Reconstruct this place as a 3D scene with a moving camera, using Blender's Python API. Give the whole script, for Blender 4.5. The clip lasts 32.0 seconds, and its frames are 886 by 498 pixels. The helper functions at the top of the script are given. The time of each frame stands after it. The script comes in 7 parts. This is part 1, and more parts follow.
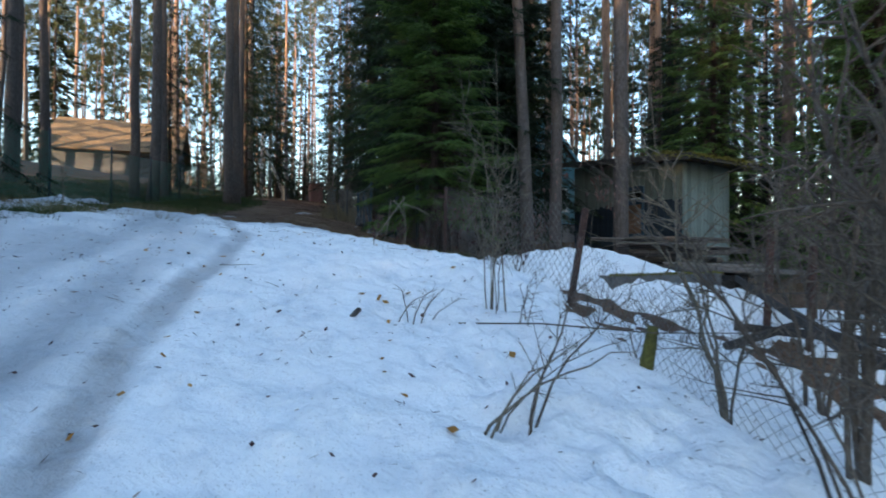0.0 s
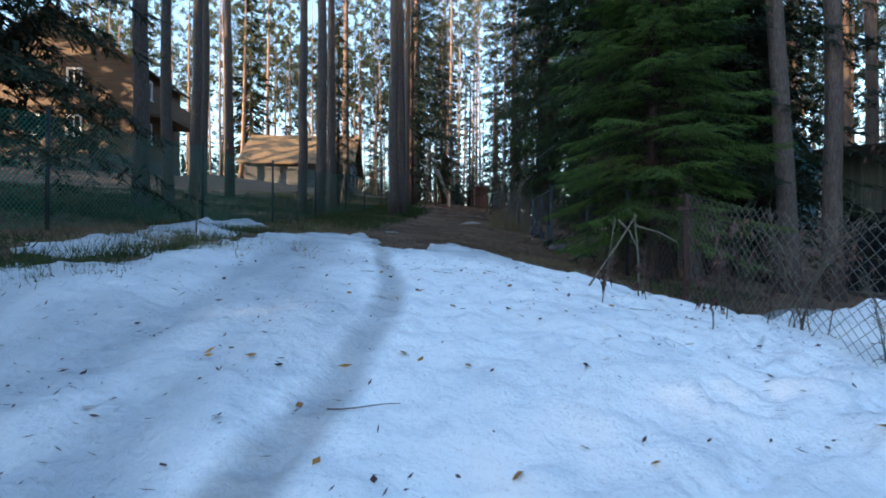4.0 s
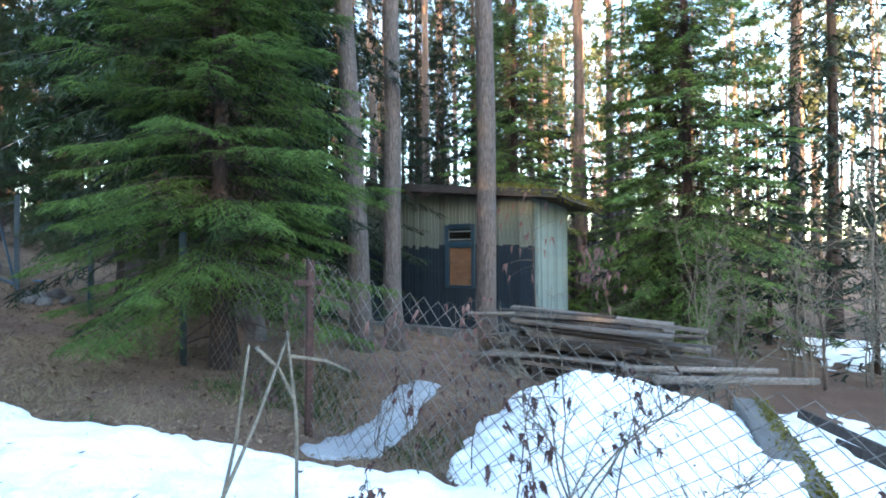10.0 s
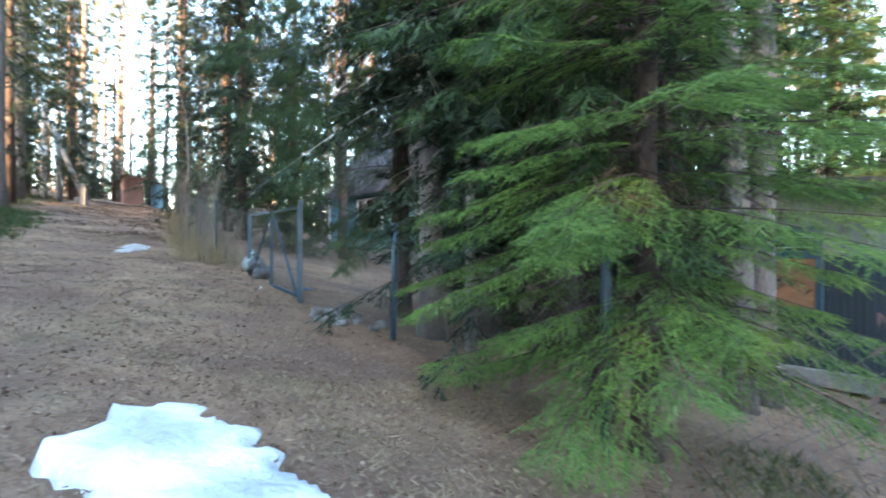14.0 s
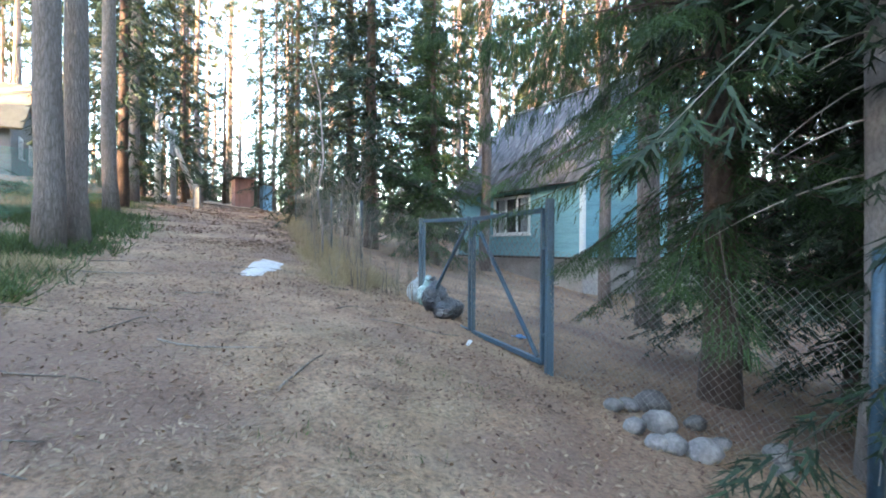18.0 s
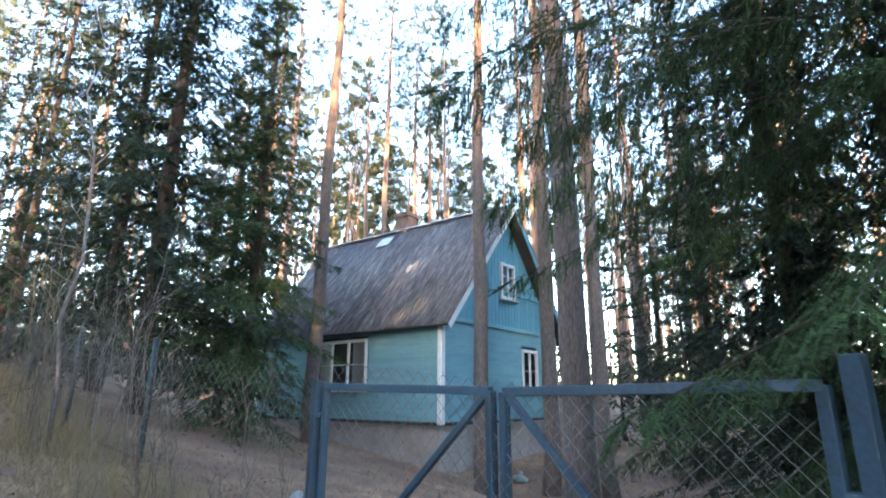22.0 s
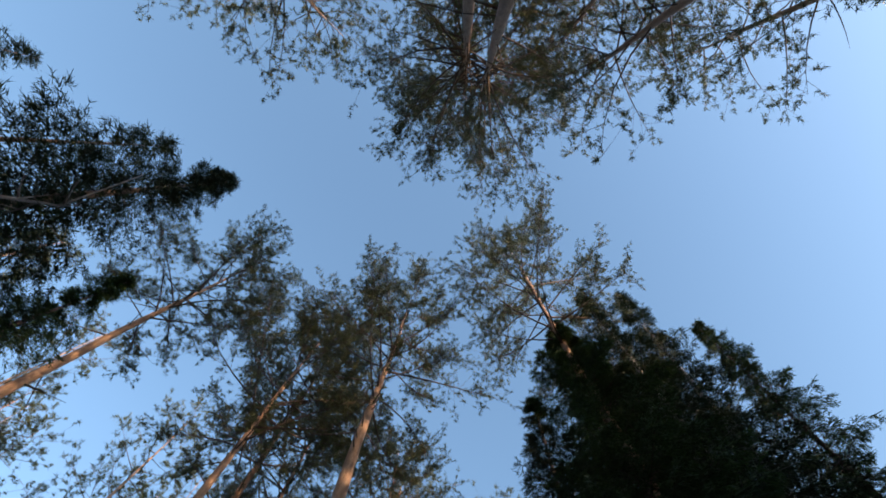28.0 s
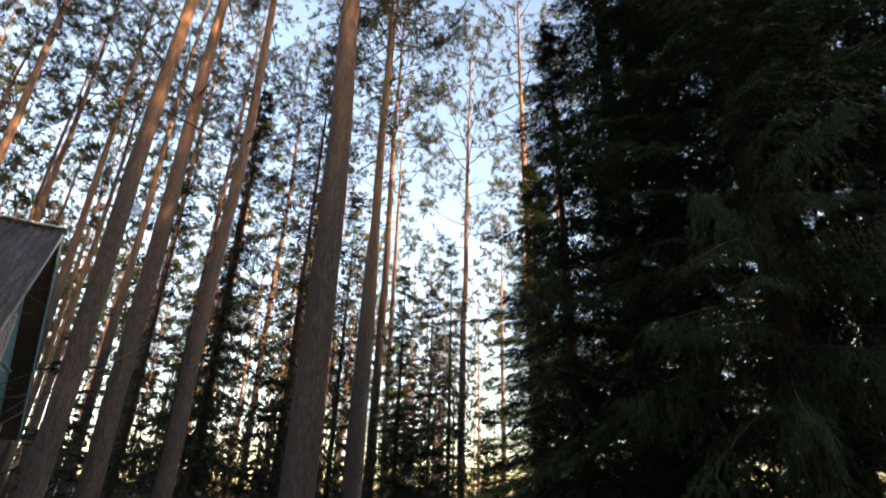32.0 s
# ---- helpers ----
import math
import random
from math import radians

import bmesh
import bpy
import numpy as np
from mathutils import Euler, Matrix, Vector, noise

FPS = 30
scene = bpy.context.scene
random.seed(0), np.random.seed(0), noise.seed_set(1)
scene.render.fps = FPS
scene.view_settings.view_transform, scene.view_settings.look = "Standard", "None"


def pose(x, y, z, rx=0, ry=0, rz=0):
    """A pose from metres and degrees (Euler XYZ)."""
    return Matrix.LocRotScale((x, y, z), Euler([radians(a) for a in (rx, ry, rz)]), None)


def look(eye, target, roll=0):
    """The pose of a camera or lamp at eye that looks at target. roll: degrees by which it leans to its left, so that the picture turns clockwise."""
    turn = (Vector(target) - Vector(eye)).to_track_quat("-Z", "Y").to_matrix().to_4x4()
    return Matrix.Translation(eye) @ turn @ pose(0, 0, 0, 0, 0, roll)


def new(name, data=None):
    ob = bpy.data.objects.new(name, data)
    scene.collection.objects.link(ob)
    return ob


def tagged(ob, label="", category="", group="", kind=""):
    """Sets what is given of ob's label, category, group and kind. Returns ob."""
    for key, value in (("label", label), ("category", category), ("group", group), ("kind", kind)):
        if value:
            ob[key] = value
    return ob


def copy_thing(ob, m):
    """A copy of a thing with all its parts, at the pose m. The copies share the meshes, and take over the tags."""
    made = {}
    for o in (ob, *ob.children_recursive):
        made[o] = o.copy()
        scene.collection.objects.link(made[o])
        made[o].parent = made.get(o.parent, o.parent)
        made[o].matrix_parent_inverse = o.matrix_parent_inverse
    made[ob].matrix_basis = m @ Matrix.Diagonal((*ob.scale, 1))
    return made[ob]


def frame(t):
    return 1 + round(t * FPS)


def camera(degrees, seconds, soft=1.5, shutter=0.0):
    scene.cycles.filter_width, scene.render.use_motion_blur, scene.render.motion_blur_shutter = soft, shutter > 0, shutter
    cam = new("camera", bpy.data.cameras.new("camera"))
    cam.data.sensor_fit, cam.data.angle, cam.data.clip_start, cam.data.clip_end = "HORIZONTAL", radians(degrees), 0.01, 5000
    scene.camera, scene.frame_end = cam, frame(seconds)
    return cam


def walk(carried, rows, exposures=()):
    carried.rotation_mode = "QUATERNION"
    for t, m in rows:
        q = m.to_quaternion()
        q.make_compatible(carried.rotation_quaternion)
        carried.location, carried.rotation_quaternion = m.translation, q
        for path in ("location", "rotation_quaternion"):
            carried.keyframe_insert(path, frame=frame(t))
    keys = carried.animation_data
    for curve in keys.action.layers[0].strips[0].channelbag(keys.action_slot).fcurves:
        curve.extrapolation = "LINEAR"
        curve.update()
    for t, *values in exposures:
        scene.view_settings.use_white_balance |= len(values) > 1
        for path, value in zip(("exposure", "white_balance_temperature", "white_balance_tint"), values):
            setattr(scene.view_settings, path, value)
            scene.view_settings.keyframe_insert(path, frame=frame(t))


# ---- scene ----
cam = camera(78.9, 32.0, soft=1.8, shutter=0.25)
PATH = [
    (0, (0.000, 0.000, 1.330), (0.000, 2.000, 1.347), 0.3),
    (0.5, (-0.161, 0.460, 1.376), (-0.377, 2.448, 1.386), 0.1),
    (1, (-0.391, 0.874, 1.422), (-0.755, 2.840, 1.432), 0.2),
    (1.5, (-0.460, 1.150, 1.422), (-0.910, 3.099, 1.436), 0.2),
    (2, (-0.391, 1.403, 1.560), (-0.871, 3.344, 1.577), 0.1),
    (2.5, (-0.529, 1.840, 1.606), (-1.030, 3.776, 1.620), 0.2),
    (3, (-0.644, 2.162, 1.721), (-1.165, 4.093, 1.735), 0.3),
    (3.5, (-0.782, 2.599, 1.813), (-1.333, 4.521, 1.827), 0.3),
    (5.5, (-1.265, 3.864, 2.066), (-1.923, 5.753, 2.087), -0.0),
    (6, (-1.196, 4.278, 2.250), (-1.804, 6.183, 2.264), -0.0),
    (6.5, (-1.173, 4.623, 2.388), (-1.399, 6.610, 2.405), -0.0),
    (7, (-1.150, 4.899, 2.388), (-0.837, 6.874, 2.409), -0.1),
    (7.5, (-1.150, 5.198, 2.434), (-0.469, 7.078, 2.455), -0.2),
    (8, (-1.219, 5.497, 2.503), (-0.330, 7.288, 2.520), -0.3),
    (8.5, (-1.288, 5.750, 2.549), (-0.273, 7.473, 2.570), -0.3),
    (9, (-1.288, 5.957, 2.618), (-0.225, 7.651, 2.639), -0.5),
    (9.5, (-1.426, 6.141, 2.572), (-0.325, 7.811, 2.596), -0.4),
    (10, (-1.587, 6.279, 2.687), (-0.469, 7.937, 2.711), -0.4),
    (10.5, (-1.725, 6.624, 2.710), (-0.607, 8.282, 2.727), -0.2),
    (11, (-1.955, 6.969, 2.802), (-0.837, 8.627, 2.816), -0.0),
    (11.5, (-2.139, 7.268, 2.871), (-1.026, 8.930, 2.888), -0.1),
    (12, (-2.254, 7.728, 2.917), (-1.153, 9.398, 2.917), -0.2),
    (12.5, (-2.438, 8.096, 2.963), (-1.355, 9.777, 2.970), 0.1),
    (13, (-2.507, 8.533, 2.963), (-1.447, 10.229, 2.966), -0.1),
    (13.5, (-2.806, 8.993, 3.009), (-1.858, 10.754, 3.009), 0.2),
    (14, (-3.059, 9.407, 3.032), (-2.451, 11.312, 3.032), 0.1),
    (14.5, (-3.243, 9.890, 3.101), (-2.985, 11.873, 3.094), 0.1),
    (15, (-3.404, 10.373, 3.147), (-3.320, 12.371, 3.144), 0.2),
    (15.5, (-3.542, 10.994, 3.170), (-3.511, 12.994, 3.156), -0.0),
    (17.5, (-4.324, 13.340, 3.331), (-4.094, 15.327, 3.331), 0.4),
    (18, (-4.485, 13.938, 3.377), (-4.179, 15.914, 3.374), 0.3),
    (18.5, (-4.554, 14.513, 3.446), (-4.159, 16.474, 3.446), 0.3),
    (19, (-4.577, 15.180, 3.446), (-4.090, 17.120, 3.446), 0.2),
    (19.5, (-4.646, 15.755, 3.561), (-4.058, 17.667, 3.564), 0.3),
    (20, (-4.646, 16.330, 3.607), (-3.939, 18.201, 3.610), 0.1),
    (20.5, (-4.761, 16.882, 3.630), (-3.941, 18.706, 3.647), 0.2),
    (21, (-4.761, 17.411, 3.676), (-3.848, 19.187, 3.781), 0.1),
    (21.5, (-4.853, 17.871, 3.722), (-3.885, 19.596, 4.014), 0.3),
    (22, (-4.991, 18.285, 3.722), (-3.958, 19.913, 4.253), 0.3),
    (22.5, (-5.106, 18.722, 3.791), (-4.061, 20.237, 4.572), 0.3),
    (23, (-5.336, 18.998, 3.929), (-4.275, 20.347, 4.956), 0.4),
    (23.5, (-5.359, 19.343, 3.975), (-4.223, 20.410, 5.228), 0.4),
    (24, (-5.405, 19.688, 3.998), (-4.260, 20.443, 5.454), 0.3),
    (24.5, (-5.543, 20.079, 4.021), (-4.478, 20.535, 5.651), 0.3),
    (25, (-5.658, 20.539, 4.067), (-4.755, 20.784, 5.835), 0.6),
    (25.5, (-5.888, 20.999, 4.136), (-5.212, 21.124, 6.014), 0.7),
    (26, (-6.003, 21.367, 4.159), (-5.583, 21.413, 6.114), 0.8),
    (26.5, (-6.100, 21.800, 4.200), (-5.802, 21.874, 6.176), 12.8),
    (28.5, (-6.300, 23.750, 4.400), (-5.912, 23.712, 6.362), 5.1),
    (29, (-6.330, 23.950, 4.420), (-5.744, 23.874, 6.331), 3.9),
    (29.5, (-6.340, 24.000, 4.425), (-5.511, 23.880, 6.241), 3.3),
    (30, (-6.350, 24.050, 4.430), (-5.281, 23.893, 6.112), 3.1),
    (30.5, (-6.355, 24.062, 4.430), (-5.061, 23.874, 5.943), 2.5),
    (31, (-6.360, 24.075, 4.430), (-4.870, 23.854, 5.746), 1.9),
    (31.5, (-6.365, 24.088, 4.430), (-4.709, 23.831, 5.521), 1.4),
    (32, (-6.370, 24.100, 4.430), (-4.578, 23.822, 5.275), 1.5),
]
walk(cam, [(t, look(eye, target, roll)) for t, eye, target, roll in PATH],
     exposures=[(0.0, 2.45, 5800, 8), (2.0, 2.3, 5600, 8), (3.5, 2.45, 5550, 8), (6.0, 2.78, 5750, 8), (7.0, 3.05, 5750, 8), (8.0, 3.8, 5900, 8), (9.0, 4.12, 5900, 8), (10.0, 4.25, 5880, 8), (13.0, 4.95, 5900, 8), (15.0, 4.92, 6100, 8), (19.0, 5.12, 5880, 9), (21.0, 5.0, 5720, 8),
                (22.0, 4.5, 5850, 12), (23.0, 3.85, 6200, 18), (24.0, 3.5, 6550, 20), (25.0, 3.2, 6800, 20), (25.5, 2.75, 6650, 14), (26.0, 2.2, 6600, 8), (28.5, 1.8, 5800, 8), (29.0, 1.8, 5800, 8), (30.0, 2.05, 6200, 8), (31.0, 2.2, 6900, 14), (32.0, 2.55, 7400, 20)])

# ---------------------------------------------------------------- sky and sun
SUN_AZ, SUN_EL = radians(222), radians(9)      # azimuth clockwise from +y
world = bpy.data.worlds.new("evening_sky")
scene.world = world
world.use_nodes = True
wn = world.node_tree.nodes
sky = wn.new("ShaderNodeTexSky")
sky.sky_type, sky.sun_disc = "NISHITA", False
sky.sun_elevation, sky.sun_rotation = SUN_EL, SUN_AZ
sky.air_density, sky.dust_density, sky.ozone_density = 1.0, 1.2, 1.0
wn["Background"].inputs["Strength"].default_value = 0.15
world.node_tree.links.new(sky.outputs[0], wn["Background"].inputs["Color"])
sun = new("sun", bpy.data.lights.new("sun", "SUN"))
sun.data.energy, sun.data.angle, sun.data.color = 3.2, radians(0.5), (1.0, 0.66, 0.36)
sun_dir = Vector((math.sin(SUN_AZ) * math.cos(SUN_EL), math.cos(SUN_AZ) * math.cos(SUN_EL), math.sin(SUN_EL)))
sun.rotation_mode = "QUATERNION"
sun.rotation_quaternion = sun_dir.to_track_quat("Z", "Y")

# ---------------------------------------------------------------- materials


def mat_base(name):
    m = bpy.data.materials.new(name)
    m.use_nodes = True
    nt = m.node_tree
    return m, nt, nt.nodes["Principled BSDF"]


def N(nt, kind, **sets):
    n = nt.nodes.new(kind)
    for k, v in sets.items():
        if k in n.inputs:
            n.inputs[k].default_value = v
    return n


def ramp(nt, src, stops):
    r = nt.nodes.new("ShaderNodeValToRGB")
    els = r.color_ramp.elements
    while len(els) < len(stops):
        els.new(0.5)
    for e, (p, c) in zip(els, stops):
        e.position, e.color = p, (*c, 1)
    nt.links.new(src, r.inputs[0])
    return r.outputs[0]


def mixc(nt, fac, a, b, mode="MIX"):
    m = nt.nodes.new("ShaderNodeMix")
    m.data_type, m.blend_type = "RGBA", mode
    for sock, v in ((m.inputs[0], fac), (m.inputs[6], a), (m.inputs[7], b)):
        if isinstance(v, (int, float)):
            sock.default_value = v
        elif isinstance(v, tuple):
            sock.default_value = (*v, 1)
        else:
            nt.links.new(v, sock)
    return m.outputs[2]


def coords(nt, scale=(1, 1, 1), space="Object"):
    tc = nt.nodes.new("ShaderNodeTexCoord")
    mp = nt.nodes.new("ShaderNodeMapping")
    mp.inputs["Scale"].default_value = scale
    nt.links.new(tc.outputs[space], mp.inputs[0])
    return mp.outputs[0]


def noise_out(nt, vec, scale, detail=6, rough=0.6):
    n = N(nt, "ShaderNodeTexNoise", Scale=scale, Detail=detail, Roughness=rough)
    nt.links.new(vec, n.inputs["Vector"])
    return n.outputs["Fac"]


def bump(nt, bsdf, height, strength=0.3, dist=0.01):
    b = N(nt, "ShaderNodeBump", Strength=strength, Distance=dist)
    nt.links.new(height, b.inputs["Height"])
    nt.links.new(b.outputs[0], bsdf.inputs["Normal"])


def rnd_object(nt):
    return nt.nodes.new("ShaderNodeObjectInfo").outputs["Random"]


def rnd_island(nt):
    return nt.nodes.new("ShaderNodeNewGeometry").outputs["Random Per Island"]


def surface(name, stops, scale=6.0, rough=0.8, stretch=(1, 1, 1), bump_s=0.4, bump_d=0.01, fine=40.0, vary=0.25,
            metal=0.0, space="Object", shift=40.0):
    """Two scales of noise for colour, fine relief and a shift from object to object."""
    m, nt, bs = mat_base(name)
    v = coords(nt, stretch, space)
    off = N(nt, "ShaderNodeVectorMath")            # no two pieces share a pattern
    off.operation = "MULTIPLY_ADD"
    off.inputs[1].default_value = (shift, -0.7 * shift, 0.4 * shift)
    nt.links.new(rnd_object(nt), off.inputs[0])
    nt.links.new(v, off.inputs[2])
    v = off.outputs[0]
    big, small = noise_out(nt, v, scale), noise_out(nt, v, fine, 4, 0.7)
    c = ramp(nt, big, stops)
    dark = tuple(0.45 * a for a in stops[0][1])
    c = mixc(nt, ramp(nt, small, [(0.35, (0.55,) * 3), (0.6, (0,) * 3)]), c, dark)
    if vary:
        h = N(nt, "ShaderNodeHueSaturation")
        mr = N(nt, "ShaderNodeMapRange", **{"To Min": 1 - vary, "To Max": 1 + vary})
        nt.links.new(rnd_object(nt), mr.inputs[0])
        nt.links.new(mr.outputs[0], h.inputs["Value"])
        nt.links.new(c, h.inputs["Color"])
        c = h.outputs[0]
    nt.links.new(c, bs.inputs["Base Color"])
    bs.inputs["Roughness"].default_value, bs.inputs["Metallic"].default_value = rough, metal
    bump(nt, bs, small, bump_s, bump_d)
    return m


def foliage(name, dark, light, rough=0.6, glow=0.25):
    """Needles or leaves: colour changes from piece to piece; some light passes through."""
    m, nt, bs = mat_base(name)
    v = coords(nt)
    c = mixc(nt, rnd_island(nt), dark, light)
    patch = ramp(nt, noise_out(nt, v, 1.3, 3), [(0.35, (0, 0, 0)), (0.7, (0.6,) * 3)])
    c = mixc(nt, patch, c, tuple(0.55 * a for a in dark))
    nt.links.new(c, bs.inputs["Base Color"])
    bs.inputs["Roughness"].default_value = rough
    bs.inputs["Specular IOR Level"].default_value = 0.3
    tr = N(nt, "ShaderNodeBsdfTranslucent")
    nt.links.new(c, tr.inputs[0])
    mx = N(nt, "ShaderNodeMixShader")
    mx.inputs[0].default_value = glow
    nt.links.new(bs.outputs[0], mx.inputs[1])
    nt.links.new(tr.outputs[0], mx.inputs[2])
    nt.links.new(mx.outputs[0], nt.nodes["Material Output"].inputs[0])
    return m


def pine_bark(name):
    """Grey-brown plates low on the trunk, thin orange bark higher up."""
    m, nt, bs = mat_base(name)
    tc = nt.nodes.new("ShaderNodeTexCoord")
    sep = nt.nodes.new("ShaderNodeSeparateXYZ")
    nt.links.new(tc.outputs["Object"], sep.inputs[0])
    v = coords(nt, (1, 1, 0.22))
    vor = N(nt, "ShaderNodeTexVoronoi", Scale=24.0)
    vor.feature = "DISTANCE_TO_EDGE"
    nt.links.new(v, vor.inputs["Vector"])
    n2 = noise_out(nt, v, 30, 5)
    low = ramp(nt, n2, [(0.3, (0.066, 0.052, 0.047)), (0.7, (0.150, 0.124, 0.114))])
    low = mixc(nt, ramp(nt, vor.outputs["Distance"], [(0.0, (0.5,) * 3), (0.12, (0,) * 3)]), low, (0.034, 0.026, 0.020))
    high = ramp(nt, noise_out(nt, v, 12, 5), [(0.3, (0.175, 0.100, 0.068)), (0.7, (0.325, 0.205, 0.140))])
    wob = N(nt, "ShaderNodeMath")
    wob.operation = "MULTIPLY_ADD"
    wob.inputs[1].default_value, wob.inputs[2].default_value = 5.0, -2.5
    nt.links.new(noise_out(nt, v, 1.5), wob.inputs[0])
    add = N(nt, "ShaderNodeMath")
    nt.links.new(sep.outputs[2], add.inputs[0])
    nt.links.new(wob.outputs[0], add.inputs[1])
    mr = N(nt, "ShaderNodeMapRange", **{"From Min": 6.5, "From Max": 12.0})
    nt.links.new(add.outputs[0], mr.inputs[0])
    nt.links.new(mixc(nt, mr.outputs[0], low, high), bs.inputs["Base Color"])
    bs.inputs["Roughness"].default_value = 0.9
    bump(nt, bs, vor.outputs["Distance"], 0.9, 0.03)
    return m


def ground_material():
    """Needle litter, dead grass and bare soil, with green patches."""
    m, nt, bs = mat_base("forest_floor")
    v = coords(nt)
    big, mid, fine = noise_out(nt, v, 0.35, 4), noise_out(nt, v, 2.2, 6), noise_out(nt, v, 28, 6, 0.75)
    c = ramp(nt, mid, [(0.3, (0.146, 0.078, 0.046)), (0.5, (0.290, 0.172, 0.104)), (0.72, (0.430, 0.293, 0.187))])
    c = mixc(nt, ramp(nt, fine, [(0.38, (0.75,) * 3), (0.58, (0,) * 3)]), c, (0.040, 0.025, 0.016))
    c = mixc(nt, ramp(nt, noise_out(nt, v, 60, 3, 0.8), [(0.56, (0,) * 3), (0.66, (0.65,) * 3)]), c, (0.291, 0.212, 0.124))
    green = ramp(nt, big, [(0.52, (0,) * 3), (0.66, (0.24,) * 3)])
    c = mixc(nt, green, c, (0.072, 0.087, 0.028))
    damp = ramp(nt, noise_out(nt, v, 0.55, 5), [(0.46, (0,) * 3), (0.6, (0.7,) * 3)])
    c = mixc(nt, damp, c, (0.106, 0.059, 0.044))
    sep = nt.nodes.new("ShaderNodeSeparateXYZ")    # soil soaked by the melting snow
    nt.links.new(v, sep.inputs[0])
    wet = N(nt, "ShaderNodeMapRange", **{"From Min": 17.0, "From Max": 10.5, "To Min": 0.0, "To Max": 0.62})
    nt.links.new(sep.outputs[1], wet.inputs[0])
    c = mixc(nt, wet.outputs[0], c, mixc(nt, mid, (0.045, 0.024, 0.015), (0.137, 0.078, 0.048)))
    nt.links.new(c, bs.inputs["Base Color"])
    bs.inputs["Roughness"].default_value = 0.95
    bump(nt, bs, fine, 0.8, 0.03)
    return m


def snow_material():
    """Old wet snow with needles, grit and grey icy tracks."""
    m, nt, bs = mat_base("old_snow")
    v = coords(nt)
    mid, fine = noise_out(nt, v, 2.6, 6, 0.65), noise_out(nt, v, 14, 6, 0.7)
    c = ramp(nt, mid, [(0.30, (0.74, 0.78, 0.83)), (0.5, (0.93, 0.945, 0.965))])
    grit = ramp(nt, noise_out(nt, v, 75, 2, 0.9), [(0.60, (0,) * 3), (0.67, (0.8,) * 3)])
    zone = ramp(nt, noise_out(nt, v, 0.7, 3), [(0.35, (0.12,) * 3), (0.7, (0.8,) * 3)])
    g2 = mixc(nt, 1.0, grit, zone, "MULTIPLY")
    c = mixc(nt, g2, c, (0.16, 0.13, 0.11))
    ice = nt.nodes.new("ShaderNodeAttribute")
    ice.attribute_name = "ice"
    c = mixc(nt, ice.outputs["Fac"], c, mixc(nt, fine, (0.24, 0.26, 0.29), (0.50, 0.54, 0.60)))
    soil = nt.nodes.new("ShaderNodeAttribute")     # soil rubbed into the wheel rut
    soil.attribute_name = "dirt"
    rub = mixc(nt, 1.0, soil.outputs["Color"], ramp(nt, fine, [(0.3, (0.15,) * 3), (0.7, (0.75,) * 3)]), "MULTIPLY")
    c = mixc(nt, rub, c, (0.20, 0.16, 0.125))
    nt.links.new(c, bs.inputs["Base Color"])
    mr = N(nt, "ShaderNodeMapRange", **{"To Min": 0.75, "To Max": 0.38})
    nt.links.new(ice.outputs["Fac"], mr.inputs[0])
    nt.links.new(mr.outputs[0], bs.inputs["Roughness"])
    bs.inputs["Subsurface Weight"].default_value = 0.0
    hv = N(nt, "ShaderNodeMath")
    hv.operation = "MULTIPLY_ADD"
    hv.inputs[1].default_value = 2.6
    nt.links.new(noise_out(nt, v, 4.5, 4, 0.55), hv.inputs[0])
    nt.links.new(fine, hv.inputs[2])
    bump(nt, bs, hv.outputs[0], 0.6, 0.04)
    return m


def painted_planks(name, low, high, split, tilt=0.0):
    """Weathered planks: one paint above a brushed line at the height split, another below it."""
    m, nt, bs = mat_base(name)
    v = coords(nt, (9, 9, 0.7))
    grain, wear = noise_out(nt, v, 5, 6, 0.7), noise_out(nt, coords(nt), 2.5, 5)
    tc = nt.nodes.new("ShaderNodeTexCoord")
    sep = nt.nodes.new("ShaderNodeSeparateXYZ")
    nt.links.new(tc.outputs["Object"], sep.inputs[0])
    mr = N(nt, "ShaderNodeMapRange", **{"From Min": split - 0.01, "From Max": split + 0.01})
    add = N(nt, "ShaderNodeMath")
    add.operation = "MULTIPLY_ADD"
    add.inputs[1].default_value = 0.08
    nt.links.new(rnd_object(nt), add.inputs[0])
    nt.links.new(sep.outputs[2], add.inputs[2])
    nt.links.new(add.outputs[0], mr.inputs[0])
    lo = ramp(nt, grain, [(0.3, tuple(0.6 * a for a in low)), (0.7, low)])
    hi = ramp(nt, grain, [(0.25, tuple(0.45 * a for a in high)), (0.5, high), (0.75, tuple(min(1, 1.35 * a) for a in high))])
    c = mixc(nt, mr.outputs[0], lo, hi)
    c = mixc(nt, ramp(nt, wear, [(0.62, (0,) * 3), (0.72, (0.5,) * 3)]), c, (0.16, 0.13, 0.11))
    h = N(nt, "ShaderNodeHueSaturation")
    mv = N(nt, "ShaderNodeMapRange", **{"To Min": 0.75, "To Max": 1.2})
    nt.links.new(rnd_object(nt), mv.inputs[0])
    nt.links.new(mv.outputs[0], h.inputs["Value"])
    nt.links.new(c, h.inputs["Color"])
    nt.links.new(h.outputs[0], bs.inputs["Base Color"])
    bs.inputs["Roughness"].default_value = 0.75
    bump(nt, bs, grain, 0.5, 0.006)
    return m


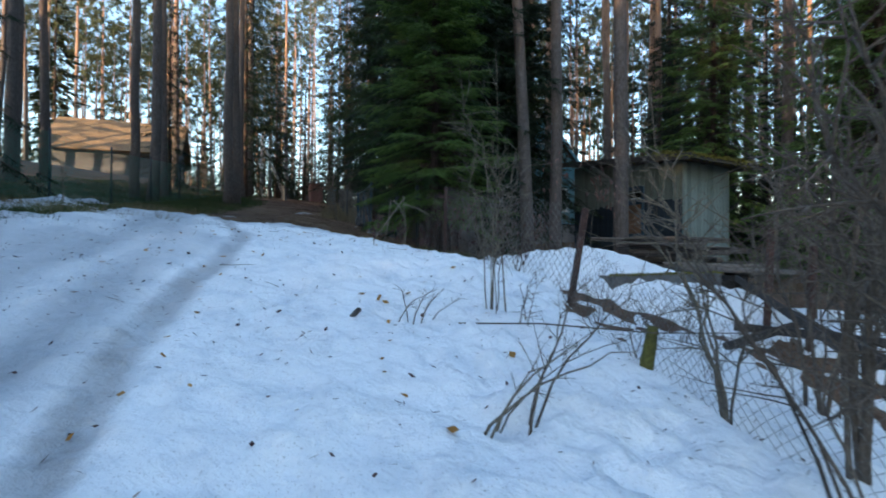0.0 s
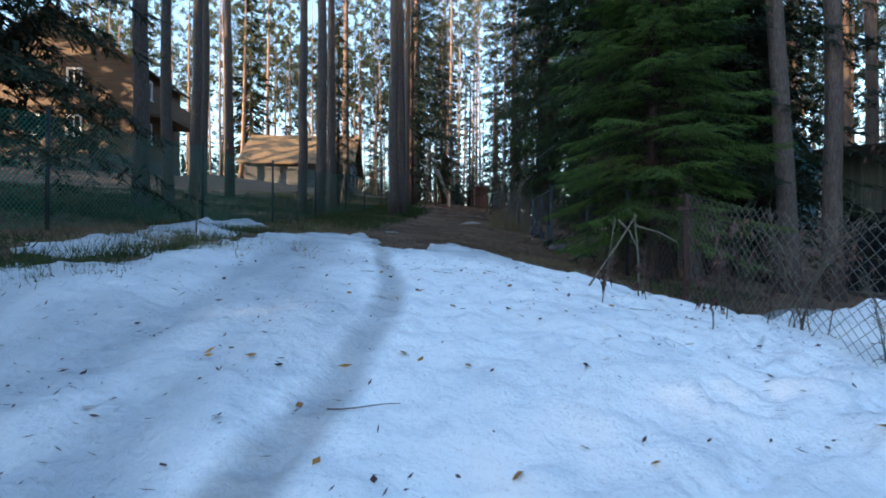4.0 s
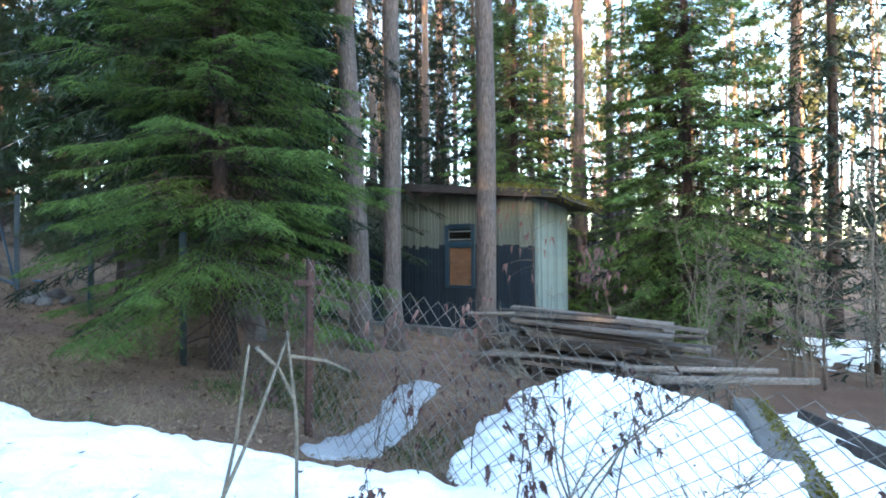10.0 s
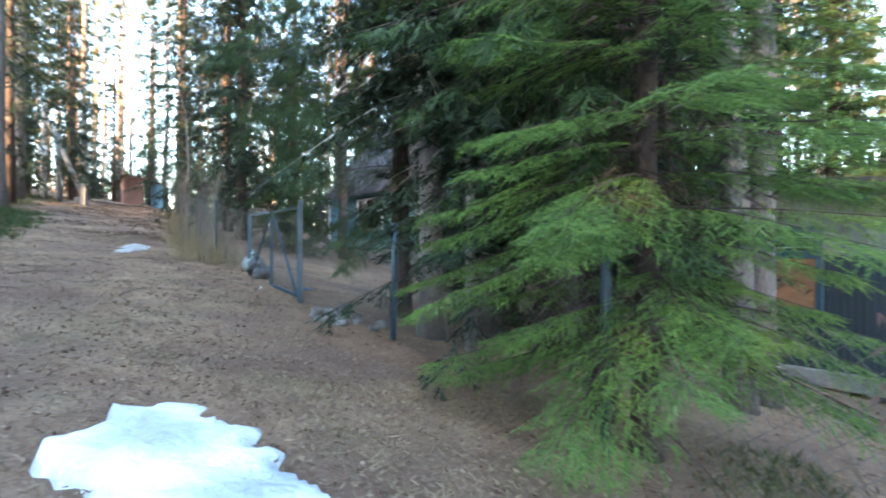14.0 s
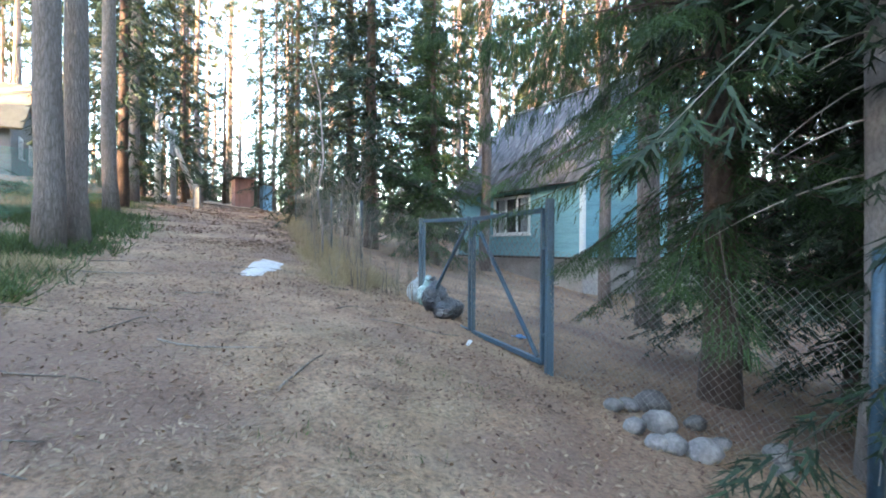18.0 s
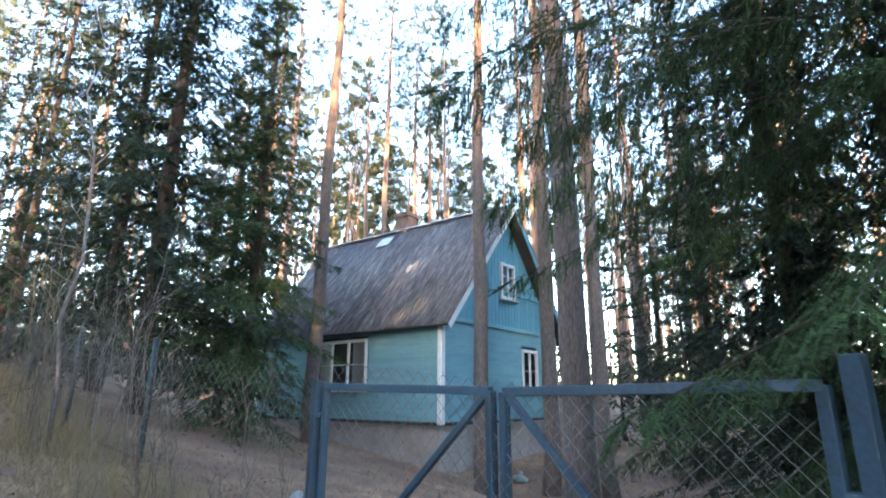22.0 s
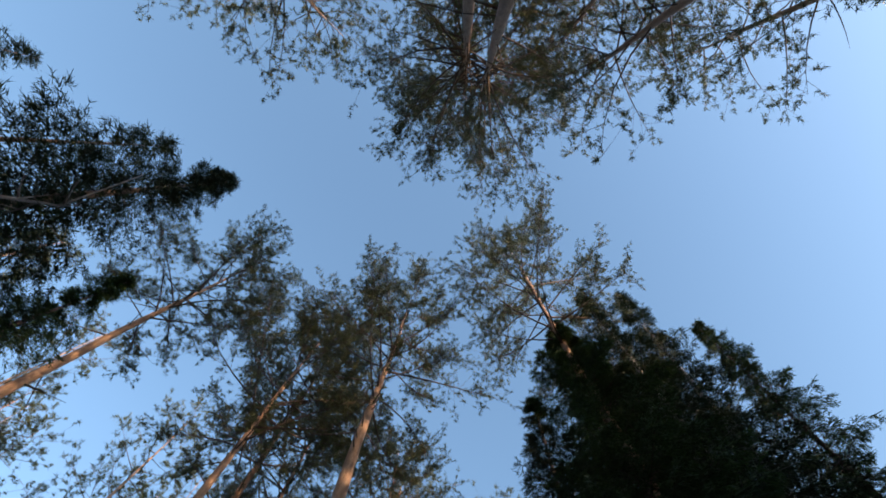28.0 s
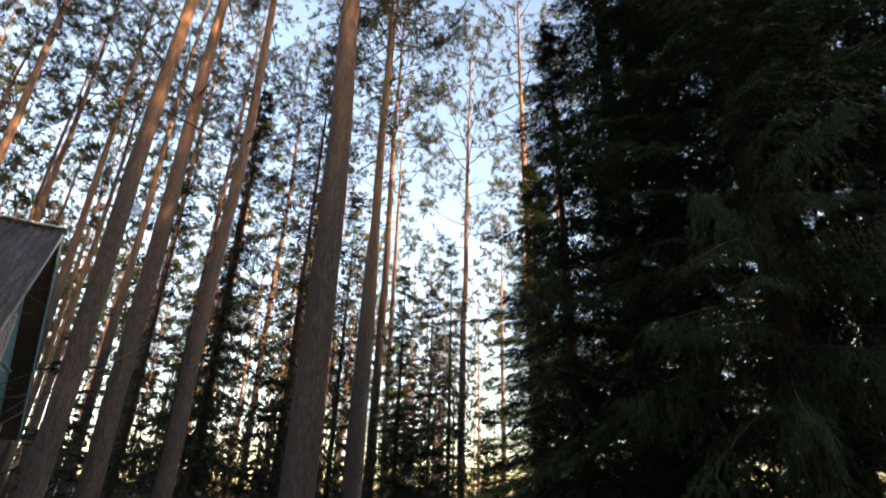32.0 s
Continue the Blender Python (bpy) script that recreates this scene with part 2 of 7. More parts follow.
def glass_material(name="window_glass"):
    m, nt, bs = mat_base(name)
    bs.inputs["Base Color"].default_value = (0.9, 0.95, 0.95, 1)
    bs.inputs["Roughness"].default_value = 0.03
    bs.inputs["Transmission Weight"].default_value = 1.0
    bs.inputs["IOR"].default_value = 1.45
    return m


M = {
    "ground": ground_material(),
    "snow": snow_material(),
    "pine_bark": pine_bark("pine_bark"),
    "pine_branch": surface("pine_branch_bark", [(0.3, (0.049, 0.035, 0.028)), (0.7, (0.112, 0.077, 0.059))], 9, 0.9),
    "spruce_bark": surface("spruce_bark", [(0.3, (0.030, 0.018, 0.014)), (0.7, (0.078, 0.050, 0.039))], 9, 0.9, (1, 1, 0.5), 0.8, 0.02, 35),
    "grey_bark": surface("grey_bark", [(0.3, (0.118, 0.099, 0.093)), (0.7, (0.223, 0.198, 0.192))], 7, 0.9, (1, 1, 0.6), 0.6, 0.012, 40),
    "twig": surface("twig_bark", [(0.3, (0.088, 0.066, 0.050)), (0.7, (0.171, 0.138, 0.105))], 10, 0.85),
    "pale_twig": surface("pale_twig", [(0.3, (0.120, 0.099, 0.072)), (0.7, (0.222, 0.186, 0.138))], 10, 0.8),
    "moss_stump": surface("mossy_wood", [(0.3, (0.070, 0.063, 0.021)), (0.7, (0.175, 0.168, 0.035))], 8, 0.95),
    "spruce_hero": foliage("young_spruce_needles", (0.036, 0.074, 0.016), (0.178, 0.278, 0.060), 0.6, 0.25),
    "spruce": foliage("spruce_needles", (0.016, 0.035, 0.010), (0.051, 0.090, 0.024), 0.6, 0.18),
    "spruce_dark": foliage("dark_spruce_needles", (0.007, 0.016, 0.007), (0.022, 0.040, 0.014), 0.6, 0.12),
    "pine_needles": foliage("pine_needles", (0.042, 0.056, 0.024), (0.118, 0.128, 0.054), 0.6, 0.25),
    "dry_grass": foliage("dry_grass", (0.150, 0.109, 0.056), (0.345, 0.278, 0.165), 0.8, 0.2),
    "green_shrub": foliage("low_green_shrub", (0.028, 0.045, 0.012), (0.087, 0.118, 0.034), 0.6, 0.2),
    "pink_leaf": foliage("withered_pink_pods", (0.149, 0.078, 0.071), (0.274, 0.173, 0.154), 0.8, 0.2),
    "lawn": foliage("lawn_grass", (0.031, 0.046, 0.014), (0.087, 0.108, 0.037), 0.7, 0.2),
    "dead_leaf": foliage("dead_leaves", (0.062, 0.031, 0.022), (0.167, 0.099, 0.059), 0.85, 0.15),
    "orange_leaf": foliage("fallen_orange_leaves", (0.288, 0.135, 0.027), (0.495, 0.270, 0.072), 0.7, 0.1),
    "dark_leaf": foliage("withered_dark_leaves", (0.048, 0.024, 0.024), (0.128, 0.072, 0.064), 0.8, 0.1),
    "litter": foliage("leaf_litter", (0.120, 0.074, 0.046), (0.320, 0.235, 0.160), 0.85, 0.1),
    "rust": surface("rusty_iron", [(0.3, (0.045, 0.025, 0.021)), (0.7, (0.119, 0.063, 0.050))], 12, 0.85, metal=0.2),
    "gate_paint": surface("gate_blue_paint", [(0.3, (0.014, 0.035, 0.058)), (0.7, (0.024, 0.058, 0.088))], 5, 0.5, bump_s=0.15, vary=0.1),
    "dark_post": surface("dark_green_post", [(0.3, (0.010, 0.021, 0.025)), (0.7, (0.021, 0.035, 0.042))], 6, 0.6, vary=0.1),
    "wire": surface("galvanised_wire", [(0.3, (0.108, 0.098, 0.088)), (0.7, (0.216, 0.200, 0.186))], 20, 0.6, metal=0.3, bump_s=0.1),
    "green_wire": surface("green_fence_wire", [(0.3, (0.036, 0.156, 0.114)), (0.7, (0.054, 0.216, 0.162))], 8, 0.6, bump_s=0.1),
    "stone": surface("field_stone", [(0.3, (0.081, 0.074, 0.073)), (0.7, (0.205, 0.192, 0.186))], 7, 0.9, bump_s=0.7, bump_d=0.02, vary=0.4),
    "concrete": surface("old_concrete", [(0.3, (0.144, 0.135, 0.126)), (0.7, (0.240, 0.228, 0.216))], 2.5, 0.9, bump_d=0.01),
    "moss": surface("yellow_moss", [(0.3, (0.074, 0.074, 0.012)), (0.7, (0.236, 0.205, 0.031))], 9, 0.95, bump_s=0.9, bump_d=0.03),
    "old_board": surface("weathered_board", [(0.3, (0.102, 0.081, 0.066)), (0.7, (0.252, 0.216, 0.186))], 3, 0.85, (1, 9, 9), 0.6, 0.006, 12, 0.35),
    "dark_board": surface("dark_old_board", [(0.3, (0.027, 0.023, 0.021)), (0.7, (0.072, 0.060, 0.054))], 3, 0.85, (1, 9, 9), 0.6, 0.006, 12),
    "orange_ply": surface("orange_plywood", [(0.3, (0.130, 0.065, 0.033)), (0.7, (0.215, 0.117, 0.062))], 3, 0.7, (1, 1, 3)),
    "shed_wall": painted_planks("shed_planks", (0.010, 0.023, 0.038), (0.144, 0.163, 0.134), 2.02),
    "shed_side": painted_planks("shed_side_planks", (0.162, 0.207, 0.194), (0.162, 0.207, 0.194), -5),
    "turquoise": surface("turquoise_paint", [(0.3, (0.109, 0.250, 0.307)), (0.7, (0.173, 0.333, 0.384))], 1.5, 0.65, (1, 1, 6), 0.3, 0.004, 18, 0.06),
    "blue_gable": surface("blue_gable_paint", [(0.3, (0.077, 0.230, 0.320)), (0.7, (0.122, 0.301, 0.384))], 1.5, 0.65, (4, 4, 1), 0.3, 0.004, 18, 0.06),
    "white_paint": surface("white_window_paint", [(0.3, (0.546, 0.562, 0.569)), (0.7, (0.640, 0.655, 0.655))], 4, 0.6, bump_s=0.15, vary=0.04),
    "foundation": surface("plaster_foundation", [(0.3, (0.180, 0.162, 0.150)), (0.7, (0.276, 0.258, 0.246))], 1.6, 0.92),
    "slate": surface("asbestos_slate", [(0.3, (0.043, 0.041, 0.044)), (0.5, (0.109, 0.109, 0.122)), (0.7, (0.211, 0.215, 0.238))], 2.4, 0.9, (6, 0.7, 1), 0.5, 0.01, 9, 0.2),
    "brick": surface("chimney_brick", [(0.3, (0.117, 0.078, 0.065)), (0.7, (0.195, 0.143, 0.117))], 6, 0.9),
    "zinc": surface("zinc_ridge", [(0.3, (0.450, 0.480, 0.510)), (0.7, (0.555, 0.585, 0.615))], 3, 0.45, metal=0.2, bump_s=0.1),
    "curtain": surface("pale_curtain", [(0.3, (0.293, 0.305, 0.325)), (0.7, (0.403, 0.416, 0.429))], 5, 0.9, (8, 8, 1)),
    # near-black colour that stands in for the shade inside rooms
    "unlit_fill": surface("unlit_room_dark", [(0.3, (0.02, 0.022, 0.025)), (0.7, (0.05, 0.05, 0.055))], 2, 0.9),
    "glass": glass_material(),
    "brown_log": surface("brown_timber", [(0.3, (0.078, 0.042, 0.021)), (0.7, (0.138, 0.081, 0.042))], 1.2, 0.7, (1, 1, 7), 0.4, 0.006, 14, 0.08),
    "brown_roof": surface("brown_roofing", [(0.3, (0.056, 0.032, 0.025)), (0.7, (0.105, 0.063, 0.049))], 2, 0.8),
    "ochre_roof": surface("ochre_roofing", [(0.3, (0.126, 0.080, 0.038)), (0.7, (0.185, 0.126, 0.067))], 2, 0.8),
    "grey_plaster": surface("grey_plaster", [(0.3, (0.116, 0.116, 0.119)), (0.7, (0.164, 0.164, 0.167))], 2, 0.9),
    "bag_white": surface("white_plastic_sack", [(0.3, (0.260, 0.293, 0.299)), (0.7, (0.429, 0.455, 0.455))], 4, 0.45, vary=0.1),
    "bag_teal": surface("teal_plastic_sack", [(0.3, (0.130, 0.221, 0.221)), (0.7, (0.260, 0.351, 0.351))], 4, 0.4, vary=0.1),
    "bag_black": surface("black_plastic_sack", [(0.3, (0.010, 0.013, 0.017)), (0.7, (0.026, 0.029, 0.038))], 4, 0.38, bump_s=0.06, vary=0.1),
    "red_paint": surface("dull_red_paint", [(0.3, (0.130, 0.058, 0.046)), (0.7, (0.195, 0.098, 0.078))], 2, 0.8),
    "blue_paint": surface("pale_blue_paint", [(0.3, (0.117, 0.234, 0.338)), (0.7, (0.195, 0.325, 0.416))], 2, 0.7),
    "pole_wood": surface("grey_pole_wood", [(0.3, (0.168, 0.156, 0.144)), (0.7, (0.276, 0.258, 0.246))], 4, 0.9, (5, 5, 0.6)),
    "blue_plastic": surface("blue_plastic", [(0.3, (0.070, 0.210, 0.434)), (0.7, (0.105, 0.266, 0.490))], 4, 0.4),
    "white_plastic": surface("white_scrap", [(0.3, (0.520, 0.520, 0.512)), (0.7, (0.640, 0.640, 0.640))], 5, 0.6),
}

# ---------------------------------------------------------------- mesh helpers
rng = np.random.default_rng(7)


def tri_mesh(name, V, F, mat=None, smooth=False):
    """A mesh from an (n, 3) array of points and an (m, 3 or 4) array of corners."""
    V, F = np.asarray(V, np.float32), np.asarray(F, np.int32)
    k = F.shape[1]
    me = bpy.data.meshes.new(name)
    me.vertices.add(len(V))
    me.vertices.foreach_set("co", V.ravel())
    me.loops.add(F.size)
    me.loops.foreach_set("vertex_index", F.ravel())
    me.polygons.add(len(F))
    me.polygons.foreach_set("loop_start", np.arange(0, F.size, k, dtype=np.int32))
    me.update(calc_edges=True)
    if smooth:
        me.polygons.foreach_set("use_smooth", np.ones(len(F), bool))
    if mat:
        me.materials.append(mat)
    return me


def bm_mesh(name, bm, mat, smooth=False):
    me = bpy.data.meshes.new(name)
    bm.to_mesh(me)
    bm.free()
    me.materials.append(mat)
    if smooth:
        me.polygons.foreach_set("use_smooth", np.ones(len(me.polygons), bool))
    return me


def part(name, bm, material, parent=None, label="", m=None, smooth=False):
    """A bmesh (or a ready mesh) as one object under a thing or a part."""
    me = bm if isinstance(bm, bpy.types.Mesh) else bm_mesh(name, bm, material, smooth)
    ob = new(name, me)
    ob.parent = parent
    if m is not None:
        ob.matrix_basis = m
    if label:
        tagged(ob, label)
    return ob


def thing(name, m, label, category, group="", kind=""):
    ob = new(name)
    ob.empty_display_size = 0.2
    ob.matrix_basis = m
    return tagged(ob, label, category, group, kind)


def at(x, y, z=0.0, rz=0.0, s=1.0):
    return pose(x, y, z, 0, 0, rz) @ Matrix.Scale(s, 4)


def box(bm, c, size, bev=0.0, rot=None):
    """A box, centred at c, with worn edges."""
    m = Matrix.Translation(c) @ (rot or Matrix.Identity(4)) @ Matrix.Diagonal((*size, 1))
    r = bmesh.ops.create_cube(bm, size=1.0, matrix=m)
    if bev:
        es = {e for v in r["verts"] for e in v.link_edges}
        bmesh.ops.bevel(bm, geom=list(es), offset=bev, segments=1, affect="EDGES")
    return bm


def boxes(*items, bev=0.0):
    bm = bmesh.new()
    for c, s in items:
        box(bm, c, s, bev)
    return bm


def tube(pts, radii, sides=6, close=True):
    """Points and corners (triangles) of a tapered tube along pts."""
    P = np.asarray(pts, float)
    r = np.broadcast_to(np.asarray(radii, float), (len(P),))
    T = np.gradient(P, axis=0)
    T /= np.linalg.norm(T, axis=1)[:, None] + 1e-9
    up = np.where(np.abs(T[:, 2:3]) > 0.9, np.array([[1.0, 0, 0]]), np.array([[0, 0, 1.0]]))
    A = np.cross(T, up)
    A /= np.linalg.norm(A, axis=1)[:, None] + 1e-9
    B = np.cross(T, A)
    ang = np.arange(sides) * 2 * np.pi / sides
    V = P[:, None] + r[:, None, None] * (A[:, None] * np.cos(ang)[None, :, None] + B[:, None] * np.sin(ang)[None, :, None])
    V = V.reshape(-1, 3)
    i, j = np.meshgrid(np.arange(len(P) - 1), np.arange(sides), indexing="ij")
    a, b = i * sides + j, i * sides + (j + 1) % sides
    F = np.concatenate([np.stack([a, b, b + sides], -1).reshape(-1, 3), np.stack([a, b + sides, a + sides], -1).reshape(-1, 3)])
    if close:
        n = len(V)
        V = np.vstack([V, P[-1:], P[:1]])
        e = (len(P) - 1) * sides
        k = np.arange(sides)
        F = np.vstack([F, np.stack([e + k, e + (k + 1) % sides, np.full(sides, n)], -1),
                       np.stack([(k + 1) % sides, k, np.full(sides, n + 1)], -1)])
    return V, F


def joined(pieces):
    Vs, Fs, n = [], [], 0
    for V, F in pieces:
        Vs.append(V)
        Fs.append(F + n)
        n += len(V)
    return np.vstack(Vs), np.vstack(Fs)


def tubes(lines, sides=3):
    return joined([tube(p, r, sides) for p, r in lines])


def rand_dirs(n, g):
    d = g.normal(size=(n, 3))
    return d / np.linalg.norm(d, axis=1)[:, None]


def unit(a):
    return a / (np.linalg.norm(a, axis=-1, keepdims=True) + 1e-9)


def blades(P, D, L, W, g):
    """One narrow pointed blade for each base point P, along D."""
    S = unit(np.cross(D, rand_dirs(len(P), g))) * np.asarray(W).reshape(-1, 1) * 0.5
    T = P + D * np.asarray(L).reshape(-1, 1)
    V = np.stack([P - S, P + S, T], 1).reshape(-1, 3)
    return V, np.arange(len(V)).reshape(-1, 3)

# ---------------------------------------------------------------- the lie of the land
PROFILE = ([-400, -60, 0, 6, 10.4, 15.2, 21.4, 40, 70, 140, 600], [-9, -3, 0, 1.29, 1.80, 2.12, 2.80, 5.1, 7.5, 9, 9])
CENTRE = ([-400, -60, 0, 4.3, 6, 8.5, 10.4, 13.9, 21.4, 45, 140, 600], [0, 0, 0, -1.2, -1.35, -2.4, -3.4, -4.5, -6.0, -10.5, -28, -28])


def wave(x, y, f, seed=0.0):
    """Smooth, rolling variation between -1 and 1."""
    return (np.sin(x * f + 1.3 * np.sin(y * f * 0.7 + seed)) + np.sin(y * f * 1.13 + 1.7 * np.sin(x * f * 0.6 + 2 * seed) + seed)) / 2


def road_u(x, y):
    return x - np.interp(y, *CENTRE)


def land(x, y):
    """Height of the soil: the lane climbs to the north; the bank rises to the west and falls to the east."""
    x, y = np.asarray(x, float), np.asarray(y, float)
    u = road_u(x, y)
    k = np.interp(y, [16, 26], [0.15, 0.2])
    z = np.interp(y, *PROFILE) + 0.11 * np.clip(-u, 0, 6) + 0.15 * np.clip(-u - 6, 0, 16) - k * np.clip(u - 0.3, 0, 10.5)
    side = np.clip((np.abs(u) - 2.2) / 3, 0, 1)
    z = z + 0.05 * wave(x, y, 1.1) * side + 0.02 * wave(x, y, 3.7, 2.0) + 0.008 * wave(x, y, 9, 1.0)
    # the dug-out hollow behind the low concrete wall
    hollow = np.exp(-(((x - 4.7) / 1.5) ** 2 + ((y - 6.0) / 2.2) ** 2))
    ditch = np.exp(-(((x - 0.9) / 1.1) ** 2 + ((y - 10.7) / 1.3) ** 2))
    berm = np.exp(-(((x - 2.75) / 1.35) ** 2 + ((y - 10.15) / 0.85) ** 2))      # spoil heap under the snow mound
    drop = np.clip((u - 2.5) / 0.55, 0, 1)
    z = z - 0.42 * drop * drop * (3 - 2 * drop) * np.clip((8.2 - y) / 2.2, 0, 1) * np.clip((y + 3) / 3, 0, 1)
    return z - 0.55 * hollow - 0.38 * ditch + 0.25 * berm


def snow_depth(x, y):
    """Thickness of the snow lying on the soil; negative where there is none."""
    x, y = np.asarray(x, float), np.asarray(y, float)
    u = road_u(x, y)
    n = 0.5 * wave(x, y, 1.9, 0.5) + 0.3 * wave(x, y, 4.6, 1.1) + 0.2 * wave(x, y, 11, 2.1)
    ragged = u + 0.16 * wave(x, y, 5.3, 2.0) + 0.07 * wave(x, y, 13, 1.0)
    edge = np.interp(ragged, [-8, -5, -3.2, -2.6, -2.15, -1.5, -1.05, -0.85, -0.15, 0.15, 0.95, 1.2, 1.5, 1.8, 2.2, 2.85, 3.4],
                     [6.2, 7.2, 8.8, 11.0, 13.1, 13.75, 11.9, 10.8, 11.2, 13.5, 13.6, 12.2, 11.5, 11.0, 10.5, 9.8, 9.0]) + 0.3 * n + 0.15 * wave(x, y, 8.0, 3.0)
    lane = np.clip((edge - y) * 0.2, -1, 0.05)
    lane = np.minimum(lane, np.clip((u + np.interp(y, [5.5, 7.0], [4.2, 3.35]) + 0.5 * n + np.clip((5 - y) * 0.5, 0, 5)) * 0.2, -1, 0.06))
    lane = np.minimum(lane, np.clip((np.interp(y, [5.8, 7.2], [2.5, 3.5]) + 0.3 * n - u) * 0.25, -1, 0.06))
    bank = 0.05 * np.exp(-((u - 1.7) / 0.9) ** 2) * np.clip((9.0 - y) / 3, 0, 1)
    d = np.where(lane > 0, lane + bank, lane)

    def rim(q, h):
        return np.where(q > 0, np.clip(q * 0.4, 0, 1) * h, np.clip(q * 0.4, -0.4, 0))

    def patch(cx, cy, rx, ry, h):
        q = 1 - np.sqrt(((x - cx) / rx) ** 2 + ((y - cy) / ry) ** 2) + 0.28 * n + 0.14 * wave(x + y, y - x, 6.0, 3.0)
        return rim(q, h)

    def strip(x0, y0, x1, y1, r, h):
        """A long tongue of snow or ice between two places."""
        ax, ay = x1 - x0, y1 - y0
        q = np.clip(((x - x0) * ax + (y - y0) * ay) / (ax * ax + ay * ay), 0, 1)
        far = np.hypot(x - x0 - q * ax, y - y0 - q * ay)
        return rim(1 - far / r + 0.35 * n + 0.2 * wave(x + y, y - x, 7.0, 3.0), h)

    dome = 1 - ((x - 3.2) / 2.6) ** 2 - ((y - 9.1) / 1.75) ** 2 + 0.15 * n + 0.1 * wave(x - y, x + y, 9.0, 2.0)
    d = np.maximum(d, np.where(dome > 0, 0.32 * np.clip(1.5 * dome, 0, 1) ** 0.85, 0.5 * dome))         # mound behind the fence
    d = np.maximum(d, patch(6.9, 7.3, 1.8, 3.0, 0.4))
    d = np.maximum(d, patch(3.3, 4.2, 2.25, 2.9, 0.35))          # snow left in the hollow
    d = np.maximum(d, patch(-6.42, 16.2, 0.24, 0.16, 0.035))
    d = np.maximum(d, strip(-6.15, 22.6, -6.05, 24.1, 0.24, 0.02))
    d = np.maximum(d, strip(-6.2, 7.4, -8.3, 12.6, 0.62, 0.25))   # on the bank, apart from the lane
    d = np.maximum(d, strip(0.0, 10.25, 2.1, 12.2, 0.22, 0.06))  # icy run-off beside the fence
    d = np.maximum(d, patch(14, 8, 3.0, 4.5, 0.35))
    return d


def top(x, y):
    """Height of what one stands on: soil or snow."""
    return float(land(x, y) + max(0.0, float(snow_depth(x, y))))


def axis_lines(lo, hi, step, far, grow=1.25):
    a = list(np.arange(lo, hi + step / 2, step))
    s = step
    while a[-1] < far:
        s *= grow
        a.append(a[-1] + s)
    s = step
    while a[0] > -far:
        s *= grow
        a.insert(0, a[0] - s)
    return np.array(a)


def height_sheet(name, xs, ys, fn, keep=None, mat=None):
    X, Y = np.meshgrid(xs, ys, indexing="ij")
    Z = fn(X, Y)
    nx, ny = X.shape
    i, j = np.meshgrid(np.arange(nx - 1), np.arange(ny - 1), indexing="ij")
    a = (i * ny + j).ravel()
    F = np.stack([a, a + ny, a + ny + 1, a + 1], -1)
    V = np.stack([X, Y, Z], -1).reshape(-1, 3)
    if keep is not None:
        K = keep(X, Y).ravel()
        F = F[K[F].any(axis=1)]
        used = np.unique(F)
        remap = np.full(len(V), -1)
        remap[used] = np.arange(len(used))
        V, F = V[used], remap[F]
    return tri_mesh(name, V, F, mat, True)


ground = new("ground", height_sheet("ground", axis_lines(-14, 13, 0.16, 600), axis_lines(-4, 34, 0.16, 600),
                                    lambda x, y: land(x, y) - np.clip(3 * snow_depth(x, y), 0, 0.2), None, M["ground"]))
tagged(ground, "sloping forest ground covered in brown needle litter and dead grass", "ground", kind="structure")


gp = np.random.default_rng(19)
PRINTS = [(float(np.interp(fy, *CENTRE)) + fu, fy, gp.uniform(0.06, 0.12), gp.uniform(0.03, 0.085))
          for fu, fy in zip(gp.uniform(-0.55, 2.6, 150), gp.uniform(0.6, 10.0, 150))]


def snow_surface(x, y):
    d = snow_depth(x, y)
    u = road_u(x, y)
    ruts = 0.06 * np.exp(-((u + 0.88 + 0.05 * wave(x, y, 2.3)) / 0.11) ** 4) + 0.05 * np.exp(-((u + 2.1) / 0.4) ** 2) - 0.02 * np.exp(-((u + 1.3) / 0.2) ** 2)
    lumps = 0.04 * wave(x, y, 4.7, 3.0) + 0.040 * wave(x + 0.3 * y, y - 0.4 * x, 11, 1.0) + 0.026 * wave(x - 0.5 * y, y + 0.3 * x, 23, 4.0) + 0.016 * wave(x + 0.7 * y, y, 41, 2.0)
    lumps = lumps * np.where(x > 1.3, 0.45, 1.0)
    full = np.clip(d / 0.1, 0, 1)
    for fx, fy, fr, fd in PRINTS:
        q = ((x - fx) ** 2 + (y - fy) ** 2) / fr ** 2
        lumps = lumps - fd * np.exp(-q * q) + 0.3 * fd * np.exp(-(np.sqrt(q) - 1.5) ** 2 * 6)
    steps = 0.10 * np.clip(wave(x + 0.2 * y, y, 9.5, 5.0) - 0.45, 0, 1) * np.clip(u - 0.2, 0, 1)
    return land(x, y) + np.where(d > 0, d + (lumps - ruts * (y < 10) - steps) * full, np.clip(4 * d, -0.12, 0)) + np.where(d > 0, 0.004, -0.01)


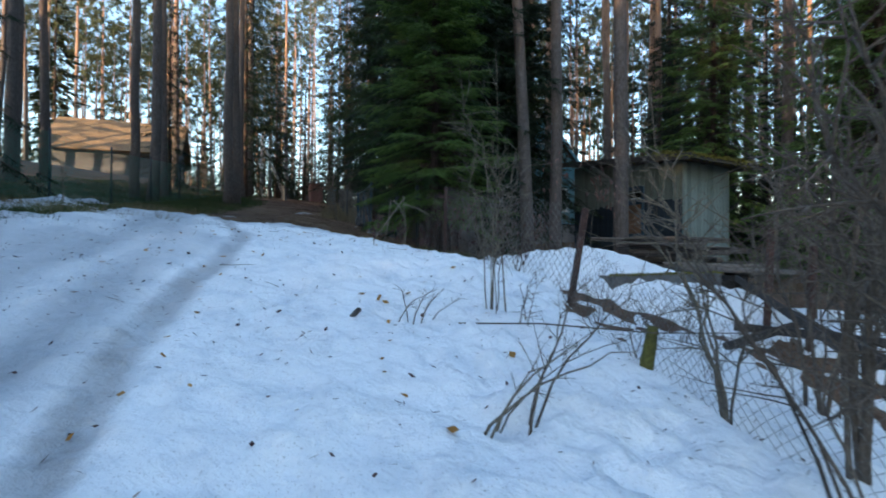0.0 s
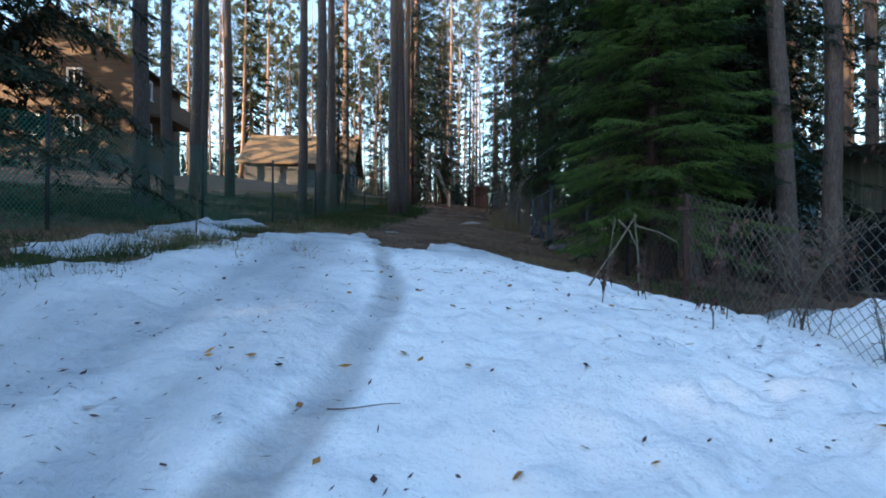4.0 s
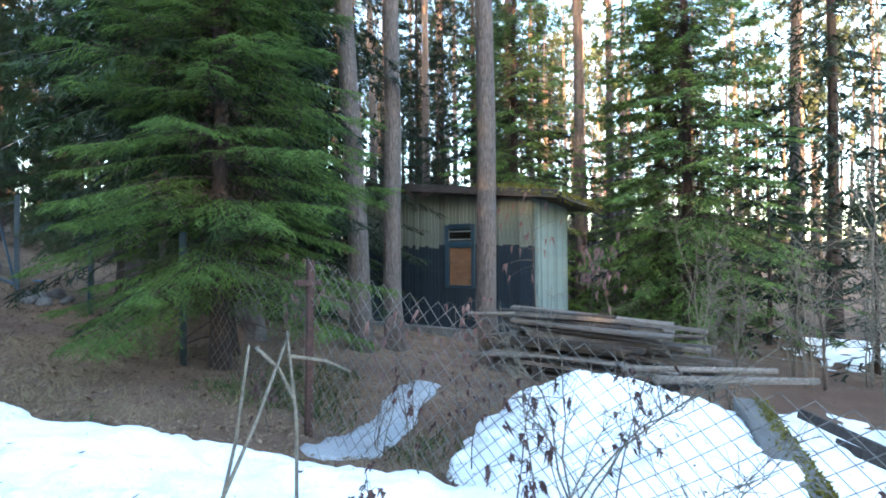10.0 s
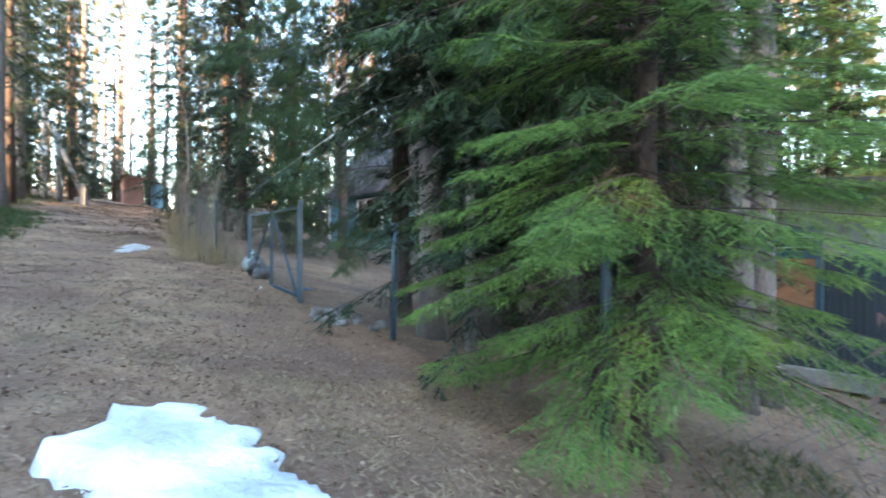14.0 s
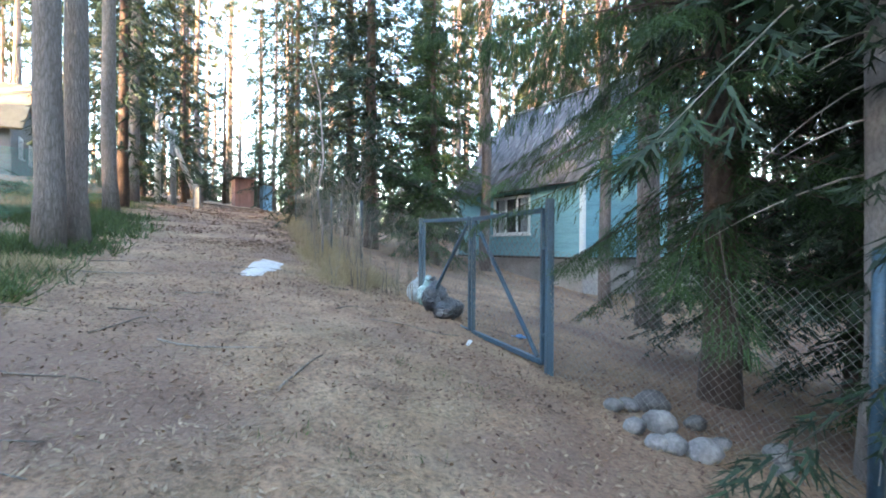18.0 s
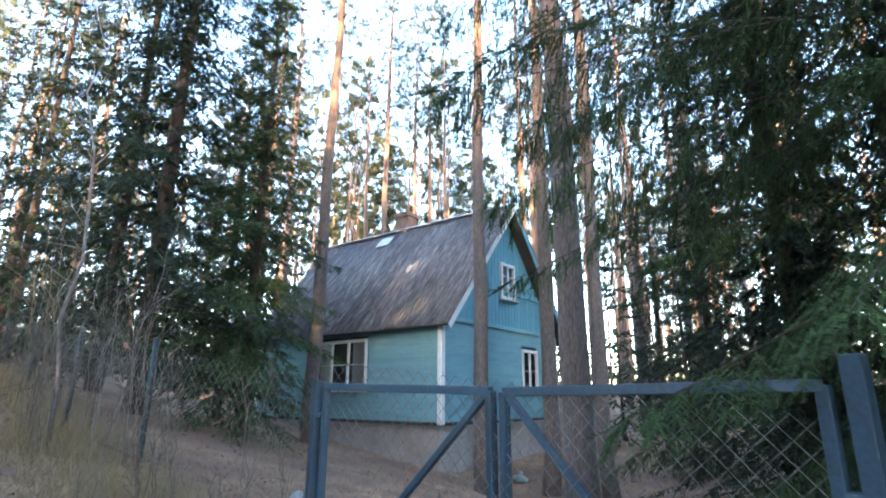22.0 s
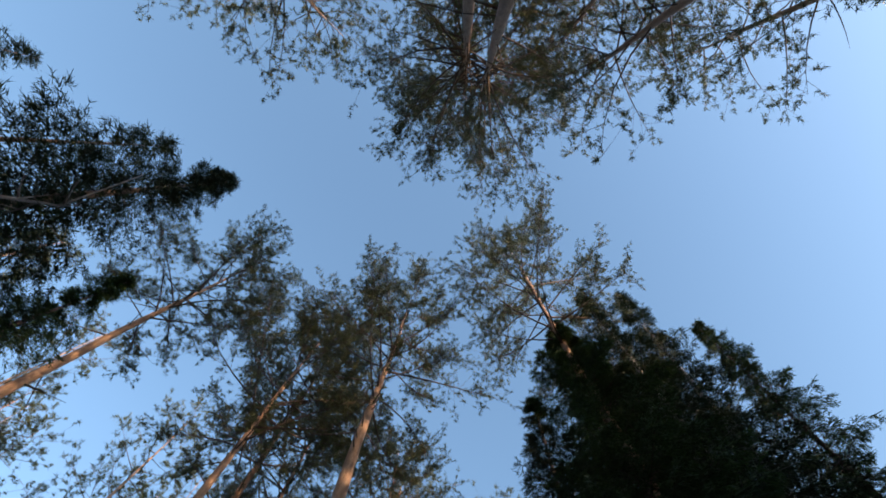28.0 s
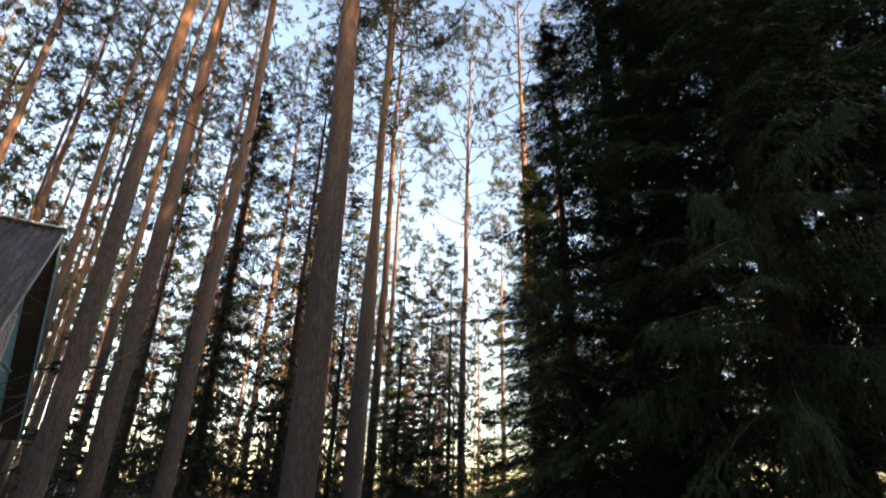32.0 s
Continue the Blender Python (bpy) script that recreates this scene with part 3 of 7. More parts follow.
snow = new("snow", height_sheet("snow", np.concatenate([np.arange(-12, -5, 0.09), np.arange(-5, 5.3, 0.048), np.arange(5.3, 18, 0.085)]), np.concatenate([np.arange(-4, 0.4, 0.1), np.arange(0.4, 10, 0.05), np.arange(10, 25, 0.075)]), snow_surface,
                                lambda x, y: snow_depth(x, y) > 0, M["snow"]))
tagged(snow, "old granular snow with icy wheel ruts lying on the lane", "snow", kind="structure")
co = np.empty(len(snow.data.vertices) * 3, np.float32)
snow.data.vertices.foreach_get("co", co)
co = co.reshape(-1, 3)
uu = road_u(co[:, 0], co[:, 1])
wob = 0.12 * wave(co[:, 0], co[:, 1], 2.1, 1.0)
sx, sy = co[:, 0], co[:, 1]
rut = np.exp(-((uu + 0.88 + 0.5 * wob) / 0.13) ** 4) * (0.8 + 0.2 * wave(sx, sy, 8.0, 1.0))
streak = 0.5 * wave(uu * 5.0, sy * 0.55, 1.0, 1.0) + 0.3 * wave(uu * 11.0, sy * 1.1, 1.0, 2.0) + 0.3 * wave(sx, sy, 3.2, 3.0)
glaze = np.clip((-1.0 - uu + wob) / 0.4, 0, 1) * np.clip(0.68 + 0.5 * streak, 0.15, 1.0)       # trodden ice west of the rut
icy = np.clip(np.maximum(0.8 * rut, glaze), 0, 1)
icy = np.maximum(icy, np.clip((sy - 9.4) / 1.6, 0, 1) * np.clip(0.72 + 0.35 * wave(sx, sy, 6.0, 1.0), 0, 1))
icy = np.where((uu < 1.3) & (sy < 14.2), np.clip(icy, 0, 1), np.where((sx > -0.3) & (sx < 2.6) & (sy - sx > 9.2) & (sy > 9.9) & (uu > 3), 0.9, np.where((uu < 0.8) & (sy > 14.5), 0.8, 0.0)))
snow.data.attributes.new("dirt", "FLOAT", "POINT").data.foreach_set("value", np.maximum(rut * np.clip(0.55 + 0.45 * wave(sx, sy, 2.7, 1.0), 0, 1) * (sy < 11), 1.4 * ((uu < 0.8) & (sy > 14.5)) + 0.8 * ((sx > -0.3) & (sx < 2.6) & (sy - sx > 9.2) & (sy > 9.9) & (uu > 3))).astype(np.float32))
snow.data.attributes.new("ice", "FLOAT", "POINT").data.foreach_set("value", icy.astype(np.float32))

# ---------------------------------------------------------------- trees


def trunk_mesh(name, H, r, mat, g, sway=0.15, flare=1.5, sides=12, n=14):
    s = np.linspace(0, 1, n) ** 1.3
    off = np.cumsum(g.normal(0, sway / n, (n, 2)), axis=0) * (s[:, None] > 0)
    P = np.column_stack([off, s * H - 0.25 * (s == 0)])
    R = r * (1 - 0.93 * s ** 1.15) + r * (flare - 1) * np.exp(-s * H / 0.35)
    V, F = tube(P, R, sides)
    return tri_mesh(name, V, F, mat, True), lambda z: np.array([np.interp(z, P[:, 2], P[:, 0]), np.interp(z, P[:, 2], P[:, 1]), z])


def fingers(B, D, L, W, g, fork=2):
    """Needle-covered twig ends: a thin strand each, with shorter ones set off to both sides like a feather."""
    n = len(B)
    lie = unit(np.cross(D, unit(np.cross(D, np.array([[0, 0, 1.0]])) + 1e-3)) + 0.45 * rand_dirs(n, g))
    side = unit(np.cross(D, lie))
    out = []

    def strand(b, d, l, w):
        x = unit(np.cross(d, lie + 0.9 * rand_dirs(n, g))) * (w * g.uniform(0.75, 1.2, n))[:, None] * 0.5
        out.append(np.stack([b - x, b + x, b + d * l[:, None]], 1))

    strand(B, D, L, W if fork == 0 else 0.55 * W)
    for k in range(fork):
        for sgn in (-1, 1):
            t = (k + g.uniform(0.1, 0.9, n)) / fork * 0.75
            d = unit(D * 0.8 + sgn * side * g.uniform(0.45, 0.85, (n, 1)) + 0.2 * rand_dirs(n, g))
            strand(B + D * (L * t)[:, None], d, L * (0.62 - 0.3 * t) * g.uniform(0.8, 1.2, n), 0.5 * W)
    V = np.stack(out, 1).reshape(-1, 3)
    return V, np.arange(len(V)).reshape(-1, 3)


def brushes(B, D, L, g, per=18):
    """Twig ends seen close: a thin stalk each, set with many short needles to both sides and above."""
    n = len(B)
    lie = unit(np.cross(D, unit(np.cross(D, np.array([[0, 0, 1.0]])) + 1e-3)) + 0.35 * rand_dirs(n, g))
    side = np.cross(D, lie)
    s = (np.arange(per)[None] + g.uniform(0, 1, (n, per)))[..., None] / per
    sgn = np.where(np.arange(per) % 2 == 0, 1.0, -1.0)[None, :, None]
    rad = side[:, None] * sgn * g.uniform(0.5, 1.0, (n, per, 1)) - lie[:, None] * g.uniform(-0.2, 0.75, (n, per, 1))
    b = (B[:, None] + D[:, None] * (s * L[:, None, None])).reshape(-1, 3)
    d = unit(D[:, None] * g.uniform(0.7, 1.2, (n, per, 1)) + rad).reshape(-1, 3)
    l = (0.027 * g.uniform(0.7, 1.3, n * per))[:, None] * np.clip(1.3 - 0.7 * s, 0.5, 1).reshape(-1, 1)
    w = unit(np.cross(d, rand_dirs(n * per, g))) * 0.0034
    V1 = np.stack([b - w, b + w, b + d * l], 1).reshape(-1, 3)
    w = unit(np.cross(D, lie + 0.5 * rand_dirs(n, g))) * 0.0055
    V2 = np.stack([B - w, B + w, B + D * L[:, None]], 1).reshape(-1, 3)
    V = np.vstack([V1, V2])
    return V, np.arange(len(V)).reshape(-1, 3)


def spruce_parts(name, seed, H, R, r, z0, levels, per, nlet, nfin, flen, fwid, needle, bark, weep=0.5, bare=0, lift=0.0, skirt=1.0, seg=7, dens=1.0, fork=2, close=0.0, core=10, heart=0.5, drapes=()):
    """Meshes of a spruce: trunk, limbs and needles. Limbs sag in whorls; flat boughs of side twigs fan out from each."""
    g = np.random.default_rng(seed)
    tm, axis = trunk_mesh(name + "_trunk", H, r, bark, g, 0.12, sides=12 if seg > 4 else 7, n=14 if seg > 4 else 6)
    limbs, TB, TD, TL, CB, CD, CL = [], [], [], [], [], [], []
    down, step = np.array([[0, 0, -1.0]]), (H - z0) / levels

    def boughs():
        for i in range(levels):
            z = z0 + (H * 0.985 - z0) * (i / (levels - 1)) ** dens
            f = (z - z0) / (H - z0)
            reach = R * (1 - f) ** 0.9 * (skirt + (1 - skirt) * min(1, f / 0.16)) + 0.06
            k = per if f < 0.55 else max(3, per - 2)
            a0 = g.uniform(0, 6.3)
            for j in range(k):
                a = a0 + (j + g.uniform(-0.3, 0.3)) * 2 * np.pi / k
                L = reach * (g.uniform(0.66, 1.14) if f < 0.55 else g.uniform(0.45, 1.35))
                rise = 0.35 * f + lift + g.uniform(-0.12, 0.1) - 0.10 * (1 - f)
                sag = (0.55 - 0.45 * f) * g.uniform(0.7, 1.3)
                yield a, z + g.uniform(-0.55, 0.55) * step, f, L, rise, sag, weep, nlet
        for a, z, L in drapes:
            yield a, z, z / H, L, 0.02, 0.5, 3.4 * weep, int(1.7 * nlet)

    for a, z, f, L, rise, sag, wp, many in boughs():
        s = np.linspace(0, 1, seg)
        P = np.column_stack([np.cos(a + 0.1 * s) * L * s, np.sin(a + 0.1 * s) * L * s, L * (rise * s - sag * s ** 2 + 0.42 * sag * s ** 3.2)])
        P = P + axis(min(z, H * 0.985))
        limbs.append((P, np.linspace(0.004 + 0.004 * L, 0.002, seg)))
        n = max(3, int(many * (0.3 + 0.7 * L / R)))
        t = 0.06 + 0.94 * (np.arange(n) + g.uniform(0.1, 0.9, n)) / n
        B = np.column_stack([np.interp(t, s, P[:, c]) for c in range(3)])
        T = unit(np.column_stack([np.interp(t, s, np.gradient(P[:, c])) for c in range(3)]))
        side = unit(np.cross(T, np.array([[0, 0, 1.0]]))) * np.where(np.arange(n) % 2 == 0, 1, -1)[:, None]
        d1 = unit(T * g.uniform(0.7, 1.0, (n, 1)) + side * g.uniform(0.55, 0.95, (n, 1)) + down * g.uniform(0.0, 0.4, (n, 1)) * wp)
        l1 = (0.07 + np.minimum(0.42 * L, 0.75) * (1.03 - t) ** 0.7 * np.minimum(1, (t + 0.1) / 0.3)) * g.uniform(0.65, 1.15, n)
        q = (np.arange(nfin)[None] + g.uniform(0.2, 1.0, (n, nfin))) / nfin
        fb = B[:, None] + d1[:, None] * (q * l1[:, None])[..., None]
        fb[..., 2] -= 0.35 * wp * (q * l1[:, None]) ** 2
        sd = unit(np.cross(d1, np.array([[0, 0, 1.0]])))[:, None] * np.where(np.arange(nfin) % 2 == 0, 1.0, -1.0)[None, :, None]
        hang = wp * g.uniform(0.05, 0.75, (n, 1, 1)) * g.uniform(0.5, 1.3, (n, nfin, 1))
        fd = unit(d1[:, None] * g.uniform(0.7, 1.1, (n, nfin, 1)) + sd * (0.75 - 0.4 * q)[..., None] + down[None] * hang)
        TB.append(fb.reshape(-1, 3)); TD.append(fd.reshape(-1, 3)); TL.append((flen * g.uniform(0.75, 1.2, (n, nfin)) * (1.15 - 0.4 * q)).ravel())
        TB.append(P[-1:]); TD.append(unit(P[-1:] - P[-2:-1])); TL.append(np.array([flen * 1.2]))
        # filler blades for old twigs close to the stem, added to darken the heart
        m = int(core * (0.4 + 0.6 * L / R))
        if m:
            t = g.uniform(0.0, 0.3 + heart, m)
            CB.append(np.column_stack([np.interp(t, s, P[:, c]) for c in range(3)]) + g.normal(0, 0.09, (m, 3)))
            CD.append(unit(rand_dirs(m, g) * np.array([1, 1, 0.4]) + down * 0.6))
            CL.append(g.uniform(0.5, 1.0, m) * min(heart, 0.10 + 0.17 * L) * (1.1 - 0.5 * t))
    TB, TD, TL = np.vstack(TB), np.vstack(TD), np.concatenate(TL)
    near = TB[:, 2] < close
    k = 1.25 if close else 1.0
    V, F = fingers(TB[~near], TD[~near], TL[~near] * k, fwid * k, g, fork)
    if near.any():
        V, F = joined([(V, F), brushes(TB[near], TD[near], TL[near], g)])
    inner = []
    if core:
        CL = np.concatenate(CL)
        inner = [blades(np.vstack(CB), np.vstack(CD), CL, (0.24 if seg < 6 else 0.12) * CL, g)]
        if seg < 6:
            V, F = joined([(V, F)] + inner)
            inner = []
    for b in range(bare):
        z = g.uniform(0.08, 1) * z0
        a = g.uniform(0, 6.3)
        L = g.uniform(0.4, 1.5)
        s = np.linspace(0, 1, 5)
        limbs.append((axis(z) + np.column_stack([np.cos(a) * L * s, np.sin(a) * L * s, -0.4 * L * s ** 1.6]), np.linspace(0.012, 0.003, 5)))
    if seg < 4:
        return (("trunk", tm), ("needles", tri_mesh(name + "_needles", V, F, needle)))
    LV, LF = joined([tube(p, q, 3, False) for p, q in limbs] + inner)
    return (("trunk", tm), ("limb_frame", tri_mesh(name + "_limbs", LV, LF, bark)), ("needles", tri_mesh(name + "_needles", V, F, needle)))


def pine_parts(name, seed, H, r, crown, nbr, tufts, nblade, blen, bw, stubs=14, sway=0.5, spread=1.0, seg=6, loose=0.0, clumps=3):
    """Meshes of a tall pine: bare trunk with dead stubs, and a loose crown of needle tufts on bent branches."""
    g = np.random.default_rng(seed)
    tm, axis = trunk_mesh(name + "_trunk", H, r, M["pine_bark"], g, sway, 1.25, 12 if seg > 4 else 7, 14 if seg > 4 else 7)
    lines, PB, PD = [], [], []
    z0 = H * crown
    for i in range(nbr):
        f = i / (nbr - 1)
        z = z0 + (H - z0) * (0.98 * f)
        a = i * 2.4 + g.uniform(-0.5, 0.5)
        L = spread * (0.35 + 2.5 * (1 - f) ** 0.6 * (0.55 + 0.45 * min(1, f / 0.2))) * g.uniform(0.6, 1.15)
        s = np.linspace(0, 1, seg)
        bend = g.uniform(-0.5, 0.5)
        rise = g.uniform(-0.05, 0.35) + 0.5 * f
        P = np.column_stack([np.cos(a + bend * s) * L * s, np.sin(a + bend * s) * L * s, L * (rise * s + 0.25 * s ** 2)]) + axis(z)
        lines.append((P, np.linspace(0.010 + 0.009 * L, 0.004, seg)))
        for k in range(max(2, int(tufts * (0.3 + 0.7 * min(1.0, L / 2.5))))):
            t = g.uniform(0.3, 1.0) ** 0.7
            b = np.array([np.interp(t, s, P[:, c]) for c in range(3)])
            d = unit(np.array([np.cos(a) * 0.6, np.sin(a) * 0.6, 0.35]) + rand_dirs(1, g)[0] * 0.9)
            l = g.uniform(0.2, 0.8) * (0.5 + 0.3 * L)
            q = np.linspace(0, 1, 3)[:, None]
            tw = b + d * l * q + np.array([[0, 0, 0.2 * l]]) * q ** 2
            if seg > 4:
                lines.append((tw, np.array([0.008, 0.005, 0.003])))
            for m in range(clumps):
                PB.append(tw[-1] - d * 0.10 * m + rand_dirs(1, g)[0] * (0.02 + 0.035 * m))
                PD.append(unit(d + np.array([0, 0, 0.5]) + 0.4 * rand_dirs(1, g)[0]))
    PB, PD = np.array(PB), np.array(PD)
    n = len(PB)
    D = unit(PD[:, None] * 0.6 + rand_dirs(n * nblade, g).reshape(n, nblade, 3))
    P = PB[:, None] + D * 0.01 + PD[:, None] * g.uniform(-0.04, 0.04, (n, nblade, 1))
    P = P + loose * g.normal(0, 1, P.shape)
    V, F = blades(P.reshape(-1, 3), D.reshape(-1, 3), g.uniform(0.7, 1.3, n * nblade) * blen, bw, g)
    for i in range(stubs):
        z = g.uniform(0.16, crown + 0.12) * H
        a = g.uniform(0, 6.3)
        L = g.uniform(0.12, 0.5) if z < z0 * 0.6 else g.uniform(0.4, 1.9)
        s = np.linspace(0, 1, 5)
        kink = g.uniform(-0.35, 0.25)
        lines.append((axis(z) + np.column_stack([np.cos(a + 0.5 * s * kink) * L * s, np.sin(a + 0.8 * s * kink) * L * s, kink * L * s ** 1.7]),
                      np.linspace(0.01 + 0.012 * L, 0.004, 5)))
    LV, LF = joined([tube(p, q, 3, False) for p, q in lines])
    return (("trunk", tm), ("branch_frame", tri_mesh(name + "_branches", LV, LF, M["pine_branch"])), ("needles", tri_mesh(name + "_needles", V, F, M["pine_needles"])))


KINDS = {}
STOCK = {}


GROVE = []


def plant(kind, x, y, rz=0.0, s=1.0, lean=(0.0, 0.0), label="", group=""):
    """Sets a tree of a kind into the soil; later ones are copies of the first."""
    m = pose(x, y, float(land(x, y)) - 0.03, lean[0], lean[1], rz) @ Matrix.Scale(s, 4)
    if kind in ("young", "belt", "fringe"):                 # uncounted undergrowth and far wood
        GROVE.append((kind, m))
        return None
    name, lab, cat, grp, parts = KINDS[kind]
    if kind not in STOCK:
        ob = thing(name, m, lab, cat, grp)
        for n, me in parts:
            q = part(n, me, None, ob)
            if n != "trunk":
                tagged(q, kind="stuff")
        STOCK[kind] = ob
    else:
        ob = copy_thing(STOCK[kind], m)
    return tagged(ob, label, group=group)


PINE_LABEL = "tall pine with bare scaly trunk, orange higher up"
SPRUCE_LABEL = "dark green spruce with drooping branches standing in the forest"
for i in range(4):
    KINDS["pine%d" % i] = ("pine_tree", PINE_LABEL, "tree", "tall pines",
                           pine_parts("pine%d" % i, 20 + i, 29 + i % 2 * 1.5, 0.185 + 0.012 * i, 0.56 + 0.04 * (i % 3), 46, 30, 12, 0.125, 0.019, 26, 0.5, 1.5, clumps=5))
for i in range(4):
    KINDS["farpine%d" % i] = ("pine_tree", PINE_LABEL, "tree", "tall pines",
                              pine_parts("farpine%d" % i, 40 + i, 27 + 1.5 * i, 0.17 + 0.01 * i, 0.44 + 0.05 * i, 30, 8, 9, 0.27, 0.055, 6, 0.5, 1.2, 3, 0.07))
for i in range(2):
    KINDS["midpine%d" % i] = ("pine_tree", PINE_LABEL, "tree", "tall pines",
                              pine_parts("midpine%d" % i, 50 + i, 28 + 2 * i, 0.18 + 0.012 * i, 0.50 + 0.06 * i, 38, 13, 11, 0.165, 0.028, 12, 0.5, 1.35, 5, 0.02))
KINDS["bigpine"] = ("pine_tree", "thick tall pine with grey plated trunk beside the lane", "tree", "tall pines",
                    pine_parts("bigpine", 29, 29.5, 0.245, 0.6, 46, 33, 12, 0.125, 0.019, 26, 0.5, 1.65, clumps=5))
KINDS["pairpine"] = ("pine_tree", "tall pine of a pair with grey plated trunk", "tree", "tall pines",
                     pine_parts("pairpine", 33, 29.0, 0.205, 0.62, 46, 34, 12, 0.125, 0.019, 22, 0.4, 1.85, clumps=5))
for i in range(3):
    KINDS["spruce%d" % i] = ("spruce_tree", SPRUCE_LABEL, "tree", "spruces",
                             spruce_parts("spruce%d" % i, 60 + i, 17 + 2 * i, 2.6 + 0.2 * i, 0.16 + 0.02 * i, 0.9 + 0.6 * i, 36, 6, 16, 6, 0.24, 0.046,
                                          M["spruce_dark"] if i else M["spruce"], M["spruce_bark"], 0.9, 6, seg=5, fork=2, core=30, heart=0.42))
for i in range(3):
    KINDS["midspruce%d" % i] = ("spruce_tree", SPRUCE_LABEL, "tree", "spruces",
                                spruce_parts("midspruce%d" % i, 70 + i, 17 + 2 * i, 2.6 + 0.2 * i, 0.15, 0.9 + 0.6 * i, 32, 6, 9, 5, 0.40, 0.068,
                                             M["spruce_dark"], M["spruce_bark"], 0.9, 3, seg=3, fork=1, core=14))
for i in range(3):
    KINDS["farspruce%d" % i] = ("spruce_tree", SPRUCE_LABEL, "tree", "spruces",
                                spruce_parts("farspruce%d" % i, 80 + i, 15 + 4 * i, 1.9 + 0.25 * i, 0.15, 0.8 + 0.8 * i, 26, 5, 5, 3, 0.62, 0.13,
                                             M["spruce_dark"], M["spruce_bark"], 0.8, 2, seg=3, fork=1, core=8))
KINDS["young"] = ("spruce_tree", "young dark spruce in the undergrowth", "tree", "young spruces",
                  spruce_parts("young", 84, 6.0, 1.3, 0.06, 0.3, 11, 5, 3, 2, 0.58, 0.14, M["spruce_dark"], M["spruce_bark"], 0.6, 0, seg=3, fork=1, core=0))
KINDS["belt"] = ("spruce_tree", "tall dense spruce for far wood and unseen shade trees", "tree", "spruces",
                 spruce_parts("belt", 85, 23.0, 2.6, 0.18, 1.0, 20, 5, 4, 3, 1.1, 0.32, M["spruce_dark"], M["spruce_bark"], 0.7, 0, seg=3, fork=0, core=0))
KINDS["fringe"] = ("pine_tree", PINE_LABEL, "tree", "tall pines",
                   pine_parts("fringe", 47, 27, 0.18, 0.4, 22, 4, 6, 0.55, 0.15, 0, 0.5, 1.25, 3, 0.12))
KINDS["hero"] = ("spruce_tree", "bright green young spruce sweeping its lowest branches to the ground", "tree", "spruces",
                 spruce_parts("hero", 5, 11.5, 1.95, 0.10, 1.0, 36, 6, 30, 9, 0.15, 0.026, M["spruce_hero"], M["spruce_bark"], 0.85, 5, 0.16, 0.86, dens=1.15, fork=2, close=4.4, core=44, heart=0.22))
KINDS["side"] = ("spruce_tree", "green spruce with dense hanging boughs beside the shed", "tree", "spruces",
                 spruce_parts("side", 9, 17.5, 3.6, 0.16, 0.4, 40, 8, 24, 7, 0.21, 0.046, M["spruce_hero"], M["spruce_bark"], 0.8, 4, 0.06, fork=2, core=44, heart=0.3))
KINDS["gatespruce"] = ("spruce_tree", "old spruce with thick reddish trunk and boughs over the fence", "tree", "spruces",
                       spruce_parts("gatespruce", 12, 22.0, 3.6, 0.165, 2.0, 38, 6, 40, 9, 0.18, 0.034, M["spruce"], M["spruce_bark"], 1.35, 10, 0.0, 0.52, dens=1.1, fork=2, close=6.6, core=34, heart=0.2,
                                    drapes=[(radians(a - 200), z, L) for a, z, L in ((150, 4.3, 3.2), (172, 4.5, 3.1), (132, 4.0, 2.9), (110, 4.9, 2.9), (192, 4.1, 2.8), (160, 5.5, 3.6), (185, 5.3, 3.3), (125, 5.9, 3.3), (145, 6.4, 3.3), (205, 5.7, 3.0), (95, 4.3, 2.6))]))
KINDS["veil"] = ("spruce_tree", "tall spruce with long hanging boughs", "tree", "spruces",
                 spruce_parts("veil", 31, 22.5, 2.2, 0.14, 2.6, 40, 7, 18, 6, 0.22, 0.046, M["spruce"], M["spruce_bark"], 1.7, 8, -0.05, 0.7, core=40, heart=0.3))
KINDS["greytrunk"] = ("spruce_tree", "tall spruce with smooth grey trunk, bare of branches low down", "tree", "spruces",
                      spruce_parts("greytrunk", 15, 24.0, 1.9, 0.16, 3.6, 36, 6, 12, 5, 0.28, 0.05, M["spruce_dark"], M["grey_bark"], 1.2, 14, -0.1, seg=5, core=30, heart=0.4))
KINDS["thinspruce"] = ("spruce_tree", "thin spruce pole with a few ragged dead twigs", "tree", "spruces",
                       spruce_parts("thinspruce", 17, 11.0, 1.2, 0.075, 2.8, 24, 5, 9, 5, 0.28, 0.045, M["spruce_dark"], M["grey_bark"], 0.9, 10, seg=5))

# trees that the lane passes
plant("hero", -0.22, 13.0, 25)
plant("veil", 0.05, 14.0, 0, 1.0, (0, -4.5), "tall dark spruce close behind the young spruce")
plant("side", 11.8, 14.5, 60)
plant("side", 9.3, 18.6, 190, 0.85)
plant("pine1", 4.75, 14.05, 10, 1.0, (0.3, -0.4), "tall pine with grey scaly trunk beside the shed")
plant("pine0", 3.14, 14.82, 80, 0.92, (0.0, 1.0), "tall pine with grey trunk in front of the shed")
plant("pine3", 2.30, 14.48, 0, 0.80, (-2.0, -3.2), "slim leaning pine among spruce boughs by the shed")
plant("gatespruce", -0.8, 19.0, 200)
plant("greytrunk", -0.75, 17.2, 40, 1.1, (-0.4, -0.6), "tall spruce with grey lower trunk beside the fence")
plant("pine1", 0.5, 17.85, 0, 1.06, (-3.2, -4.0))
plant("greytrunk", 0.7, 15.2, 0, 1.05, (0, -4.0))
plant("thinspruce", -0.4, 16.45, 0)
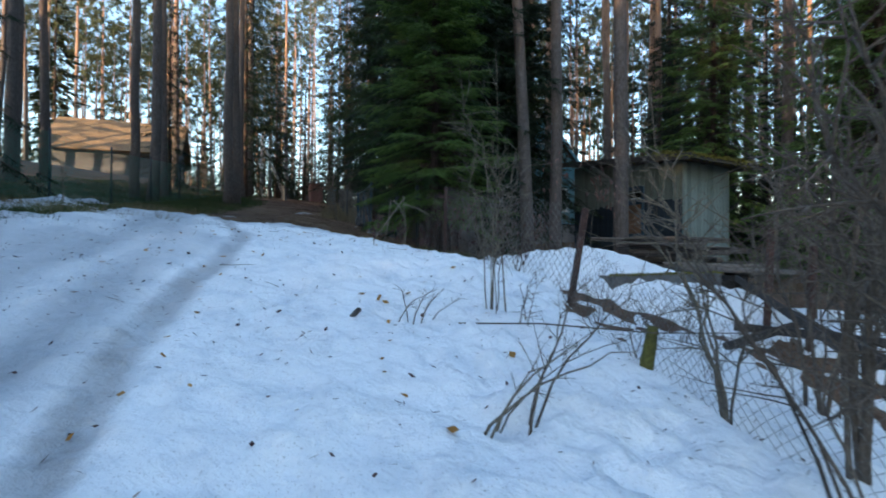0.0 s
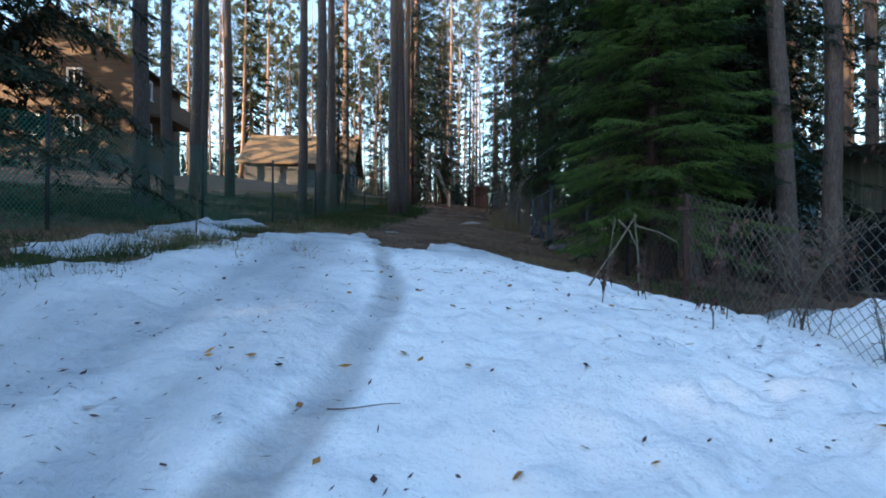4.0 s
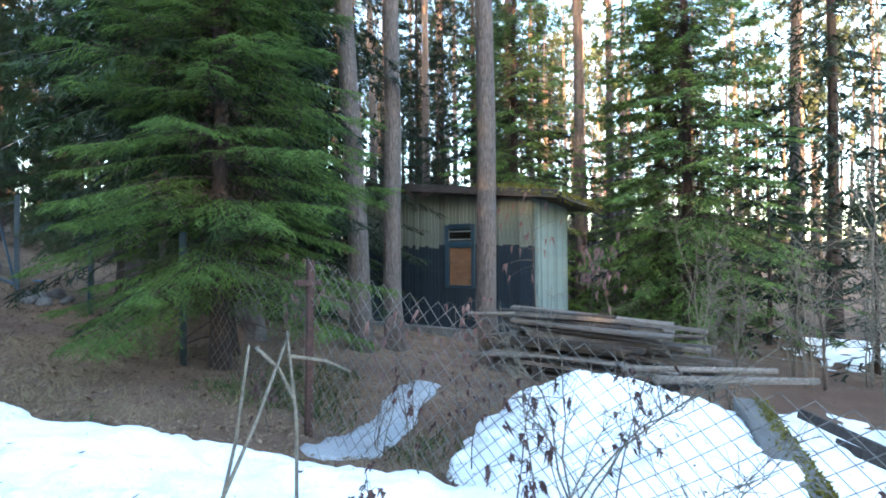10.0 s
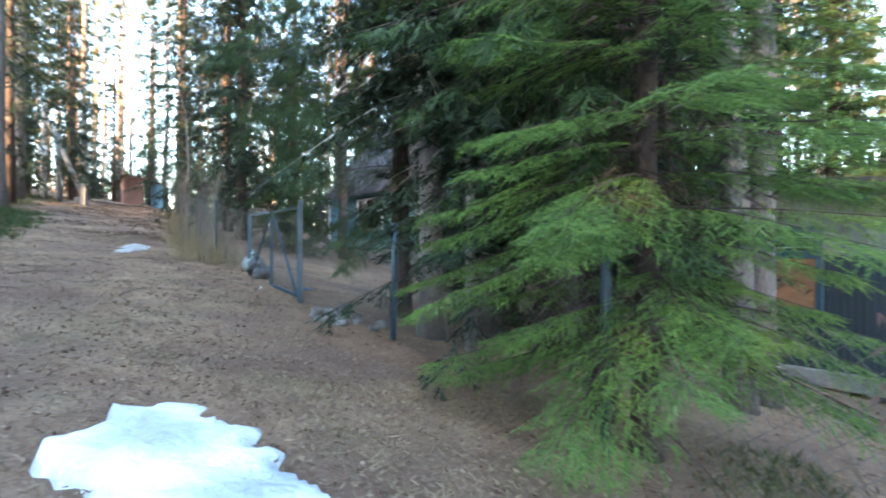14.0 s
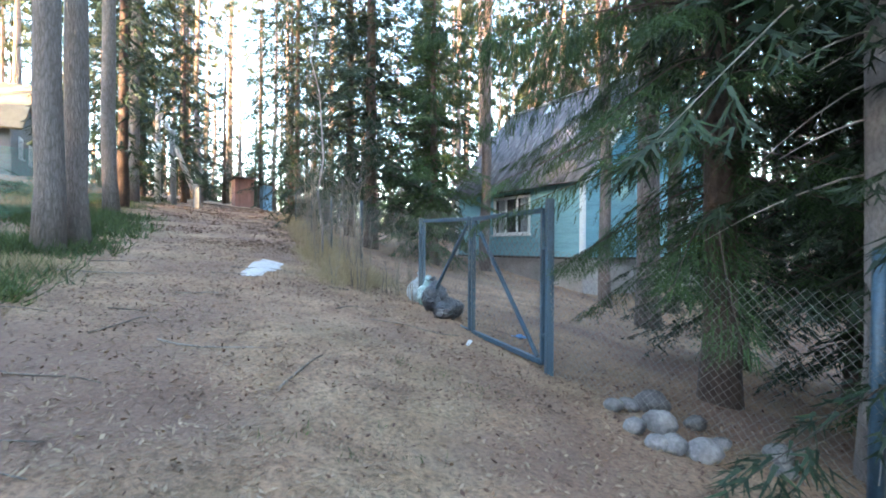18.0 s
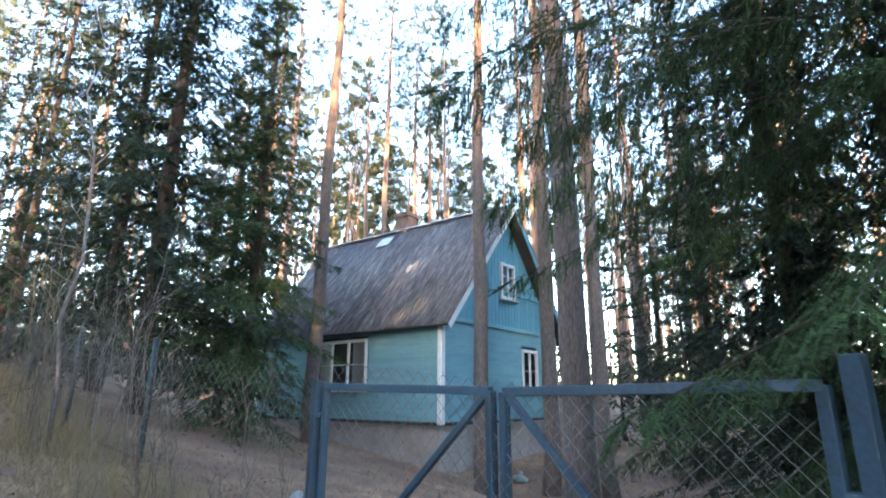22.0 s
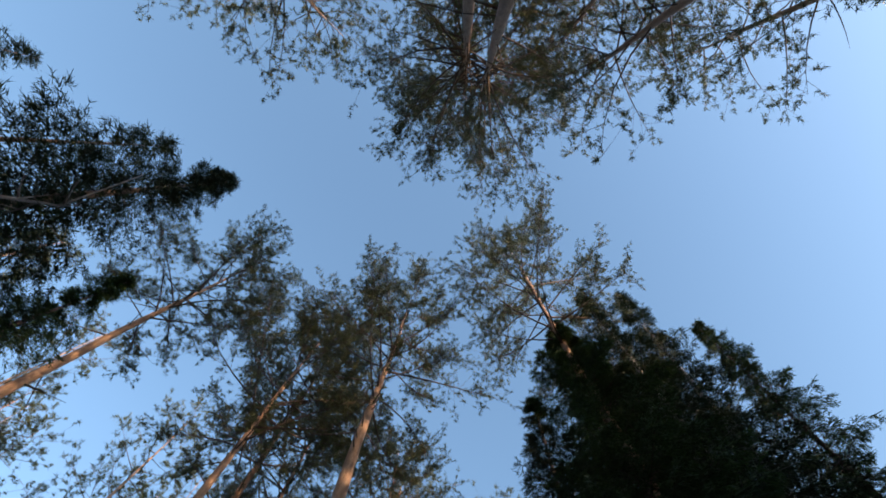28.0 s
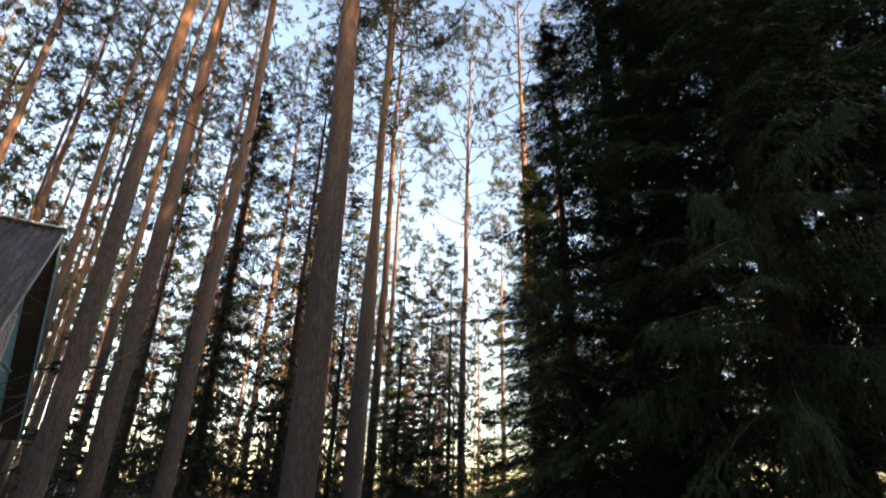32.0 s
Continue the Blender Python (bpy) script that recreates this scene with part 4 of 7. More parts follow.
plant("spruce1", 1.0, 16.7, 100, 1.2)
plant("spruce2", 1.6, 19.6, 10)
plant("spruce1", 1.0, 21.0, 170, 0.5)
plant("spruce0", 2.0, 18.3, 170, 0.9)
plant("spruce2", 2.7, 17.9, 210, 0.95)
plant("midspruce0", 8.8, 22.0, 50, 0.55)
plant("spruce2", 12.0, 28.7, 80, 0.86)
plant("spruce0", 11.8, 22.6, 20, 0.74)
plant("side", 13.6, 16.6, 120, 0.95)
plant("midspruce2", 15.5, 12.5, 120, 1.1)
plant("midspruce1", 10.8, 24.6, 50, 0.7)
plant("midspruce2", 12.5, 20.8, 150, 0.55)
plant("midspruce0", 9.9, 28.2, 150, 1.0)
plant("midspruce1", 12.6, 31.0, 250, 1.0)
plant("midspruce2", 13.8, 26.5, 30, 1.0)
plant("midpine0", 15.2, 19.8, 30, 1.0)
plant("midpine1", 11.6, 18.0, 30, 1.0)
plant("midpine0", 9.5, 24.0, 30, 1.0)
plant("midpine1", 13.2, 23.4, 130, 1.0)
for i, (x, y) in enumerate(((14.6, 30.4), (17.2, 32.8), (13.4, 34.6), (19.4, 28.4), (16.4, 26.6), (11.2, 36.8), (20.6, 34.2), (15.8, 37.6), (6.2, 41.6), (9.4, 44.2))):
    plant("midpine%d" % (i % 2), x, y, 97 * i, 0.95 + 0.05 * (i % 3))
plant("pine2", 7.2, 23.85, 130, 0.9)
plant("pine2", -0.18, 32.05, 0, 1.0, (0, 0), "tall pine with reddish trunk in front of the turquoise house")
plant("pine0", 2.35, 28.2, 50, 1.02, (0, 0), "tall slender pine in front of the turquoise gable")
plant("pine1", 4.53, 28.5, 170, 1.0, (0, 0))
plant("bigpine", 1.65, 24.7, 220, 1.02, (0, 0), "thick old pine with grey plated bark in the garden")
plant("pine2", 5.4, 27.4, 260, 0.98)
plant("midpine0", -11.3, 30.2, 260, 1.05)
plant("midpine1", -13.2, 36.5, 160, 1.05)
plant("spruce1", -4.13, 31.6, 0, 0.92, (0, 0), "spruce with drooping boughs beside the lane")
plant("spruce0", -2.2, 30.6, 90, 0.9, (0, 0), "spruce with dense low boughs beside the garden fence")
plant("midspruce2", -4.9, 35.2, 180, 1.0)
plant("midspruce1", -2.0, 34.4, 180, 1.0)
for i, (x, y) in enumerate(((9.8, 41.5), (13.0, 38.0), (16.0, 41.0), (11.2, 45.5), (6.2, 43.6), (18.5, 36.5), (0.6, 42.0), (14.2, 33.0), (17.2, 30.0))):
    plant("midpine%d" % (i % 2), x, y, 70 * i, 0.88 + 0.03 * (i % 4))
plant("midspruce0", -6.4, 37.5, 10, 0.9)
plant("midspruce2", -7.6, 42.0, 10)
plant("farspruce2", -8.6, 47.5, 80)
plant("midspruce1", -12.6, 40.6, 10, 1.0)
plant("midspruce2", -15.2, 42.5, 70, 1.1)
plant("farspruce1", -11.9, 56.0, 70, 1.0)
plant("farspruce2", -16.5, 54.0, 70, 1.0)
plant("farpine1", -13.8, 47.5, 70, 1.0)
plant("farpine2", -10.2, 58.0, 20, 1.0)
plant("pairpine", -9.2, 23.0, 30, 1.0, (0, 0), "thick tall pine of a pair beside the lane")
plant("pairpine", -9.15, 23.75, 200, 0.93, (0, 0.5), "slightly slimmer tall pine of a pair beside the lane")
plant("midpine0", -10.4, 19.2, 60, 1.0)
plant("midpine1", -12.6, 24.2, 10, 1.0)
plant("midpine0", -15.3, 30.5, 90, 1.0)
plant("midpine1", -11.6, 20.2, 140, 0.9)
plant("midpine0", -16.8, 21.0, 20, 1.1)
plant("midpine1", -15.6, 19.3, 250, 1.0)
plant("midpine0", -13.6, 16.0, 200, 0.95)
plant("midpine1", -12.4, 13.9, 70, 1.05)
plant("midspruce2", -10.7, 8.8, 30, 0.9)
plant("spruce1", -9.9, 8.1, 30, 0.9, (0, 0), "dark low spruce behind the green fence")
plant("midspruce1", -13.0, 25.5, 80, 0.8)
plant("midspruce2", -12.2, 33.0, 80, 0.95)
plant("midspruce1", -14.6, 39.5, 10, 1.05)
plant("farspruce2", -17.0, 47.0, 120, 1.1)

# the rest of the forest
FREE = [(-30, 27, 8.0), (-28, 48, 7.0), (4.2, 34.5, 8.0), (7, 16.5, 5.0), (-14, 58, 6.0)]
placed = [(o.location.x, o.location.y) for o in scene.objects if o.parent is None and o.type == "EMPTY"]
gf = np.random.default_rng(31)
count = 0
for n in range(6000):
    rad, a = 9 + 84 * gf.random() ** 0.75, gf.uniform(0, 2 * np.pi)
    x, y = -3 + rad * math.cos(a), 18 + rad * math.sin(a)
    u = float(road_u(x, y))
    if abs(u) < 5.0 or (-10.5 < u < 0 and -8 < y < 40) or (0 < u < 17 and -8 < y < 13.5) or (0 < u < 11 and y < 36 and y > 13):
        continue
    if any((x - cx) ** 2 + (y - cy) ** 2 < r * r for cx, cy, r in FREE):
        continue
    gap = 2.3 if rad < 45 else 3.2
    if any((x - px) ** 2 + (y - py) ** 2 < gap * gap for px, py in placed):
        continue
    placed.append((x, y))
    if x < -36 and -20 < y < 46:                  # clearing that lets the low sun in
        continue
    west = x < -9 and 0 < y < 60
    if y < -8 and x < 25 or x < -40 and y < 10:
        plant("belt", x, y, gf.uniform(0, 360), gf.uniform(0.8, 1.15))
        count += 1
        continue
    pick = gf.random()
    kind = ("farspruce%d" % gf.integers(3)) if pick < (0.12 if west else 0.34) else ("farpine%d" % gf.integers(4))
    plant(kind, x, y, gf.uniform(0, 360), gf.uniform(0.8, 1.1), (gf.uniform(-1.5, 1.5), gf.uniform(-1.5, 1.5)))
    count += 1
    if count >= 215:
        break

# more wood in the north-west, behind the houses
for n in range(190):
    a, rad = radians(gf.uniform(-50, 12)), gf.uniform(46, 92)
    x, y = -3 + rad * math.sin(a), 10 + rad * math.cos(a)
    if abs(float(road_u(x, y))) < 4.5 or any((x - cx) ** 2 + (y - cy) ** 2 < r * r for cx, cy, r in FREE) or any((x - px) ** 2 + (y - py) ** 2 < 4 for px, py in placed):
        continue
    placed.append((x, y))
    pick = gf.random()
    plant("young" if pick < 0.45 else "belt" if pick < 0.6 else "farpine%d" % gf.integers(4), x, y, gf.uniform(0, 360), gf.uniform(0.9, 1.5) if pick < 0.45 else gf.uniform(0.75, 1.0))

# pines beyond the turquoise house
for n in range(70):
    a, rad = radians(gf.uniform(8, 62)), gf.uniform(30, 66)
    x, y = -4 + rad * math.sin(a), 20 + rad * math.cos(a)
    if any((x - cx) ** 2 + (y - cy) ** 2 < r * r for cx, cy, r in FREE) or any((x - px) ** 2 + (y - py) ** 2 < 6 for px, py in placed):
        continue
    placed.append((x, y))
    plant("midpine%d" % gf.integers(2) if math.hypot(x + 5, y - 22) < 46 else "farpine%d" % gf.integers(4), x, y, gf.uniform(0, 360), gf.uniform(0.7, 0.95))

# the lane bends away: trees close its far end
for n in range(60):
    x, y = gf.uniform(-26, -8), gf.uniform(66, 92)
    if abs(float(road_u(x, y))) > 6 or any((x - px) ** 2 + (y - py) ** 2 < 5 for px, py in placed):
        continue
    placed.append((x, y))
    plant("young" if gf.random() < 0.5 else "farpine%d" % gf.integers(4), x, y, gf.uniform(0, 360), gf.uniform(0.85, 1.1))

# the wood stands close where the lane turns off
for kind, x, y, k in (("farpine0", -13.0, 55.0, 1.0), ("farspruce1", -14.6, 56.5, 0.9), ("farpine2", -10.6, 54.2, 0.95), ("midspruce0", -16.4, 58.0, 0.9), ("farpine1", -12.2, 59.0, 1.0),
                      ("farspruce2", -10.4, 60.5, 0.8), ("farpine3", -15.4, 61.0, 0.95), ("farspruce0", -12.9, 62.5, 1.0), ("farpine2", -17.6, 63.0, 1.0), ("midspruce1", -13.9, 65.0, 0.8), ("farpine0", -11.4, 66.0, 0.9)):
    plant(kind, x, y, 53 * x, k)
    placed.append((x, y))

# thick spruces added out of view to the south-west, to shade the lane
for n in range(190):
    x, y = gf.uniform(-62, -16), gf.uniform(-52, 4)
    if abs((x + 12) * 0.74 - (y - 8) * 0.67) > 26 or any((x - px) ** 2 + (y - py) ** 2 < 4 for px, py in placed):
        continue
    placed.append((x, y))
    plant("belt", x, y, gf.uniform(0, 360), gf.uniform(0.95, 1.15))

# more unseen spruces, added to keep the low sun off the timber house
for x, y in ((-30, 20), (-33.5, 18.5), (-37, 19), (-40.5, 21), (-44, 23.5), (-47, 28), (-35, 15), (-40, 16.5)):
    plant("belt", x, y, 40 * x, 1.05)

# young spruces fill the distance under the tall trees
under = 0
for n in range(3000):
    rad, a = 22 + 45 * gf.random(), gf.uniform(0, 2 * np.pi)
    x, y = -2 + rad * math.cos(a), 18 + rad * math.sin(a)
    u = float(road_u(x, y))
    if abs(u) < 5.5 or (-13 < u < 0 and y > 0) or (x < -12 and 15 < y < 60 and gf.random() < 0.75) or (0 < u < 14 and -8 < y < 37):
        continue
    if any((x - cx) ** 2 + (y - cy) ** 2 < r * r for cx, cy, r in FREE) or any((x - px) ** 2 + (y - py) ** 2 < 1.6 for px, py in placed):
        continue
    placed.append((x, y))
    plant("young", x, y, gf.uniform(0, 360), gf.uniform(0.5, 1.4))
    under += 1
    if under >= 45:
        break

for n in range(45):
    x, y = gf.uniform(9.5, 28), gf.uniform(19, 34)
    if any((x - cx) ** 2 + (y - cy) ** 2 < r * r for cx, cy, r in FREE) or any((x - px) ** 2 + (y - py) ** 2 < 2 for px, py in placed):
        continue
    placed.append((x, y))
    plant("young", x, y, gf.uniform(0, 360), gf.uniform(0.7, 1.2))

for n in range(900):
    x, y = gf.uniform(11, 60), gf.uniform(-22, 48)
    if float(road_u(x, y)) < 15 and y < 37 or any((x - px) ** 2 + (y - py) ** 2 < 2.6 for px, py in placed) or any((x - cx) ** 2 + (y - cy) ** 2 < r * r for cx, cy, r in FREE):
        continue
    placed.append((x, y))
    plant("young", x, y, gf.uniform(0, 360), gf.uniform(0.5, 1.4))
    under += 1
    if under >= 115:
        break

# tall pines fill the depth of the wood
for a0, a1, r0, r1, cx, cy, many in ((-58, 14, 42, 96, -3, 10, 330), (10, 96, 33, 80, -2, 14, 420), (96, 150, 26, 70, 0, 14, 110)):
    for n in range(many):
        a, rad = radians(gf.uniform(a0, a1)), r0 + (r1 - r0) * gf.random() ** 0.8
        x, y = cx + rad * math.sin(a), cy + rad * math.cos(a)
        if abs(float(road_u(x, y))) < 4.5 or any((x - fx) ** 2 + (y - fy) ** 2 < r * r for fx, fy, r in FREE) or any((x - px) ** 2 + (y - py) ** 2 < 4.5 for px, py in placed):
            continue
        placed.append((x, y))
        plant("fringe" if gf.random() < 0.8 else "young", x, y, gf.uniform(0, 360), gf.uniform(0.75, 1.08))

# the uncounted trees, joined: woods of trunks and needles
for nm, kinds, lab in (("spruce_wood", ("young", "belt"), "dense dark spruces and young undergrowth of the forest, with unseen shade trees added"), ("pine_wood", ("fringe",), "close-set tall pines deep in the forest")):
    wood = thing(nm, Matrix.Identity(4), lab, "woods", kind="stuff")
    for slot, piece in ((0, "trunks"), (-1, "needles")):
        src = {}
        for kind in kinds:
            me = KINDS[kind][4][slot][1]
            v = np.empty(len(me.vertices) * 3, np.float32)
            me.vertices.foreach_get("co", v)
            me.calc_loop_triangles()
            f = np.empty(len(me.loop_triangles) * 3, np.int32)
            me.loop_triangles.foreach_get("vertices", f)
            src[kind] = np.column_stack([v.reshape(-1, 3), np.ones(len(v) // 3)]), f.reshape(-1, 3), me.materials[0]
        V, F = joined([((src[k][0] @ np.array(m).T)[:, :3], src[k][1]) for k, m in GROVE if k in kinds])
        tagged(part(piece, tri_mesh(piece, V, F, src[kinds[0]][2]), None, wood), kind="stuff")

# far woods all round the horizon
gw = np.random.default_rng(91)
na = 520
wa, wr = np.linspace(0, 2 * np.pi, na, endpoint=False) + gw.uniform(0, 0.02, na), gw.uniform(98, 135, na)
wx, wy = -3 + wr * np.cos(wa), 18 + wr * np.sin(wa)
wh = gw.uniform(8, 17, na) * np.where((wx < -50) & (wy < 40), 0.35, np.where((wx < 5) & (wy > 30), 1.0, 1.6))
nb = 40
fz = gw.random((na, nb))
half = (1 - fz) * gw.uniform(1.4, 2.4, (na, 1)) + 0.1
ph = gw.uniform(0, 6.3, (na, nb))
P = np.stack([wx[:, None] + 0.2 * half * np.cos(ph), wy[:, None] + 0.2 * half * np.sin(ph), land(wx, wy)[:, None] + fz * wh[:, None]], -1).reshape(-1, 3)
Dw = unit(np.stack([np.cos(ph), np.sin(ph), np.full_like(ph, -0.35)], -1)).reshape(-1, 3)
V, F = blades(P, Dw, (half * 1.3).ravel(), 1.3, gw)
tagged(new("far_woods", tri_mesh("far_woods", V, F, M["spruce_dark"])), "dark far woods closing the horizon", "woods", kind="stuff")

# ---------------------------------------------------------------- buildings
GRID = 20.0      # the plots lie turned by this angle


def window(name, parent, m, w, h, cols=1, rows=1, trim=0.09, depth=0.09, curtain=False):
    """A framed window; its local y points out of the wall and z up, with its origin in the middle of the sill."""
    win = new(name)
    win.parent, win.matrix_basis = parent, m
    for n, c, s in (("frame_side", (-w / 2 + trim / 2, 0, h / 2), (trim, depth, h)), ("frame_side", (w / 2 - trim / 2, 0, h / 2), (trim, depth, h)),
                    ("frame_head", (0, 0.002, h - trim / 2), (w - 2 * trim, depth, trim)), ("frame_foot", (0, 0.002, trim / 2), (w - 2 * trim, depth, trim)),
                    ("sill", (0, 0.05, -0.03), (w + 0.1, depth + 0.1, 0.04))):
        part(n, boxes((c, s), bev=0.008), M["white_paint"], win)
    iw, ih = w - 2 * trim, h - 2 * trim
    for i in range(1, cols):
        part("mullion", boxes(((-iw / 2 + iw * i / cols, 0, h / 2), (0.07, depth * 0.8, ih)), bev=0.006), M["white_paint"], win)
    for i in range(1, rows):
        part("glazing_bar", boxes(((0, 0, trim + ih * i / rows), (iw, depth * 0.5, 0.03)), bev=0.004), M["white_paint"], win)
    for i in range(cols):
        part("pane", boxes(((-iw / 2 + iw * (i + 0.5) / cols, -0.01, h / 2), (iw / cols - 0.02, 0.008, ih - 0.004))), M["glass"], win)
        if curtain and i != cols // 2:
            part("curtain", boxes(((-iw / 2 + iw * (i + 0.5) / cols, -0.09, h / 2), (iw / cols * 0.7, 0.02, ih))), M["curtain"], win)
    # a thin sheet behind the panes; the room's darkness is in its colour
    part("reveal", boxes(((0, -0.2, h / 2), (iw + 0.02, 0.01, ih + 0.02))), M["unlit_fill"], win, "sheet coloured dark in place of the unlit room")
    return win


def corrugated(w, h, waves, amp=0.022):
    """A wavy sheet, w across the waves and h down the slope, with some thickness."""
    n = waves * 6
    x = np.linspace(0, w, n + 1)
    z = amp * np.cos(x / w * waves * 2 * np.pi)
    V = np.concatenate([np.stack([x, np.full_like(x, yy), z + dz], -1) for yy, dz in ((0, 0), (h, 0), (h, -0.012), (0, -0.012))])
    k = np.arange(n)
    F = [np.stack([r * (n + 1) + k, r * (n + 1) + k + 1, ((r + 1) % 4) * (n + 1) + k + 1, ((r + 1) % 4) * (n + 1) + k], -1) for r in range(4)]
    return tri_mesh("roof_sheet", V, np.vstack(F), M["slate"])


def siding(parent, m, length, height, rows, holes=(), thick=0.022):
    """Horizontal lapped boards along x, cut round the holes (x0, x1, z0, z1), each a part."""
    step = height / rows
    made = {}
    for i in range(rows):
        z = i * step
        spans = [(0.0, length)]
        for x0, x1, z0, z1 in holes:
            if z + step > z0 + 0.01 and z < z1 - 0.01:
                spans = [q for a, b in spans for q in ((a, min(b, x0)), (max(a, x1), b)) if q[1] - q[0] > 0.02]
        for a, b in spans:
            if (a, b) not in made:
                bm = bmesh.new()
                vs = [bm.verts.new(p) for p in ((a, 0, 0), (b, 0, 0), (b, -thick, 0), (a, -thick, 0), (a, 0, step), (b, 0, step), (b, -0.004, step - 0.004), (a, -0.004, step - 0.004))]
                for f in ((0, 1, 2, 3), (3, 2, 6, 7), (7, 6, 5, 4), (0, 3, 7, 4), (1, 5, 6, 2)):
                    bm.faces.new([vs[k] for k in f])
                bmesh.ops.recalc_face_normals(bm, faces=bm.faces)
                made[a, b] = bm_mesh("siding_board", bm, M["turquoise"])
            part("siding_board", made[a, b], None, parent, m=m @ Matrix.Translation((0, rng.uniform(-0.002, 0.002), z)))


def gable_house():
    """The turquoise summer house: plaster base, lapped boards, steep grey corrugated roof."""
    W, D, zb, ze, zr = 6.4, 7.8, 1.05, 3.76, 7.55
    m = pose(2.53, 30.2, 2.0, 0, 0, GRID)
    h = thing("summer_house", m, "turquoise wooden summer house with steep grey corrugated roof", "house")
    part("foundation", boxes(((W / 2, D / 2, zb / 2 - 0.5), (W - 0.1, D - 0.1, zb + 1.0)), bev=0.02), M["foundation"], h, "plastered pale foundation")
    part("base_board", boxes(((W / 2, -0.03, zb + 0.02), (W + 0.1, 0.06, 0.08)), ((-0.03, D / 2, zb + 0.02), (0.06, D + 0.1, 0.08))), M["dark_board"], h)
    wh = ze - zb
    fw, lw = (4.15, 5.15, 0.82, 2.16), (2.65, 4.95, 0.85, 2.3)
    walls = new("wall")
    walls.parent = h
    # box inside the boards, coloured dark in place of unlit rooms
    inner = bmesh.new()
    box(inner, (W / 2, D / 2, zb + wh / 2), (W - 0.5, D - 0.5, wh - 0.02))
    part("inner_wall", inner, M["unlit_fill"], walls)
    up = Matrix.Translation((0, 0, zb))
    siding(walls, up, W, wh, 24, (fw,))
    siding(walls, up @ Matrix.Rotation(math.pi / 2, 4, "Z") @ Matrix.Diagonal((1, -1, 1, 1)), D, wh, 24, (lw,))
    siding(walls, Matrix.Translation((0, D, zb)) @ Matrix.Diagonal((1, -1, 1, 1)), W, wh, 24)
    siding(walls, Matrix.Translation((W, 0, zb)) @ Matrix.Rotation(math.pi / 2, 4, "Z"), D, wh, 24)
    for x, y in ((-0.02, -0.02), (W + 0.02, -0.02), (-0.02, D + 0.02)):
        part("corner_board", boxes(((x, y, zb + wh / 2), (0.15, 0.15, wh)), bev=0.01), M["white_paint"], h, "pale blue corner board")
    # gables of upright boards
    for y, s in ((0.0, -1), (D, 1)):
        n = 34
        gable = new("gable")
        gable.parent = h
        tagged(gable, "blue painted upright gable boards")
        for i in range(n):
            a, b = W * i / n, W * (i + 1) / n - 0.012
            za, zb2 = (ze + (zr - ze) * (1 - abs(2 * x / W - 1)) for x in (a, b))
            bm = bmesh.new()
            bm.faces.new([bm.verts.new(p) for p in ((a, y, ze), (b, y, ze), (b, y, max(zb2, ze + 0.01)), (a, y, max(za, ze + 0.01)))])
            r = bmesh.ops.extrude_face_region(bm, geom=bm.faces[:])
            bmesh.ops.translate(bm, verts=[v for v in r["geom"] if isinstance(v, bmesh.types.BMVert)], vec=(0, 0.03 * s, 0))
            bmesh.ops.recalc_face_normals(bm, faces=bm.faces)
            part("gable_board", bm, M["blue_gable"], gable)
    part("gable_trim", boxes(((W / 2, -0.06, ze), (W + 0.12, 0.07, 0.12)), bev=0.01), M["turquoise"], h)
    part("gable_trim", boxes(((W / 2, -0.06, ze + 1.12), (W * 0.68, 0.05, 0.07)), bev=0.01), M["turquoise"], h)
    # windows
    window("window", h, Matrix.Translation((4.65, -0.02, zb + 0.82)) @ Matrix.Rotation(math.pi, 4, "Z"), 1.0, 1.34, 2, 2)
    window("window", h, Matrix.Translation((-0.02, 3.8, zb + 0.85)) @ Matrix.Rotation(math.pi / 2, 4, "Z"), 2.3, 1.45, 3, 2, curtain=True)
    window("window", h, Matrix.Translation((W / 2 + 0.1, -0.08, ze + 0.9)) @ Matrix.Rotation(math.pi, 4, "Z"), 0.85, 1.15, 2, 3)
    # roof
    rise, run = zr - ze, W / 2
    over = 0.42
    sl = math.hypot(rise, run)
    ang = math.atan2(rise, run)
    full = sl + over
    sheet = corrugated(1.1, full, 7)
    cols = 8
    roof = new("roof")
    roof.parent = h
    for side in (0, 1):
        base = Matrix.Translation((0 if side == 0 else W, 0, ze)) @ (Matrix.Identity(4) if side == 0 else Matrix.Diagonal((-1, 1, 1, 1)))
        slope = base @ Matrix.Rotation(-ang, 4, "Y") @ Matrix.Translation((-over, 0, 0.10))
        for c in range(cols):
            mm = slope @ Matrix.Translation((rng.uniform(-0.03, 0.03), -0.5 + c * (D + 1.0) / cols, 0.02 + 0.006 * (c % 2)))
            mm = mm @ Matrix.Rotation(math.pi / 2, 4, "Z") @ Matrix.Diagonal((1, -1, 1, 1))
            part("roof_sheet", sheet, None, roof, m=mm)
        if side == 0:
            part("roof_patch", boxes(((full - 0.55, 4.75, 0.085), (0.5, 0.62, 0.015)), bev=0.004), M["zinc"], roof, "bright metal flashing", m=slope)
        deck = boxes(((full / 2, D / 2, -0.035), (full - 0.06, D + 0.9, 0.05)))
        part("roof_deck", deck, M["dark_board"], roof, m=slope)
        for y in (-0.47, D + 0.47):
            part("barge_board", boxes(((full / 2, y, -0.08), (full - 0.02, 0.03, 0.16)), bev=0.006), M["blue_gable"] if side else M["white_paint"], roof, m=slope)
    part("ridge_cap", boxes(((W / 2, D / 2, zr + 0.16), (0.34, D + 1.06, 0.05)), bev=0.015), M["zinc"], roof, "bright zinc ridge cap")
    ch = new("chimney")
    ch.parent = h
